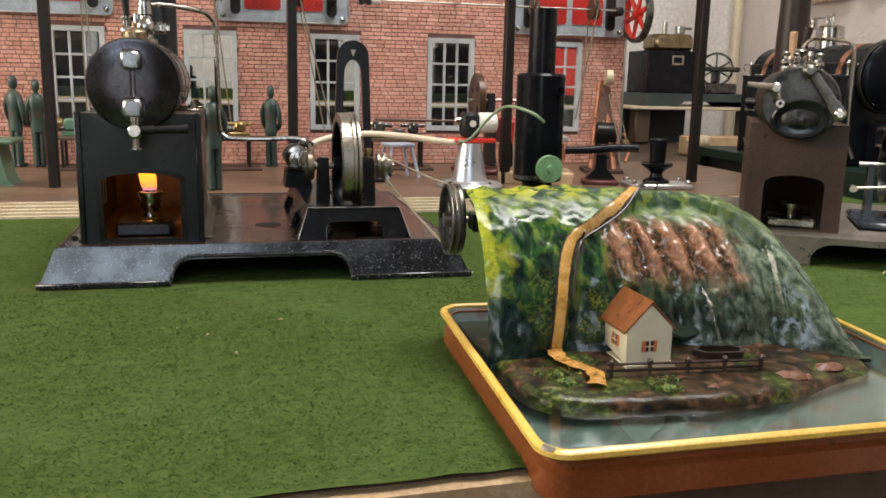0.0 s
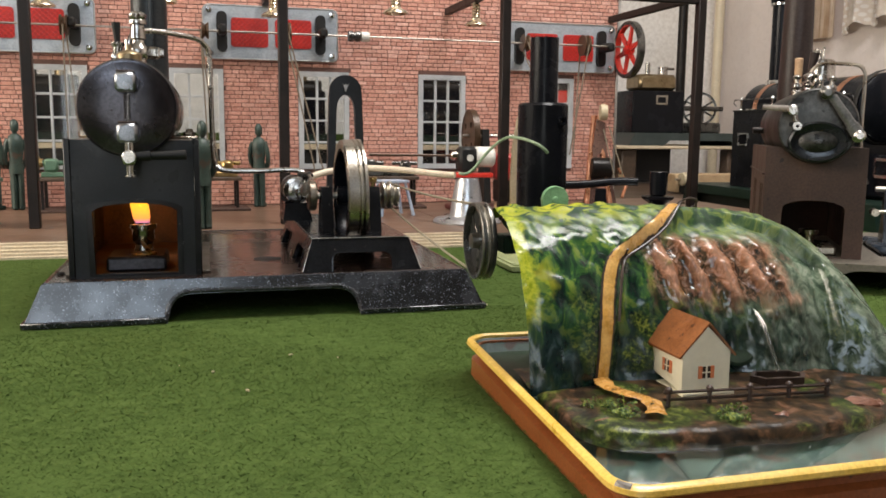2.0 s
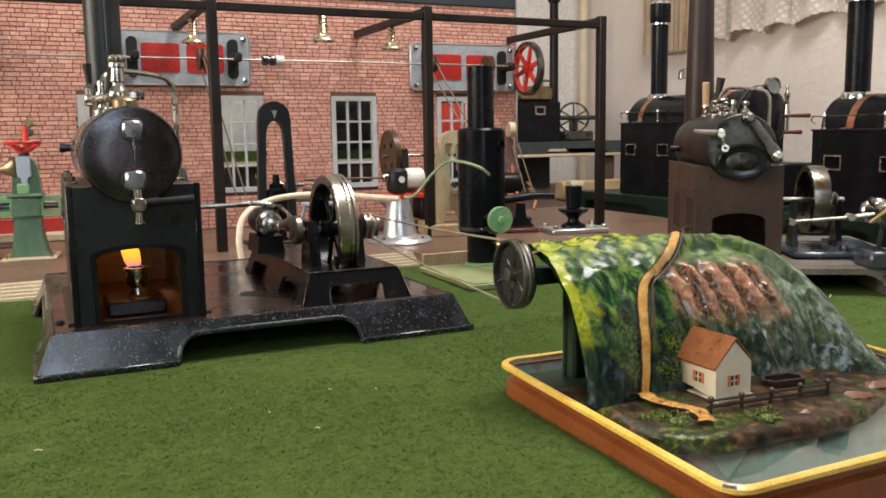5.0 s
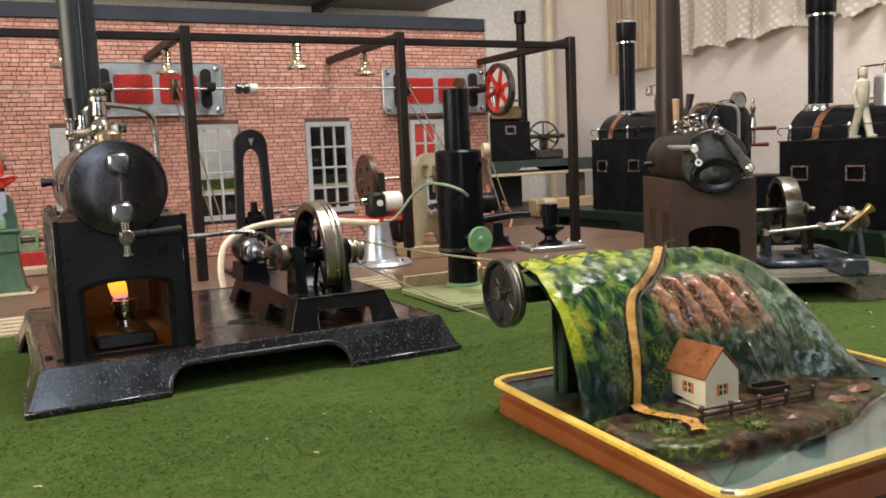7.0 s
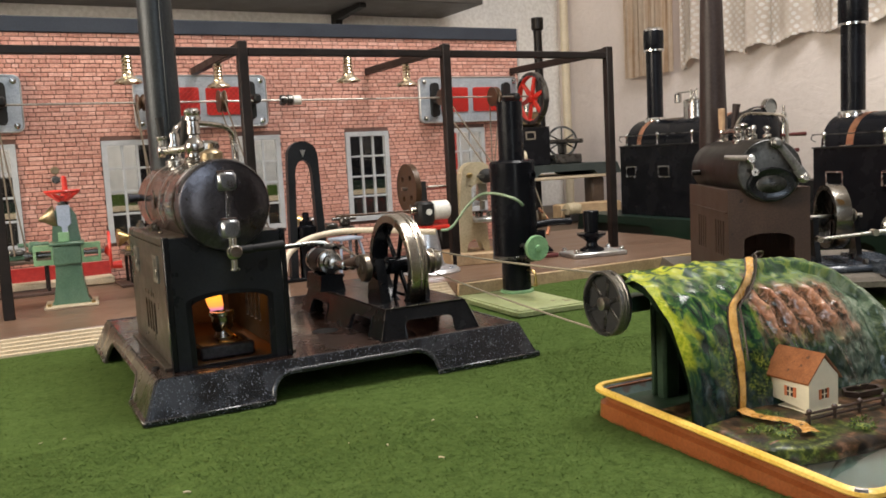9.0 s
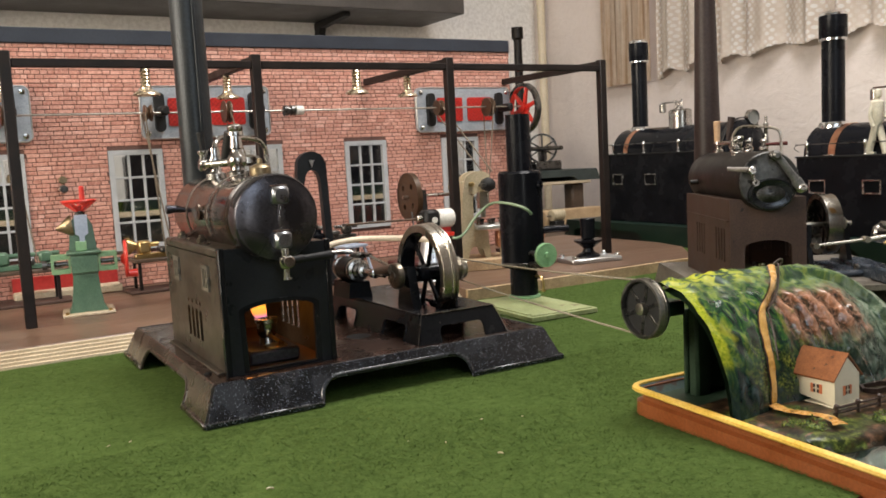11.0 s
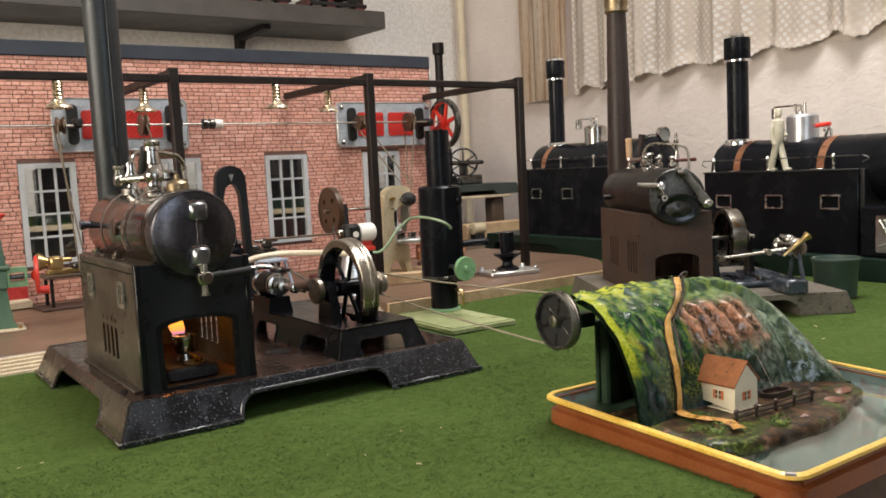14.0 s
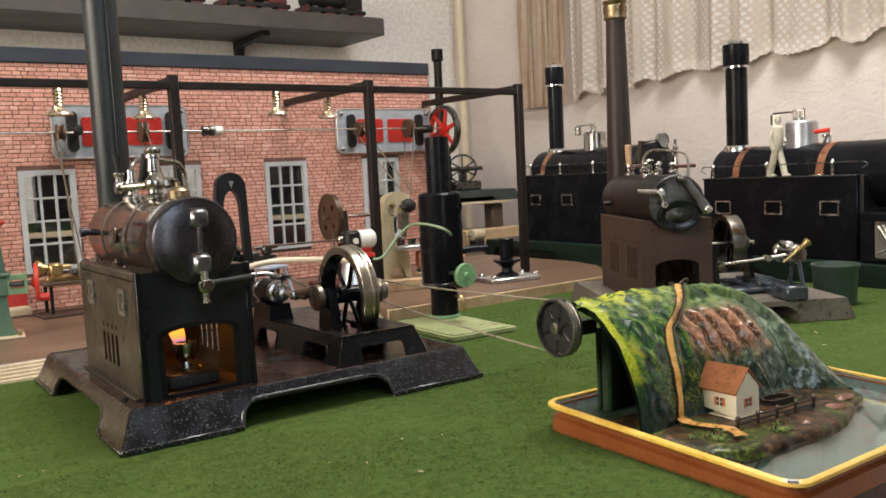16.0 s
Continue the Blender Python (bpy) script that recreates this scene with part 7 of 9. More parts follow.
    part("axle", shape(lambda bm: (rod(bm, (0.108, fy, fz), (0.172, fy, fz), 0.0026), lathe(bm, [(0.0075, 0.0), (0.006, 0.003), (0.0085, 0.006), (0.006, 0.009)], at(0.156, fy, fz, ALONG_X), 18))), steel, fw)
    bed = part("engine_bed", shape(lambda bm: (box(bm, (0.106, 0.03, 0.026), (0.17, 0.13, 0.034), 0.003), prism(bm, [(0.0, 0.0), (0.148, 0.0), (0.14, 0.012), (0.1, 0.0145), (0.06, 0.0125), (0.008, 0.0145)], 0.028, at(0.162, 0.11, 0.0262, SIDEWAYS) @ Matrix.Translation((-0.13, 0, 0))), box(bm, (0.158, -0.036, 0.026), (0.184, 0.01, 0.0435), 0.0025))), bed_blue, e, "dark blue-grey cast engine bed")
    for x in (0.116, 0.162):
        part("bearing", shape(prism, [(-0.014, 0), (0.014, 0), (0.006, 0.026), (0.005, 0.052), (-0.005, 0.052), (-0.006, 0.026)], 0.006, at(x, fy, 0.034, SIDEWAYS)), black, e)
    part("bed_nut", shape(lathe, [(0.0034, 0), (0.0034, 0.004), (0.0022, 0.006), (0, 0.0064)], at(0.158, 0.04, 0.034), 6), steel, bed)
    cyl = part("cylinder", shape(lambda bm: (lathe(bm, [(0, -0.003), (0.0105, -0.002), (0.0118, 0.001), (0.0118, 0.006), (0.0098, 0.008), (0.0098, 0.026), (0.0115, 0.028), (0.0115, 0.033), (0.004, 0.035)], at(0.18, -0.018, 0.079, ALONG_Y) @ Matrix.Rotation(radians(-12), 4, "Y"), 28), box(bm, (0.169, -0.012, 0.084), (0.181, 0.012, 0.094), 0.003))), nickel, e, "small nickel cylinder with rounded cover")
    for y0 in (-0.03, 0.004):
        part("cylinder_leg", shape(tube, [(0.18, -0.012 + (y0 + 0.012) * 0.4, 0.073), (0.18, -0.012 + (y0 + 0.012) * 0.7, 0.058), (0.18, y0, 0.0425)], 0.0024, 8), bed_blue, cyl)
    part("piston_rod", shape(lambda bm: (rod(bm, (0.092, -0.006, 0.0705), (0.15, -0.009, 0.0755), 0.0016, 0.0018), rod(bm, (0.148, -0.009, 0.0752), (0.172, -0.012, 0.0785), 0.0026), rod(bm, (0.147, -0.015, 0.0755), (0.147, -0.003, 0.0755), 0.0036), rod(bm, (0.092, -0.011, 0.0705), (0.092, 0.0, 0.0705), 0.0034))), steel, cyl)
    part("steam_horn", shape(lathe, [(0.0017, -0.014), (0.002, 0.008), (0.0026, 0.018), (0.0046, 0.0245), (0.0062, 0.0285), (0.0064, 0.03), (0.0042, 0.0295)], at(0.17, -0.0225, 0.0785) @ Matrix.Rotation(radians(52), 4, "Y") @ Matrix.Scale(0.86, 4), 18), brass, cyl, "small brass outlet cone")
    # small valves crowded on the boiler's back
    for dx, dy, k in ((-0.012, 0.07, 0.7), (0.018, 0.06, 0.75), (-0.004, 0.05, 0.55)):
        part("valve", shape(lathe, [(0.007, -0.004), (0.007, 0.003), (0.004, 0.006), (0.0065, 0.009), (0.0065, 0.013), (0.0028, 0.015), (0.0028, 0.019), (0.0052, 0.0205), (0.0058, 0.0235), (0.003, 0.026), (0, 0.0265)], at(bx + dx, dy, bz + math.sqrt(R * R - dx * dx)) @ Matrix.Diagonal((k, k, k, 1)), 14), nickel, bo)


brown_engine()


def bucket(bm):
    lathe(bm, [(0, 0.0), (0.0245, 0.0), (0.025, 0.002), (0.0275, 0.045), (0.0295, 0.0475), (0.0295, 0.05), (0.0275, 0.0505), (0.0262, 0.048), (0.0245, 0.006), (0, 0.005)], at(0, 0, 0), 40)


solid("bucket", shape(bucket), bucket_green, "grey-green painted metal pail with a rolled rim", "pail", where=(0.712, 0.665, 0.0005))


# ---- engine on a raised stand in the room corner ----
def corner_engine():
    st = thing("corner_stand", "wooden stand with a pale front edge under a small engine", "stand", (1.16, 2.26, -0.0125))
    st.matrix_basis = st.matrix_basis @ Matrix.Scale(1.12, 4)
    part("stand_top", shape(box, (-0.2, -0.11, 0.092), (0.15, 0.16, 0.1), 0.002), cream_edge, st)
    for x in (-0.18, 0.1):
        part("stand_leg", shape(box, (x, -0.09, 0.0115), (x + 0.04, -0.05, 0.0915), 0.004), cabinet_dark, st)
    # black panel put in for the shade under the stand's left part
    part("stand_back", shape(box, (-0.19, -0.045, 0.0115), (-0.03, -0.02, 0.0915)), black_matt, st)
    e = thing("corner_steam_engine", "dark toy steam engine with red-brown base on corner stand", "steam engine", (1.18, 2.25, 0.0998))
    e.matrix_basis = e.matrix_basis @ Matrix.Scale(1.12, 4)
    part("base_plate", shape(prism, [(-0.19, 0), (-0.1, 0), (-0.085, 0.012), (0.075, 0.012), (0.09, 0), (0.165, 0), (0.152, 0.03), (-0.175, 0.03)], 0.2, at(0, 0.1, 0, UPRIGHT)), grey_green, e, "grey-green flared base plate")
    hs = part("boiler_house", shape(box, (-0.165, -0.06, 0.03), (-0.03, 0.06, 0.13), 0.002), black_plain, e)
    part("window", shape(prism, rounded(-0.015, -0.011, 0.015, 0.011, 0.002), 0.002, at(-0.09, -0.06, 0.108, UPRIGHT), [rounded(-0.011, -0.007, 0.011, 0.007, 0.001)]), steel, hs, "dull steel window frame")
    part("boiler_top", shape(box, (-0.14, -0.04, 0.1303), (-0.04, 0.04, 0.17), 0.008), old_brass, e, "dull brass boiler top")
    part("whistle", shape(rod, (-0.1, 0, 0.17), (-0.1, 0, 0.2), 0.006), nickel, e)
    part("valve", shape(lambda bm: (rod(bm, (-0.06, 0, 0.17), (-0.06, 0, 0.19), 0.012), rod(bm, (-0.07, 0, 0.186), (-0.03, 0, 0.186), 0.003))), nickel, e)
    part("chimney", shape(lathe, [(0.016, 0.03), (0.0125, 0.05), (0.0115, 0.396), (0.0165, 0.401), (0.0165, 0.431), (0.01, 0.431)], at(0.035, 0.085, 0), 24), dark_boiler, e, "thin dark chimney")
    hub = at(0.045, 0, 0.09, Matrix.Rotation(radians(62), 4, "Z") @ ALONG_X)
    fw = part("flywheel", shape(lathe, [(0.036, -0.005), (0.0415, -0.005), (0.042, 0), (0.0415, 0.005), (0.036, 0.005), (0.036, -0.005)], hub, 40, False), dark_steel, e, "dark spoked flywheel")
    part("hub", shape(lathe, [(0.002, -0.007), (0.0065, -0.006), (0.0065, 0.006), (0.002, 0.007)], hub, 16), dark_steel, fw)
    for k in range(6):
        part("spoke", shape(box, (0.005, -0.0022, -0.0016), (0.0365, 0.0022, 0.0016), 0.0006, hub @ Matrix.Rotation(radians(60 * k), 4, "Z")), dark_steel, fw)
    part("engine_block", shape(lambda bm: (box(bm, (0.0, -0.03, 0.0302), (0.09, 0.03, 0.056), 0.004), box(bm, (0.039, -0.016, 0.056), (0.051, 0.016, 0.096), 0.003), rod(bm, (-0.03, -0.03, 0.09), (0.09, -0.03, 0.09), 0.006))), dark_steel, e)
    bx = thing("pale_board", "pale wooden board leaning low behind the frame", "board", (0.985, 1.82, 0.0005))
    part("plank", shape(box, (-0.06, -0.02, 0.0), (0.12, 0.02, 0.042), 0.003), pale_wood, bx)


corner_engine()


# ---- locomotives on the room shelf ----
def shelf_locomotive(x, colour, label):
    e = thing("model_locomotive", label, "locomotive", (x, -0.16, 0.0522), group="locomotives on the shelf", frame_of=pose(1.02, 2.624, 0.622, 0, 0, 4.1))
    part("frame_plate", shape(box, (-0.1, -0.04, 0.018), (0.1, 0.04, 0.03), 0.002), rubber, e)
    part("boiler", shape(rod, (-0.1, 0, 0.062), (0.03, 0, 0.062), 0.03, bev=0.003), black_matt, e)
    part("cab", shape(box, (0.03, -0.038, 0.03), (0.09, 0.038, 0.11), 0.003), colour, e)
    part("funnel", shape(rod, (-0.08, 0, 0.09), (-0.08, 0, 0.12), 0.01, 0.013), black_matt, e)
    for s in (-1, 1):
        for k in range(4):
            part("wheel", shape(lathe, [(0.004, -0.003), (0.016, -0.003), (0.017, 0.002), (0.0185, 0.003), (0, 0.003)], at(-0.075 + 0.05 * k, s * 0.035, 0.0185, ALONG_Y), 18), maroon if k % 2 else dark_steel, e)
    part("buffer_beam", shape(box, (-0.106, -0.042, 0.014), (-0.1, 0.042, 0.036), 0.001), maroon, e)


for x, c, l in ((-0.12, black_matt, "small black model locomotive on the dark shelf"), (-0.38, maroon, "dark red and black model locomotive on the shelf"), (-0.64, black_matt, "small black model locomotive on the dark shelf"), (-0.9, maroon, "dark red and black model locomotive on the shelf")):
    shelf_locomotive(x, c, l)

# ---- model workshop: line shaft, lamps, machines ----
SHAFT_Y, SHAFT_Z = 1.3475, 0.2725


def wall_plate(x, z):
    p = thing("shaft_hanger_plate", "grey hammered wall plate with two red panels and bearings", "bearing plate", (x, WALL_Y - 0.0045, z), group="shaft plates on the brick wall", frame_of=WORKSHOP)
    part("plate", shape(prism, rounded(-0.099, -0.039, 0.099, 0.039, 0.009, 5), 0.006, at(0, 0.0035, 0, UPRIGHT)), plate_grey, p)
    part("plate_edge", shape(tube, [(a, -0.0025, b) for a, b in rounded(-0.0985, -0.0385, 0.0985, 0.0385, 0.009, 5)], 0.0011, 6, 1, True), alu, p)
    for s in (-1, 1):
        red = part("red_panel", shape(prism, rounded(s * 0.032 - 0.027, -0.021, s * 0.032 + 0.027, 0.021, 0.005), 0.0012, at(0, -0.0026, 0, UPRIGHT)), red_mesh, p, "red expanded-mesh panel")
        def mesh_ribs(bm, s=s):
            for k in range(-6, 7):
                for d in (-1, 1):
                    x0 = s * 0.032 + k * 0.0075
                    a, b = Vector((x0 - d * 0.021, -0.0044, -0.0205)), Vector((x0 + d * 0.021, -0.0044, 0.0205))
                    lo, hi = s * 0.032 - 0.0265, s * 0.032 + 0.0265
                    dx = b.x - a.x
                    t0, t1 = sorted(((lo - a.x) / dx, (hi - a.x) / dx))
                    t0, t1 = max(0, t0), min(1, t1)
                    if t1 - t0 > 0.05:
                        tube(bm, [a.lerp(b, t0), a.lerp(b, t1)], 0.0005, 4, 1)
        part("mesh_ribs", shape(mesh_ribs), red_paint, red)
        part("slot_bearing", shape(lambda bm: (prism(bm, rounded(s * 0.072 - 0.0075, -0.029, s * 0.072 + 0.0075, 0.029, 0.0072, 5), 0.007, at(0, -0.0026, 0, UPRIGHT)), box(bm, (s * 0.072 - 0.006, -0.046, -0.007), (s * 0.072 + 0.006, -0.009, 0.007), 0.003))), black_matt, p, "black slotted shaft bearing")
        for t in (-1, 1):
            part("bolt", shape(lathe, [(0.0042, 0), (0.0042, 0.0025), (0.0022, 0.003), (0.002, 0.0055), (0, 0.006)], at(s * 0.09, -0.0026, t * 0.0305) @ Matrix.Rotation(radians(90), 4, "X"), 10), chrome, p)


for x, z in ((0.4855, 0.2715), (0.021, 0.2758), (-0.323, 0.277), (-0.625, 0.277)):
    wall_plate(x, z)

sh = thing("line_shaft", "long steel line shaft with pulleys and a red flywheel", "line shaft", (0, SHAFT_Y, SHAFT_Z), frame_of=WORKSHOP)
part("shaft", shape(rod, (-0.9, 0, 0), (0.595, 0, 0), 0.0015), shaft_steel, sh)
part("coupling", shape(lambda bm: lathe(bm, [(0.003, -0.02), (0.0082, -0.019), (0.0082, -0.0125), (0.006, -0.012), (0.006, -0.0085), (0.0082, -0.008), (0.0082, -0.002), (0.004, -0.0015)], at(0.149, 0, 0, ALONG_X), 16)), dark_steel, sh, "steel shaft coupling")
part("coupling_sleeve", shape(lathe, [(0.004, -0.001), (0.0074, 0.0), (0.0074, 0.012), (0.004, 0.013)], at(0.149, 0, 0, ALONG_X), 16), white_plastic, sh, "white sleeve")
for x, r in ((-0.075, 0.012), (0.04, 0.0165), (0.41, 0.013), (0.512, 0.0165), (-0.26, 0.014)):
    part("shaft_pulley", shape(lathe, [(r, -0.005), (r, -0.0035), (r - 0.004, 0), (r, 0.0035), (r, 0.005)], at(x, 0, 0, ALONG_X), 24), pulley_brown, sh, "brown belt pulley")
rw = part("red_flywheel", shape(lambda bm: lathe(bm, [(0.0395, -0.0055), (0.0445, -0.006), (0.0458, -0.0045), (0.0458, 0.0045), (0.0445, 0.006), (0.0395, 0.0055), (0.0395, -0.0055)], at(0.59, 0, -0.004, ALONG_X), 48, False)), dark_steel, sh, "flywheel with red spokes and dark rim")
for i in range(6):
    part("red_spoke", shape(prism, [(0.005, -0.0045), (0.038, -0.0026), (0.0405, -0.006), (0.0405, 0.006), (0.038, 0.0026), (0.005, 0.0045)], 0.004, at(0.588, 0, -0.004, ALONG_X) @ Matrix.Rotation(radians(60 * i + 15), 4, "Z")), red_paint, rw)
part("rim_inside", shape(lathe, [(0.0394, -0.0054), (0.038, -0.004), (0.038, 0.004), (0.0394, 0.0054)], at(0.59, 0, -0.004, ALONG_X), 48, False), red_paint, rw)
part("hub", shape(lathe, [(0.003, -0.008), (0.008, -0.007), (0.008, 0.007), (0.003, 0.008)], at(0.59, 0, -0.004, ALONG_X), 18), red_paint, rw)


def hanging_lamp(x, y, z0):
    l = thing("hanging_lamp", "small pale brass workshop lamp hanging from the dark frame", "lamp", (x, y, z0), group="lamps under the shaft frame", frame_of=WORKSHOP)
    top = 0.0305
    part("socket", shape(lathe, [(0.0054, 0.0075)] + [(0.0064 if k % 2 else 0.0052, 0.008 + 0.0021 * k) for k in range(11)] + [(0.004, top)], at(0, 0, 0), 18), lamp_brass, l, "ribbed metal socket")
    part("shade", shape(lathe, [(0.0152, -0.0015), (0.0158, -0.001), (0.0152, 0.0006), (0.0128, 0.0026), (0.009, 0.0045), (0.0068, 0.0064), (0.0064, 0.0085), (0.0056, 0.0085), (0.0064, 0.0052), (0.0122, 0.002), (0.0148, -0.0012)], at(0, 0, 0), 26, False), lamp_brass, l, "flared pale brass shade")
    part("bulb", shape(lathe, [(0.0025, 0.008), (0.0045, 0.005), (0.004, 0.002), (0, 0.0)], at(0, 0, 0), 12), white_plastic, l)


for i in range(3):
    hanging_lamp((0.1503, -0.1227, -0.3957)[i], FRAME_Y, 0.279)
    hanging_lamp(POST_X[i + 1], 1.245, 0.2848)


def flat_cord(bm, pts, r=0.0011):
    tube(bm, pts, r, 6, 1)


cords = [
    ("thin grey cord belt from shaft to a machine", [(-0.0815, SHAFT_Y - 0.012, SHAFT_Z), (-0.074, 1.31, 0.07)], [(-0.0815, SHAFT_Y + 0.012, SHAFT_Z), (-0.06, 1.33, 0.07)]),
    ("thin grey cord belt from shaft to a machine", [(0.04, SHAFT_Y - 0.0165, SHAFT_Z), (0.085, 1.3, 0.075)], [(0.04, SHAFT_Y + 0.0165, SHAFT_Z), (0.075, 1.32, 0.075)]),
    ("thin grey cord belt from shaft to cream machine", [(0.41, SHAFT_Y - 0.013, SHAFT_Z), (0.36, 1.118, 0.163)], [(0.41, SHAFT_Y + 0.013, SHAFT_Z - 0.006), (0.372, 1.126, 0.135)]),
    ("thin grey cord belt from shaft to a machine", [(-0.26, SHAFT_Y - 0.014, SHAFT_Z), (-0.255, 1.3, 0.075)], [(-0.26, SHAFT_Y + 0.014, SHAFT_Z), (-0.24, 1.32, 0.075)]),
    ("thin grey cord belt from shaft to a machine", [(0.512, SHAFT_Y - 0.0165, SHAFT_Z), (0.47, 1.3, 0.1)], [(0.512, SHAFT_Y + 0.0165, SHAFT_Z), (0.485, 1.32, 0.1)]),
]
for label, a, b in cords:
    solid("cord_belt", shape(lambda bm: (flat_cord(bm, a), flat_cord(bm, b))), belt_brown, label, "belt", "cord belts of the line shaft", frame_of=WORKSHOP)


# vertical boiler with hand pump
def vertical_boiler():
    e = thing("vertical_boiler", "glossy black vertical boiler with a green handwheel pump", "boiler", (0.2995, 0.9488, 0.0))
    part("green_plate", shape(lambda bm: (prism(bm, rounded(-0.074, -0.128, 0.018, 0.0185, 0.004), 0.0045, at(0, 0, 0.0008)), box(bm, (-0.07, -0.122, 0.0053), (0.014, -0.116, 0.0068), 0.0006), box(bm, (-0.07, -0.112, 0.0053), (-0.064, 0.012, 0.0068), 0.0006))), plate_lime, e, "yellowish green base plate with ribs")
    part("foot_ring", shape(lathe, [(0.0205, 0.0053), (0.0205, 0.0075), (0.0195, 0.0085), (0.0178, 0.009)], at(0, 0, 0), 36), green_pale, e)
    part("lower_shell", shape(lathe, [(0.0176, 0.0085), (0.0176, 0.0465)], at(0, 0, 0), 36), black_plain, e)
    sh_ = part("upper_shell", shape(lathe, [(0.0255, 0.0445), (0.0275, 0.046), (0.0275, 0.163), (0.0255, 0.1655), (0.0155, 0.1668)], at(0, 0, 0), 44), black_plain, e)
    part("silver_band", shape(lathe, [(0.0276, 0.0475), (0.0281, 0.048), (0.0281, 0.051), (0.0276, 0.0515)], at(0, 0, 0), 44, False), dark_steel, sh_)
    part("flue", shape(lathe, [(0.0156, 0.166), (0.0154, 0.236), (0.0135, 0.236), (0.0135, 0.2)], at(0, 0, 0), 36), black_plain, e, "wide black flue pipe")
    part("port", shape(lathe, [(0.0035, 0.022), (0.0035, 0.0295), (0.0058, 0.0295), (0.0058, 0.022)], at(0, 0, 0.147) @ Matrix.Rotation(radians(-62), 4, "Z") @ ALONG_X, 16), black_plain, e)
    hw = part("handwheel", shape(lambda bm: (lathe(bm, [(0.0105, -0.003), (0.0142, -0.0032), (0.0148, -0.002), (0.0148, 0.002), (0.0142, 0.0032), (0.0105, 0.003)], at(-0.0058, -0.0593, 0.064, ALONG_Y), 32), lathe(bm, [(0.0, -0.006), (0.0035, -0.0055), (0.0042, -0.002), (0.0105, -0.001), (0.0105, 0.001), (0.004, 0.002), (0.004, 0.012), (0.003, 0.02)], at(-0.0058, -0.0593, 0.064, ALONG_Y), 20))), green_pale, e, "pale green dished handwheel")
    part("pump_arm", shape(lambda bm: (box(bm, (-0.0095, -0.05, 0.047), (-0.0025, -0.02, 0.053), 0.001), rod(bm, (-0.006, -0.04, 0.05), (-0.006, -0.04, 0.064), 0.003), rod(bm, (-0.006, -0.044, 0.064), (-0.006, -0.025, 0.064), 0.0032))), dark_steel, e)
    part("drain_cock", shape(lambda bm: (tube(bm, [(0.006, -0.018, 0.033), (0.007, -0.027, 0.033), (0.008, -0.031, 0.028), (0.008, -0.031, 0.018)], 0.0018, 8), rod(bm, (0.008, -0.031, 0.018), (0.008, -0.031, 0.0145), 0.0028))), brass, e)
    part("feed_pipe", shape(tube, [(-0.003, -0.0245, 0.1125), (-0.006, -0.031, 0.114), (-0.016, -0.029, 0.1215), (-0.03, -0.012, 0.1275), (-0.042, 0.004, 0.127), (-0.058, 0.012, 0.113), (-0.074, 0.016, 0.093), (-0.083, 0.018, 0.0875), (-0.09, 0.02, 0.0878)], 0.0017, 8), pipe_green, e, "bent pale green feed pipe")
    return e


vertical_boiler()
solid("steam_hose", shape(tube, [(0.026, 0.968, 0.0225), (0.025, 0.975, 0.05), (0.034, 0.985, 0.074), (0.062, 1.0, 0.0875), (0.105, 1.01, 0.0925), (0.15, 0.99, 0.0915), (0.185, 0.96, 0.0885), (0.201, 0.948, 0.0876)], 0.0036, 10), hose_cream, "cream silicone hose between pump pipe and engine", "hose", frame_of=MACHINES)


# motor on a silver cone
def cone_motor():
    e = thing("cone_stand_motor", "small motor on a silver cone stand with a red bar", "motor", (0.2534, 1.0917, FLOOR_Z), frame_of=MACHINES)
    part("foot_disc", shape(lathe, [(0.0, 0.0), (0.043, 0.0), (0.0435, 0.002), (0.04, 0.006), (0.026, 0.0085), (0.0, 0.009)], at(0, 0, 0), 44), silver_paint, e, "silver dished foot")
    part("cone", shape(lathe, [(0.0235, 0.0085), (0.022, 0.012), (0.0155, 0.05), (0.0145, 0.0565), (0, 0.057)], at(0, 0, 0), 32), silver_paint, e)
    for a in range(4):
        part("foot_screw", shape(lathe, [(0.003, 0), (0.0028, 0.0015), (0, 0.002)], at(0.035 * math.cos(a * 1.57 + 0.6), 0.035 * math.sin(a * 1.57 + 0.6), 0.0068), 8), chrome, e)
    part("red_bar", shape(box, (-0.032, -0.009, 0.0572), (0.032, 0.009, 0.0635), 0.0015), red_paint, e, "bright red cross bar")
    m = part("motor_block", shape(box, (-0.0135, -0.012, 0.064), (0.0095, 0.012, 0.096), 0.004), black_matt, e)
    part("motor_cap", shape(lathe, [(0.0115, -0.0005), (0.013, 0.002), (0.013, 0.0215), (0.011, 0.024), (0, 0.0245)], at(0.0095, 0, 0.083, ALONG_X), 28), white_plastic, m, "white round motor cap")
    part("port_ring", shape(lathe, [(0.0018, 0.0), (0.0042, 0.0), (0.0042, 0.0016), (0.0018, 0.0016)], at(0.0, -0.012, 0.082) @ Matrix.Rotation(radians(90), 4, "X"), 16), white_plastic, m)
    part("output_rod", shape(rod, (-0.125, 0.0, 0.0855), (-0.013, 0.0, 0.0845), 0.0015), pulley_brown, e, "long thin brown shaft")
    part("rod_bearing", shape(rod, (-0.022, 0, 0.0845), (-0.013, 0, 0.0845), 0.0055, bev=0.001), steel, m)
    return e


cone_motor()


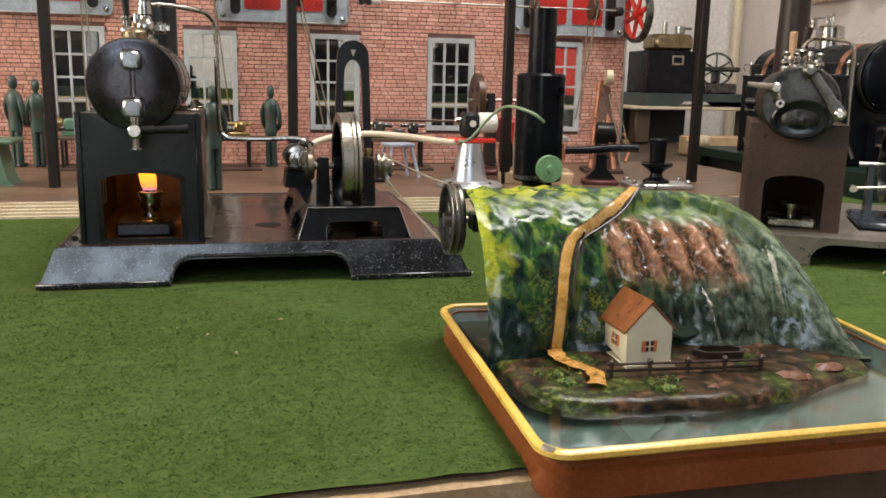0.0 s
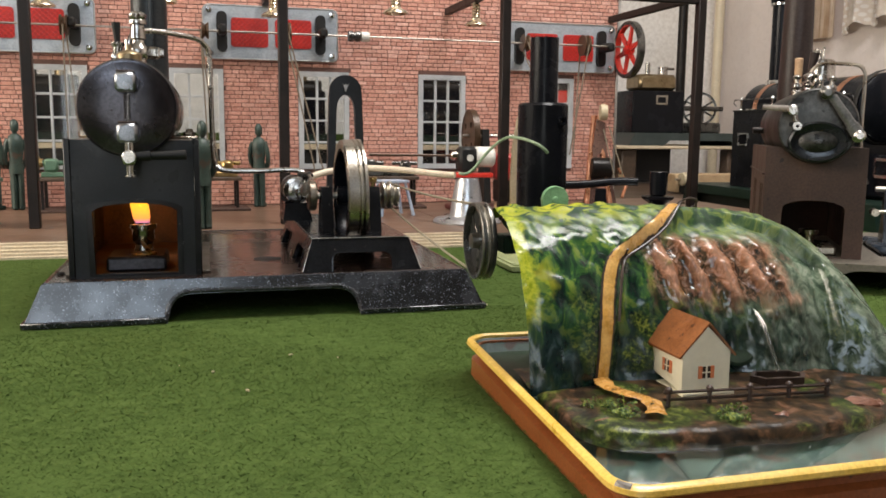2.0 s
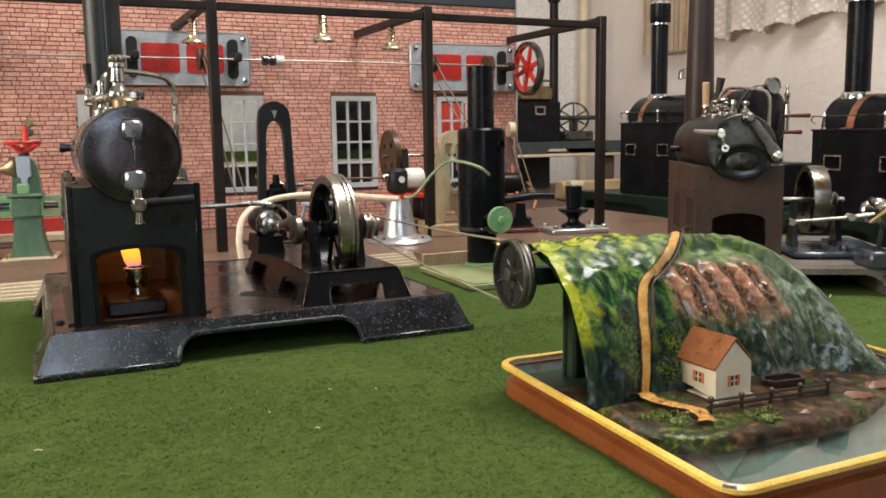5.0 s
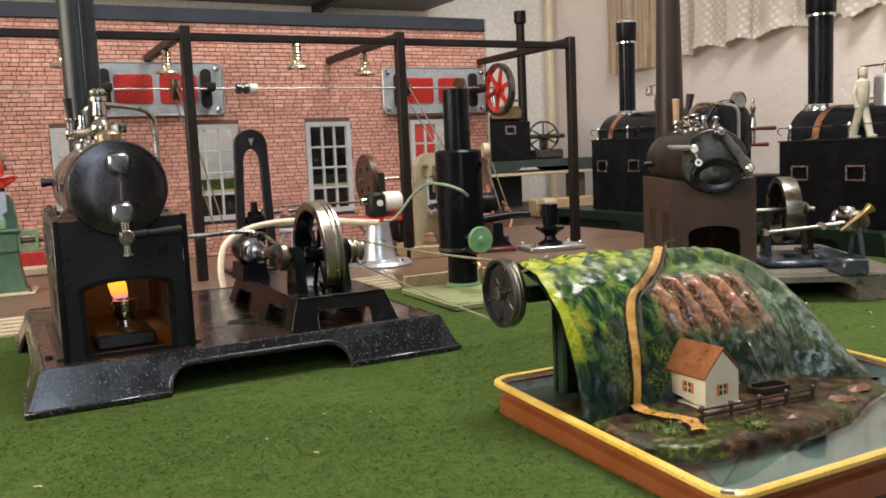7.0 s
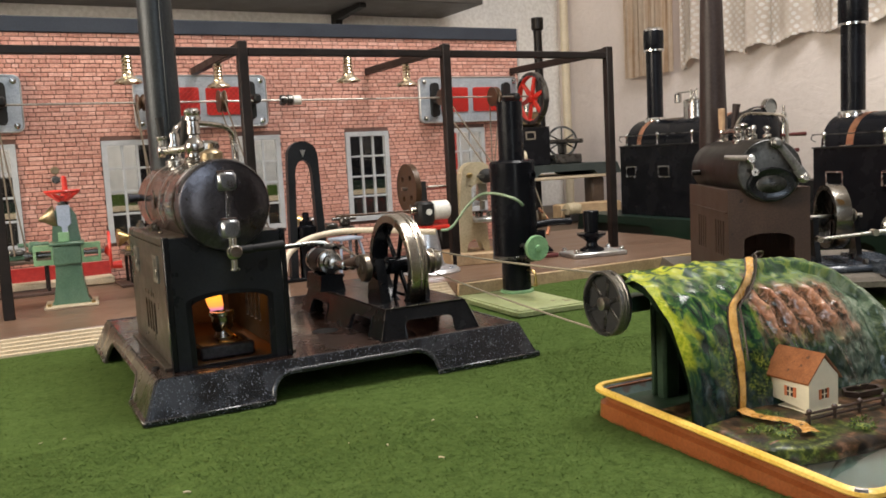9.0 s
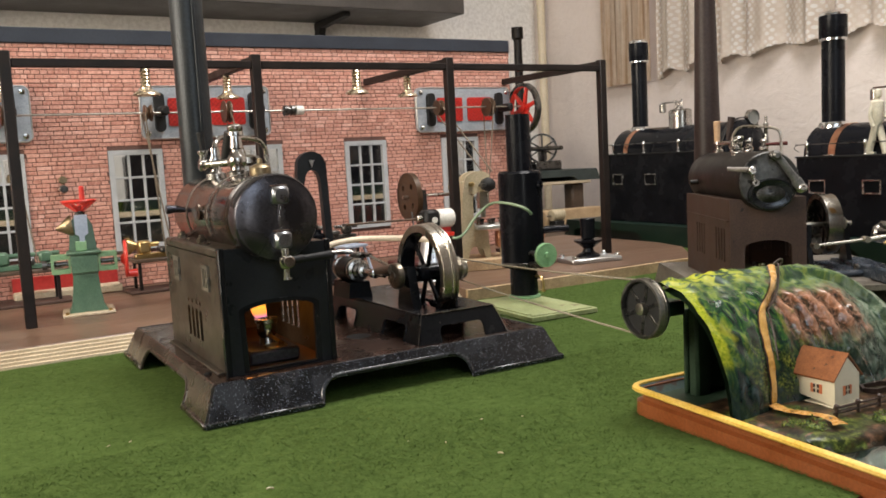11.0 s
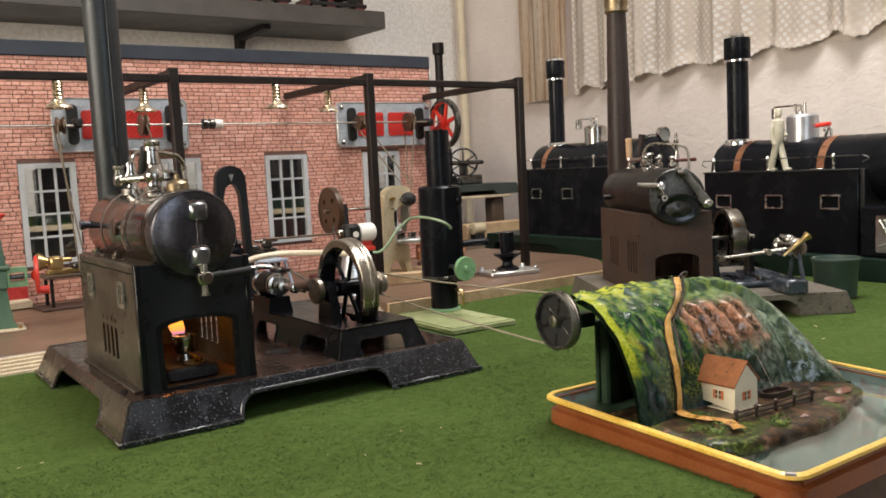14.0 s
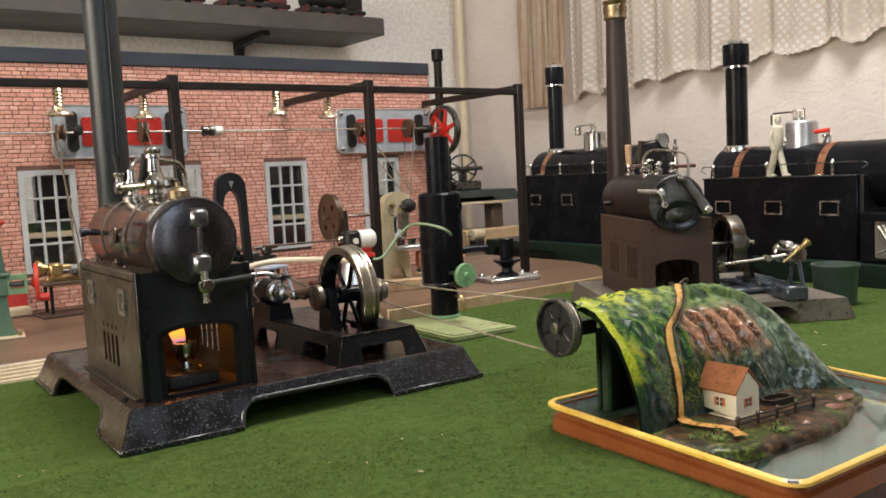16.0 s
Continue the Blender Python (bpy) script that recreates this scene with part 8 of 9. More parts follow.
def disc_machine():
    e = thing("disc_wheel_machine", "brown disc flywheel machine on red base", "machine", (0.3004, 1.2527, FLOOR_Z), frame_of=MACHINES)
    part("foot", shape(box, (-0.03, -0.035, 0), (0.085, 0.035, 0.008), 0.002), maroon, e)
    fl = part("disc_wheel", shape(prism, arc(0, 0, 0.0375, 0, 354, 59), 0.007, at(-0.0035, 0, 0.108, SIDEWAYS), [arc(0.021 * math.cos(k), 0.021 * math.sin(k), 0.0048, 0, 330, 11) for k in (0.7, 2.27, 3.84, 5.41)]), pulley_brown, e, "brown disc wheel with four holes")
    part("disc_rim", shape(lathe, [(0.034, -0.0045), (0.038, -0.0045), (0.038, 0.0045), (0.034, 0.0045)], at(0, 0, 0.108, ALONG_X), 48, False), pulley_brown, fl)
    part("axle", shape(rod, (-0.012, 0, 0.108), (0.09, 0, 0.108), 0.0028), steel, fl)
    part("upright", shape(prism, [(-0.022, 0.012), (0.022, 0.012), (0.009, 0.09), (0.006, 0.118), (-0.006, 0.118), (-0.009, 0.09)], 0.01, at(0.016, 0, 0, SIDEWAYS)), black_matt, e)
    part("gear_case", shape(box, (0.034, -0.028, 0.045), (0.08, 0.028, 0.082), 0.004), red_mesh, e, "dark red gear case")
    part("case_leg", shape(box, (0.04, -0.02, 0.012), (0.074, 0.02, 0.045), 0.003), black_matt, e)
    part("crank", shape(tube, [(-0.03, -0.02, 0.05), (-0.01, -0.03, 0.03), (-0.004, -0.012, 0.085)], 0.0014, 6), dark_steel, e)


disc_machine()


def arch_press():
    e = thing("arch_frame_press", "tall black cast arch frame with a small cylinder inside", "press", (0.1071, 1.158, FLOOR_Z), frame_of=MACHINES)
    H = 0.182
    outer = [(-0.026, 0), (-0.021, H - 0.03)] + arc(0, H - 0.022, 0.0205, 165, 15, 10, 0.02) + [(0.021, H - 0.03), (0.026, 0)]
    inner = [(0.016, 0.0), (0.0115, H - 0.043)] + arc(0, H - 0.044, 0.0112, 0, 180, 10, 0.017) + [(-0.0115, H - 0.043), (-0.016, 0.0)]
    part("arch", shape(prism, outer + inner, 0.012, at(0, 0.006, 0.0045, UPRIGHT)), front_dark, e, "black cast arch")
    part("crest", shape(prism, [(-0.0035, 0.007), (0, -0.003), (0.0035, 0.007), (0.0012, 0.0055), (0, 0.0075), (-0.0012, 0.0055)], 0.002, at(0, -0.0062, H - 0.016, UPRIGHT)), alu, e, "small silver crest")
    part("foot", shape(box, (-0.042, -0.022, 0), (0.042, 0.022, 0.0045), 0.001), black, e)
    part("cylinder", shape(lathe, [(0.0115, 0.0045), (0.0115, 0.04), (0.013, 0.042), (0.013, 0.07), (0.009, 0.073), (0.009, 0.078), (0.005, 0.079), (0.004, 0.09), (0, 0.09)], at(0, 0, 0), 24), black_plain, e)


arch_press()


# green screw press with red handwheel
def green_press():
    e = thing("green_screw_press", "green screw press with a bright red handwheel on cream plate", "press", (-0.188, 1.165, FLOOR_Z), -4, frame_of=MACHINES)
    e.matrix_basis = e.matrix_basis @ Matrix.Diagonal((0.69, 0.74, 1.01, 1))
    part("cream_plate", shape(box, (-0.043, -0.04, 0), (0.043, 0.04, 0.003), 0.001), cream_edge, e)
    part("foot", shape(prism, [(-0.032, 0), (0.032, 0), (0.027, 0.006), (0.0225, 0.026), (0.0205, 0.046), (-0.0205, 0.046), (-0.0225, 0.026), (-0.027, 0.006)], 0.044, at(0, 0.022, 0.0032, UPRIGHT)), green_paint, e)
    for sx in (-1, 1):
        part("foot_bolt", shape(lathe, [(0.0035, 0), (0.0035, 0.003), (0, 0.0035)], at(sx * 0.035, -0.03, 0.003), 8), brass, e)
    table = part("table", shape(lambda bm: (box(bm, (-0.0225, -0.026, 0.0495), (0.0225, 0.02, 0.0725), 0.002), box(bm, (-0.028, -0.028, 0.0727), (0.028, 0.02, 0.0765), 0.0012))), green_paint, e)
    for sx in (-1, 1):
        part("slide_frame", shape(prism, rounded(min(sx * 0.0228, sx * 0.054), 0.0505, max(sx * 0.0228, sx * 0.054), 0.0735, 0.0015, 2), 0.022, at(0, 0.006, 0, UPRIGHT), [rounded(min(sx * 0.026, sx * 0.0495), 0.0565, max(sx * 0.026, sx * 0.0495), 0.0675, 0.001, 2)]), green_pale, table, "pale green open slide frame")
    part("table_screw", shape(lambda bm: (rod(bm, (-0.068, -0.006, 0.062), (0.07, -0.006, 0.062), 0.003), rod(bm, (-0.068, -0.006, 0.062), (-0.06, -0.006, 0.062), 0.0055))), dark_steel, e)
    part("column", shape(prism, [(-0.023, 0.0767), (0.023, 0.0767), (0.021, 0.09), (0.019, 0.106), (0.012, 0.116), (-0.012, 0.116), (-0.019, 0.106), (-0.021, 0.09)], 0.022, at(0, 0.02, 0, UPRIGHT)), green_paint, e)
    part("work_piece", shape(box, (-0.012, -0.02, 0.0767), (0.006, -0.006, 0.088), 0.001), green_pale, e)
    part("ram", shape(prism, [(-0.0105, 0.1195), (-0.0105, 0.097), (-0.0045, 0.0945), (-0.0035, 0.084), (0.0, 0.0815), (0.0035, 0.084), (0.0045, 0.0945), (0.0105, 0.097), (0.0105, 0.1195)], 0.012, at(0, -0.0065, 0, UPRIGHT)), light_blue, e, "grey-blue painted ram")
    part("screw", shape(lathe, [(0.009, 0.1195), (0.009, 0.123), (0.006, 0.1235), (0.006, 0.13)], at(0, 0.002, 0), 16), dark_steel, e)
    hw = part("handwheel", shape(lathe, [(0.0265, 0.1335), (0.029, 0.1345), (0.03, 0.136), (0.029, 0.1372), (0.0262, 0.136), (0.0265, 0.1335)], at(0, 0.004, 0), 36, False), red_paint, e, "bright red dished handwheel")
    part("hub", shape(lathe, [(0.0065, 0.1225), (0.0085, 0.1245), (0.0085, 0.129), (0.004, 0.131), (0, 0.131)], at(0, 0.004, 0), 18), red_paint, hw)
    for k in range(5):
        a = radians(72 * k + 20)
        part("spoke", shape(rod, (0.007 * math.cos(a), 0.004 + 0.007 * math.sin(a), 0.1265), (0.0272 * math.cos(a), 0.004 + 0.0272 * math.sin(a), 0.135), 0.0036, 0.0022, 8), red_paint, hw)
    part("crank_grip", shape(rod, (0.006, -0.01, 0.131), (0.006, -0.01, 0.154), 0.005, 0.0042, bev=0.0015), red_paint, hw)
    sw = part("side_wheel", shape(lathe, [(0.019, -0.003), (0.0225, -0.0025), (0.0235, 0.0), (0.0225, 0.0025), (0.019, 0.002), (0.008, -0.003), (0.004, -0.008), (0.003, -0.009)], at(0.069, -0.006, 0.062, ALONG_X), 28), red_paint, e, "bright red side handwheel")
    part("crank_grip", shape(rod, (0.071, -0.012, 0.044), (0.087, -0.012, 0.044), 0.0042, 0.005, bev=0.001), red_paint, sw)
    part("oil_cone", shape(lathe, [(0.0125, 0.0), (0.0125, 0.004), (0.005, 0.019), (0.0015, 0.027), (0, 0.028)], at(-0.014, 0.0, 0.1075) @ Matrix.Rotation(radians(-98), 4, "Y"), 20), old_brass, e, "dull brass cone")


green_press()


def belt_lathe(where, turn, colour, label):
    e = thing("bench_lathe", label, "lathe", where, turn, frame_of=MACHINES)
    part("base_board", shape(box, (-0.055, -0.032, 0), (0.055, 0.026, 0.0035), 0.0008), brown_paint, e, "dark red-brown base board")
    part("bench", shape(lambda bm: (box(bm, (-0.045, -0.022, 0.042), (0.045, 0.022, 0.047), 0.001))), cabinet_dark, e)
    for x in (-0.04, 0.036):
        for y in (-0.018, 0.014):
            part("leg", shape(box, (x, y, 0.0036), (x + 0.004, y + 0.004, 0.042)), dark_frame, e)
    part("bed", shape(box, (-0.04, -0.008, 0.0472), (0.04, 0.008, 0.054), 0.001), colour, e)
    part("headstock", shape(lambda bm: (box(bm, (-0.036, -0.01, 0.0542), (-0.018, 0.01, 0.072), 0.003), rod(bm, (-0.042, 0, 0.066), (-0.006, 0, 0.066), 0.0035))), colour, e)
    part("tailstock", shape(lambda bm: (box(bm, (0.018, -0.008, 0.0542), (0.034, 0.008, 0.07), 0.003), rod(bm, (0.006, 0, 0.066), (0.044, 0, 0.066), 0.003))), colour, e)
    part("cone_pulley", shape(lathe, [(0.012, 0), (0.012, 0.004), (0.009, 0.0045), (0.009, 0.008), (0.006, 0.0085), (0.006, 0.012)], at(-0.05, 0, 0.066, ALONG_X), 20), brass, e)
    part("carriage", shape(box, (-0.006, -0.013, 0.0542), (0.012, 0.013, 0.061), 0.0015), dark_steel, e)


belt_lathe((-0.07, 1.31, FLOOR_Z), 5, brass, "small brass lathe on a dark model bench")
belt_lathe((0.19, 1.32, FLOOR_Z), -3, dark_steel, "small dark steel lathe on a model bench")
belt_lathe((-0.25, 1.31, FLOOR_Z), 3, green_paint, "small green lathe on a dark model bench")


def drill_press(where, colour, label, h=0.15):
    e = thing("pillar_drill", label, "drill", where, frame_of=MACHINES)
    part("foot", shape(prism, [(-0.03, 0), (0.03, 0), (0.024, 0.008), (0.016, 0.05), (-0.016, 0.05), (-0.024, 0.008)], 0.045, at(0, 0.022, 0, UPRIGHT)), colour, e)
    part("table", shape(box, (-0.035, -0.028, 0.05), (0.035, 0.024, 0.056), 0.002), colour, e)
    part("column", shape(rod, (0, 0.012, 0.056), (0, 0.012, h), 0.007), colour, e)
    part("head", shape(box, (-0.012, -0.026, h - 0.035), (0.012, 0.022, h - 0.008), 0.004), colour, e)
    part("spindle", shape(rod, (0, -0.016, h - 0.06), (0, -0.016, h - 0.03), 0.0035, 0.006), steel, e)
    part("pulley", shape(lathe, [(0.013, 0), (0.013, 0.003), (0.009, 0.004), (0.009, 0.008), (0.0125, 0.009), (0.0125, 0.012)], at(-0.02, 0.0, h - 0.012, ALONG_X), 22), nickel, e)


drill_press((-0.335, 1.13, FLOOR_Z), green_paint, "green painted pillar drill on the workshop floor")


# cream eccentric press behind the vertical boiler
def cream_press():
    e = thing("eccentric_press", "cream painted eccentric press with a steel table", "press", (0.352, 1.145, FLOOR_Z), -14, frame_of=MACHINES)
    e.matrix_basis = e.matrix_basis @ Matrix.Diagonal((1.35, 1.15, 1.0, 1))
    part("wooden_foot", shape(box, (-0.032, -0.034, 0), (0.042, 0.034, 0.016), 0.001), pale_wood, e)
    prof = [(-0.017, 0.0165), (-0.011, 0.0165)] + arc(-0.0015, 0.022, 0.0085, 180, 0, 8, 0.012) + [(0.009, 0.0165), (0.0145, 0.0165), (0.0125, 0.045), (0.0125, 0.056), (0.0, 0.058), (-0.003, 0.064), (-0.0035, 0.1)] + arc(0.006, 0.104, 0.0095, 180, 80, 6) + [(0.013, 0.117), (0.0165, 0.122), (0.0165, 0.136)] + arc(0.004, 0.128, 0.0165, 40, 160, 8) + [(-0.0145, 0.11), (-0.0165, 0.085), (-0.0175, 0.05)]
    for y in (-0.01, 0.013):
        part("side_frame", shape(prism, prof, 0.006, at(0, y, 0, UPRIGHT)), cream_paint, e)
    for x, z0, z1 in ((-0.0155, 0.05, 0.07), (-0.013, 0.1, 0.13)):
        part("cross_web", shape(box, (x, -0.0098, z0), (x + 0.0072, 0.0068, z1), 0.001), cream_paint, e)
    part("steel_table", shape(box, (-0.003, -0.026, 0.0585), (0.036, 0.022, 0.0645), 0.001), alu, e)
    part("table_leg", shape(rod, (0.028, -0.014, 0.0162), (0.028, -0.014, 0.0583), 0.0026), cream_paint, e)
    for k in range(5):
        part("die_pin", shape(lathe, [(0.0022, 0), (0.0022, 0.006), (0.0032, 0.0065), (0.0032, 0.0085), (0, 0.009)], at(0.002 + 0.0065 * k, -0.012 + 0.008 * (k % 2), 0.0646), 10), dark_steel if k % 2 else nickel, e)
    part("ram", shape(lambda bm: (box(bm, (0.006, -0.0085, 0.088), (0.016, 0.006, 0.114), 0.001), rod(bm, (0.011, -0.0015, 0.075), (0.011, -0.0015, 0.09), 0.003))), steel, e)
    part("eccentric_boss", shape(lathe, [(0.0, -0.03), (0.005, -0.029), (0.0095, -0.026), (0.0105, -0.02), (0.0095, -0.014), (0.004, -0.012)], at(0.013, 0, 0.124, ALONG_Y) @ Matrix.Diagonal((0.8, 1, 1, 1)), 24), rubber, e, "black eccentric boss")
    part("belt_wheel", shape(lathe, [(0.006, 0.019), (0.015, 0.0195), (0.016, 0.021), (0.014, 0.023), (0.016, 0.025), (0.015, 0.0265), (0.006, 0.027)], at(0.006, 0, 0.128, ALONG_Y), 28), old_brass, e, "dull brass belt wheel")
    part("axle", shape(rod, (0.006, -0.032, 0.124), (0.006, 0.028, 0.124), 0.0028), dark_steel, e)
    part("oil_cap", shape(lathe, [(0.003, 0), (0.0035, 0.002), (0.0024, 0.004), (0, 0.0045)], at(-0.0045, -0.016, 0.126) @ Matrix.Rotation(radians(90), 4, "X"), 10), brass, e)


cream_press()


def anvil_group():
    p = thing("anvil_plate", "polished steel base plate with small corner bolts", "base plate", (0.507, 1.07, FLOOR_Z), -8, frame_of=MACHINES)
    part("plate", shape(box, (-0.042, -0.026, 0), (0.042, 0.026, 0.007), 0.0015), alu, p)
    for sx in (-1, 1):
        for sy in (-1, 1):
            part("bolt", shape(lathe, [(0.004, 0), (0.004, 0.004), (0.0025, 0.0055), (0, 0.006)], at(sx * 0.036, sy * 0.02, 0.007), 8), chrome, p)
    a = thing("anvil", "small black cast anvil standing on the steel plate", "anvil", (0.507, 1.072, FLOOR_Z + 0.0072), -8, frame_of=MACHINES)
    part("body", shape(lambda bm: (lathe(bm, [(0.0, 0), (0.018, 0), (0.017, 0.003), (0.009, 0.007), (0.0075, 0.012), (0.012, 0.017), (0.0205, 0.0225), (0.0215, 0.0255), (0.0, 0.0265)], at(0, 0, 0), 24))), black_plain, a)
    part("punch", shape(rod, (0, 0, 0.027), (0, 0, 0.058), 0.0105, 0.0115, bev=0.001), black_plain, a)
    t = thing("trip_hammer", "black trip hammer on a dark red base", "hammer", (0.444, 1.115, FLOOR_Z), -14, frame_of=MACHINES)
    part("base", shape(box, (-0.024, -0.018, 0), (0.024, 0.018, 0.006), 0.0015), maroon, t)
    part("stand", shape(prism, [(-0.02, 0.008), (0.02, 0.008), (0.008, 0.022), (0.007, 0.04), (-0.007, 0.04), (-0.008, 0.022)], 0.016, at(0, 0.008, 0, UPRIGHT)), black_plain, t)
    part("arm", shape(tube, [(-0.06, -0.005, 0.045), (-0.02, 0, 0.046), (0.02, 0, 0.05), (0.05, -0.002, 0.05)], 0.0055, 10), black_plain, t)
    part("head", shape(box, (-0.066, -0.012, 0.03), (-0.05, 0.004, 0.054), 0.002), copper, t)
    m = thing("electric_motor", "cream ribbed electric motor beside a pale board", "motor", (0.95, 1.79, 0.0005), 8)
    m.matrix_basis = m.matrix_basis @ Matrix.Scale(0.8, 4)
    part("case", shape(lathe, [(0.008, -0.026), (0.017, -0.024)] + [(0.0195 if k % 2 else 0.018, -0.02 + 0.004 * k) for k in range(11)] + [(0.017, 0.024), (0.008, 0.026)], at(0, 0, 0.0385, ALONG_X), 24), cream_paint, m)
    part("foot", shape(box, (-0.02, -0.014, 0), (0.02, 0.014, 0.0215), 0.002), black_matt, m)
    part("spindle", shape(rod, (-0.044, 0, 0.0385), (-0.026, 0, 0.0385), 0.003), steel, m)
    d = thing("pedal_grinder", "old dark pedal grinder with copper-brown arms", "grinder", (0.508, 1.27, FLOOR_Z), -12, frame_of=MACHINES)
    part("foot", shape(box, (-0.03, -0.03, 0), (0.03, 0.03, 0.006), 0.001), brown_paint, d)
    for k, (x, l) in enumerate(((-0.02, 0.013), (0.016, -0.016))):
        part("leg", shape(tube, [(x, -0.02, 0.006), (x + l * 0.5, 0, 0.07), (x + l, 0.012, 0.14)], 0.0042, 8), copper, d, "dull copper casting")
    part("drum", shape(rod, (-0.012, 0.0, 0.06), (0.02, 0.0, 0.06), 0.017, bev=0.002), dark_boiler, d)
    part("stone_wheel", shape(lathe, [(0.004, -0.005), (0.0115, -0.005), (0.0125, 0.0), (0.0115, 0.005), (0.004, 0.005)], at(0.004, -0.004, 0.145, ALONG_X), 24), cream_paint, d, "pale round grinding stone")
    part("grinder_cord", shape(lambda bm: (tube(bm, [(0.012, -0.01, 0.125), (0.034, -0.02, 0.05)], 0.001, 6, 1), tube(bm, [(0.004, -0.01, 0.12), (0.022, -0.02, 0.045)], 0.001, 6, 1))), belt_green, d)
    part("cord_pulley", shape(lathe, [(0.003, -0.004), (0.0085, -0.004), (0.0065, 0.0), (0.0085, 0.004), (0.003, 0.004)], at(0.029, -0.02, 0.046, ALONG_X), 18), old_brass, d)
    part("frame_casting", shape(prism, [(-0.02, 0.006), (0.03, 0.006), (0.022, 0.04), (0.012, 0.09), (0.008, 0.13), (-0.004, 0.135), (-0.01, 0.09)], 0.012, at(0, 0.012, 0, UPRIGHT), [[(-0.002, 0.03), (0.014, 0.03), (0.006, 0.085), (-0.002, 0.08)]]), rust_cast, d, "rusty pinkish cast frame")
    part("crank_arm", shape(tube, [(0.03, -0.004, 0.06), (0.036, -0.03, 0.04), (0.028, -0.045, 0.02)], 0.0024, 8), copper, d)


anvil_group()
stl = thing("blue_stool", "light grey-blue four-legged model stool", "stool", (0.175, 1.2, FLOOR_Z), 15, frame_of=MACHINES)
part("seat", shape(box, (-0.02, -0.016, 0.044), (0.02, 0.016, 0.048), 0.001), light_blue, stl)
for sx in (-1, 1):
    for sy in (-1, 1):
        part("leg", shape(rod, (sx * 0.024, sy * 0.02, 0), (sx * 0.015, sy * 0.012, 0.044), 0.0024, 0.002), light_blue, stl)


# two wall spools beside the press
hook = thing("wall_spools", "two small dark and cream spools on the brick wall", "spool", (-0.1917, WALL_Y - 0.0008, 0.177), frame_of=WORKSHOP)
for dz in (0.0065, -0.0065):
    part("spool", shape(lathe, [(0.0055, 0.0), (0.0055, 0.0015), (0.003, 0.003), (0.003, 0.008), (0.0052, 0.0095), (0.0052, 0.011), (0, 0.0112)], at(0, 0, dz) @ Matrix.Rotation(radians(90), 4, "X"), 14), dark_steel if dz < 0 else old_brass, hook)

# tin workers
def tin_worker(bm, s=0.118):
    for sx in (-1, 1):
        tube(bm, [(0.055 * s * sx, 0, 0.02 * s), (0.055 * s * sx, 0, 0.2 * s), (0.06 * s * sx, 0, 0.46 * s)], 0.06 * s, 10)
        box(bm, (sx * 0.055 * s - 0.045 * s, -0.12 * s, 0), (sx * 0.055 * s + 0.045 * s, 0.06 * s, 0.045 * s), 0.012 * s)
        tube(bm, [(0.12 * s * sx, 0, 0.77 * s), (0.175 * s * sx, 0.01 * s, 0.66 * s), (0.165 * s * sx, -0.04 * s, 0.53 * s), (0.1 * s * sx, -0.11 * s, 0.48 * s)], 0.045 * s, 10)
    lathe(bm, [(0.12 * s, 0.4 * s), (0.125 * s, 0.46 * s), (0.11 * s, 0.55 * s), (0.135 * s, 0.68 * s), (0.14 * s, 0.76 * s), (0.1 * s, 0.82 * s), (0.045 * s, 0.84 * s), (0.04 * s, 0.86 * s)], at(0, 0, 0) @ Matrix.Diagonal((1, 0.7, 1, 1)), 20)
    lathe(bm, [(0.035 * s, 0.85 * s), (0.068 * s, 0.88 * s), (0.072 * s, 0.93 * s), (0.066 * s, 0.965 * s), (0.03 * s, 0.995 * s), (0, 1.0 * s)], at(0, 0, 0), 16)


WORKERS = ((0.0012, 1.3447, 160, 0.1225), (-0.3275, 1.335, 200, 0.125), (-0.357, 1.335, 150, 0.13), (-0.0677, 1.0642, 200, 0.124))


def slim(bm):
    bmesh.ops.scale(bm, vec=(0.62, 0.72, 1.0), verts=bm.verts[:])
    return bm


for x, y, turn, tall in WORKERS:
    solid("tin_worker", slim(shape(tin_worker, tall)), coat_green, "dark green painted tin worker on the workshop floor", "tin figure", "tin workers", where=(x, y, FLOOR_Z + 0.0002), turn=turn, frame_of=MACHINES)

# ---- bricks of the backdrop, last ----
def brick_layout():
    h, w, gap = 0.0061, 0.0168, 0.001
    rnd = random.Random(5)
    out = []
    z, row = FLOOR_Z + 0.0008, 0
    while z + h < 0.376:
        x = WALL_L - (0.5 if row % 2 else 0.0) * w - rnd.uniform(0, 0.003)
        while x < WALL_R:
            bw = w * (rnd.uniform(0.5, 0.7) if rnd.random() < 0.28 else rnd.uniform(0.9, 1.22))
            x0, x1 = max(x + gap / 2, WALL_L), min(x + bw - gap / 2, WALL_R - 0.0002)
            spans = [(x0, x1)]
            if z + h > WIN_Z0 and z < WIN_Z1:
                for c in WIN_X:
                    a, b = c - WIN_W - 0.0002, c + WIN_W + 0.0002
                    nxt = []
                    for s0, s1 in spans:
                        if s1 <= a or s0 >= b:
                            nxt.append((s0, s1))
                        else:
                            nxt += [(s0, a)] if a - s0 > 0.002 else []
                            nxt += [(b, s1)] if s1 - b > 0.002 else []
                    spans = nxt
            out += [(s0, s1, z + gap / 2 + rnd.uniform(-0.0002, 0.0002), z + h - gap / 2) for s0, s1 in spans if s1 - s0 > 0.002]
            x += bw
        z += h
        row += 1
    return out


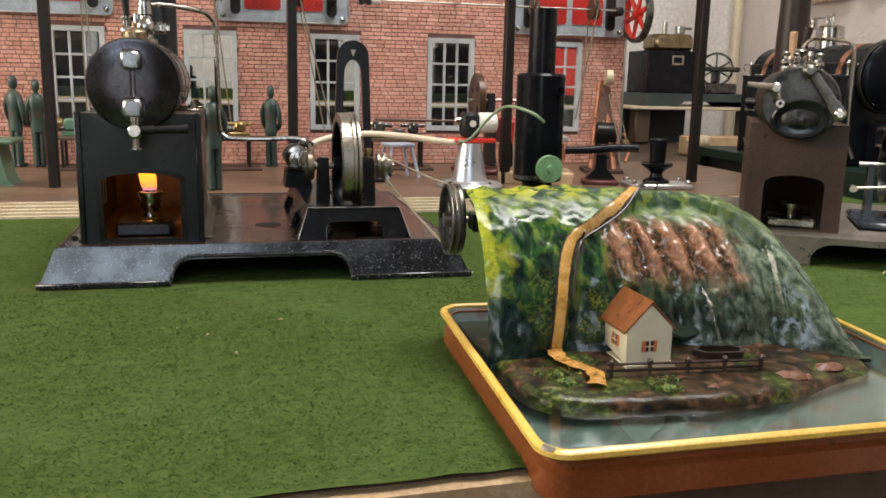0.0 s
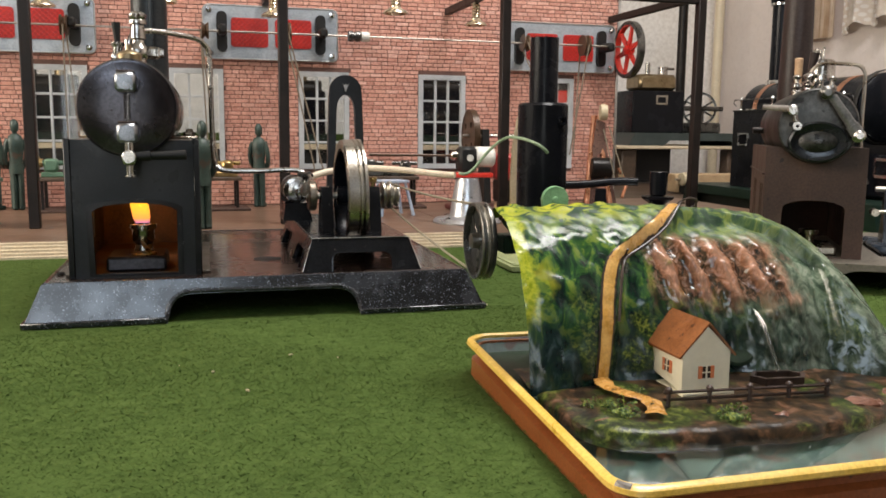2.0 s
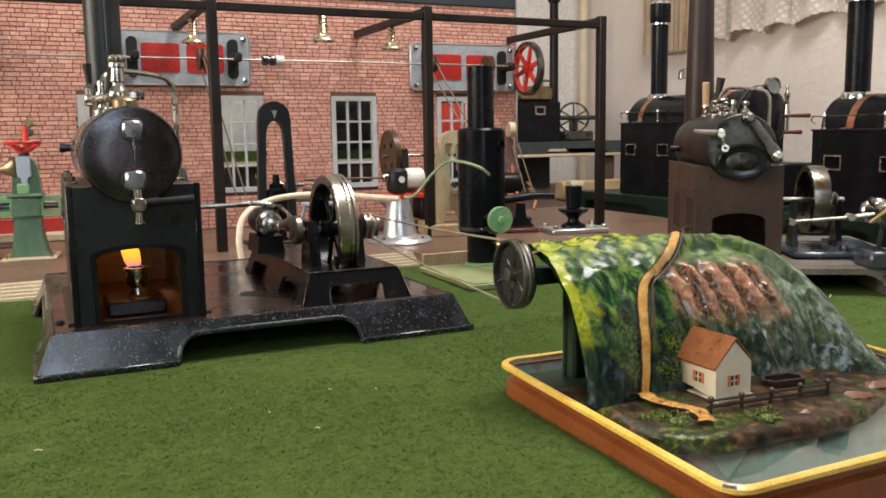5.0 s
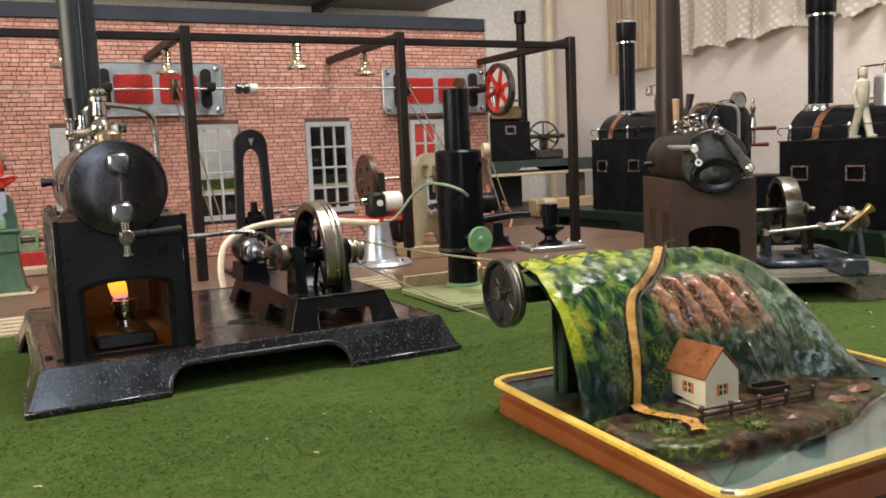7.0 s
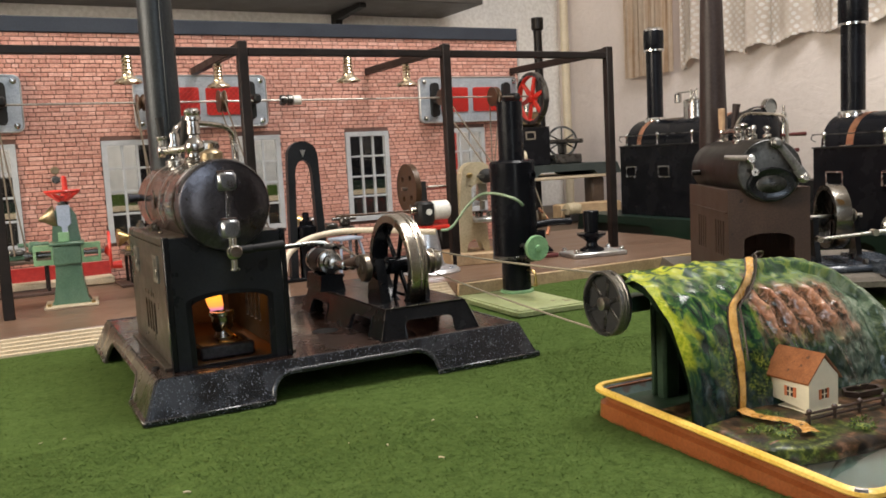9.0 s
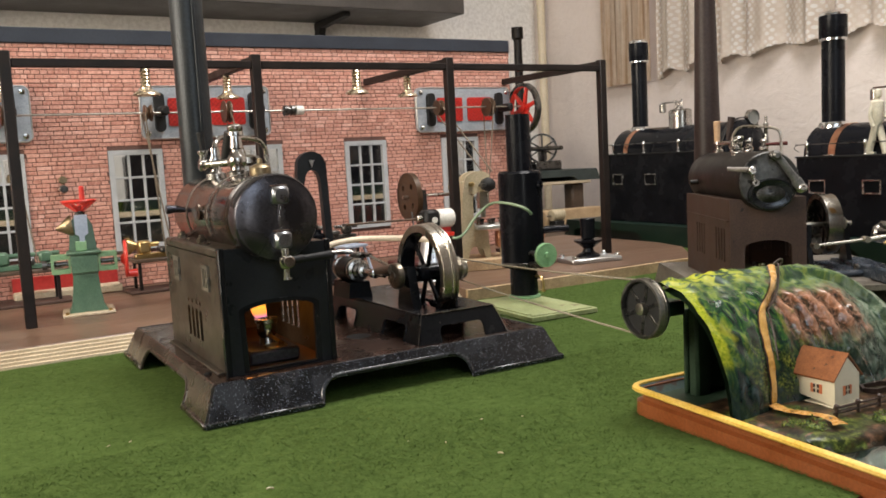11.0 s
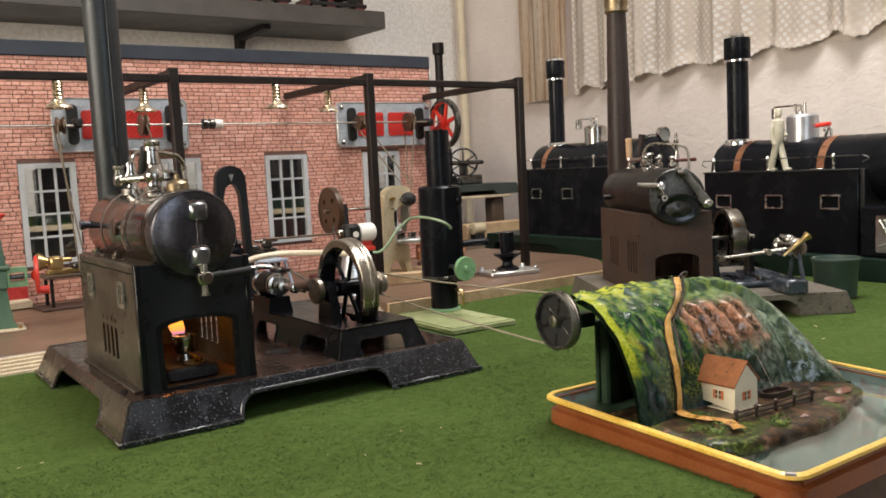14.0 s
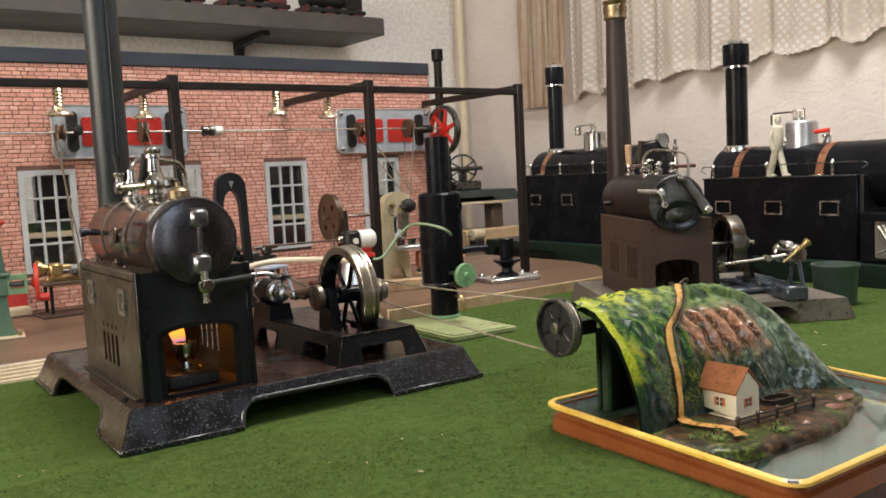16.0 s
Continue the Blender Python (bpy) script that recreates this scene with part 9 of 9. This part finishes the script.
def brick_verts(s0, s1, z0, z1, y=WALL_Y, proud=0.0007, c=0.0004):
    v = [(s0, y, z0), (s1, y, z0), (s1, y, z1), (s0, y, z1), (s0 + c, y - proud, z0 + c), (s1 - c, y - proud, z0 + c), (s1 - c, y - proud, z1 - c), (s0 + c, y - proud, z1 - c)]
    f = [(4, 5, 6, 7), (0, 1, 5, 4), (1, 2, 6, 5), (2, 3, 7, 6), (3, 0, 4, 7)]
    return v, f


singles, verts, faces = 0, [], []
unit = {}
for s0, s1, z0, z1 in brick_layout():
    if singles < 300 and 0.14 < s0 < 0.44 and z1 > 0.1:
        key = (round((s1 - s0) * 2000), round((z1 - z0) * 5000))
        if key not in unit:
            me = bpy.data.meshes.new("brick")
            v, f = brick_verts(0, key[0] / 2000, 0, key[1] / 5000, 0)
            me.from_pydata(v, [], f)
            me.materials.append(brick_mat)
            unit[key] = me
        b = new("brick", unit[key])
        b.parent = backdrop
        b.location = (s0, WALL_Y, z0)
        singles += 1
    else:
        v, f = brick_verts(s0, s1, z0, z1)
        k = len(verts)
        verts += v
        faces += [tuple(i + k for i in q) for q in f]
me = bpy.data.meshes.new("brickwork")
me.from_pydata(verts, [], faces)
me.materials.append(brick_mat)
rest = new("brickwork", me)
rest.parent = backdrop
rest["kind"] = "stuff"
rest["label"] = "small printed red bricks with dark joints"


# ---- short pile of the felt carpet, densest where the camera passes near ----
def carpet_pile(count, x0, x1, y0, y1, size, seed):
    r = np.random.default_rng(seed)
    c = np.stack((r.uniform(x0, x1, count), r.uniform(y0, y1, count), np.full(count, -0.0004)), 1)
    c[:, 1] += 0.082 * c[:, 0]
    c[(c[:, 0] > 0.103) & (c[:, 0] < 0.331) & (c[:, 1] < 0.502), 2] = -0.012
    a = r.uniform(0, 2 * np.pi, count)
    side = np.stack((np.cos(a), np.sin(a), np.zeros(count)), 1) * (size * 0.16 * r.uniform(0.7, 1.4, count))[:, None]
    lean = r.uniform(0, 2 * np.pi, count)
    tilt = r.uniform(0.9, 1.45, count)
    tip = np.stack((np.cos(lean) * np.sin(tilt), np.sin(lean) * np.sin(tilt), np.cos(tilt)), 1) * (size * r.uniform(0.6, 1.25, count))[:, None]
    v = np.empty((count * 3, 3))
    v[0::3], v[1::3], v[2::3] = c - side, c + side, c + tip
    return v


sets = [carpet_pile(130000, -0.36, 0.3, 0.314, 0.66, 0.0019, 3), carpet_pile(80000, -0.3, 0.95, 0.5, 1.0, 0.0022, 4)]
pv = np.concatenate(sets)
me = bpy.data.meshes.new("carpet_pile")
me.from_pydata(pv.tolist(), [], np.arange(len(pv)).reshape(-1, 3).tolist())
me.materials.append(carpet_mat)
pile = new("carpet_pile", me)
tagged(pile, "short green fibres of the felt carpet", "carpet pile", kind="stuff")


# ---- bits of pale lint on the carpet ----
def lint(bm, count):
    rnd = random.Random(12)
    for _ in range(count):
        x, y = rnd.uniform(-0.4, 0.6), rnd.uniform(0.05, 0.5)
        c = Vector((x, front_y(x) + y, 0.0012))
        a, r = rnd.uniform(0, 2 * math.pi), rnd.uniform(0.0005, 0.0016)
        d = Vector((math.cos(a), math.sin(a), 0.15)) * r * rnd.uniform(0.8, 2.2)
        tube(bm, [c - d, c + Vector((0, 0, r * 0.3)), c + d], r * 0.42, 5, 2)


solid("carpet_lint", shape(lint, 26), cream_paint, "pale crumbs and lint scattered on the green carpet", "lint", kind="stuff")
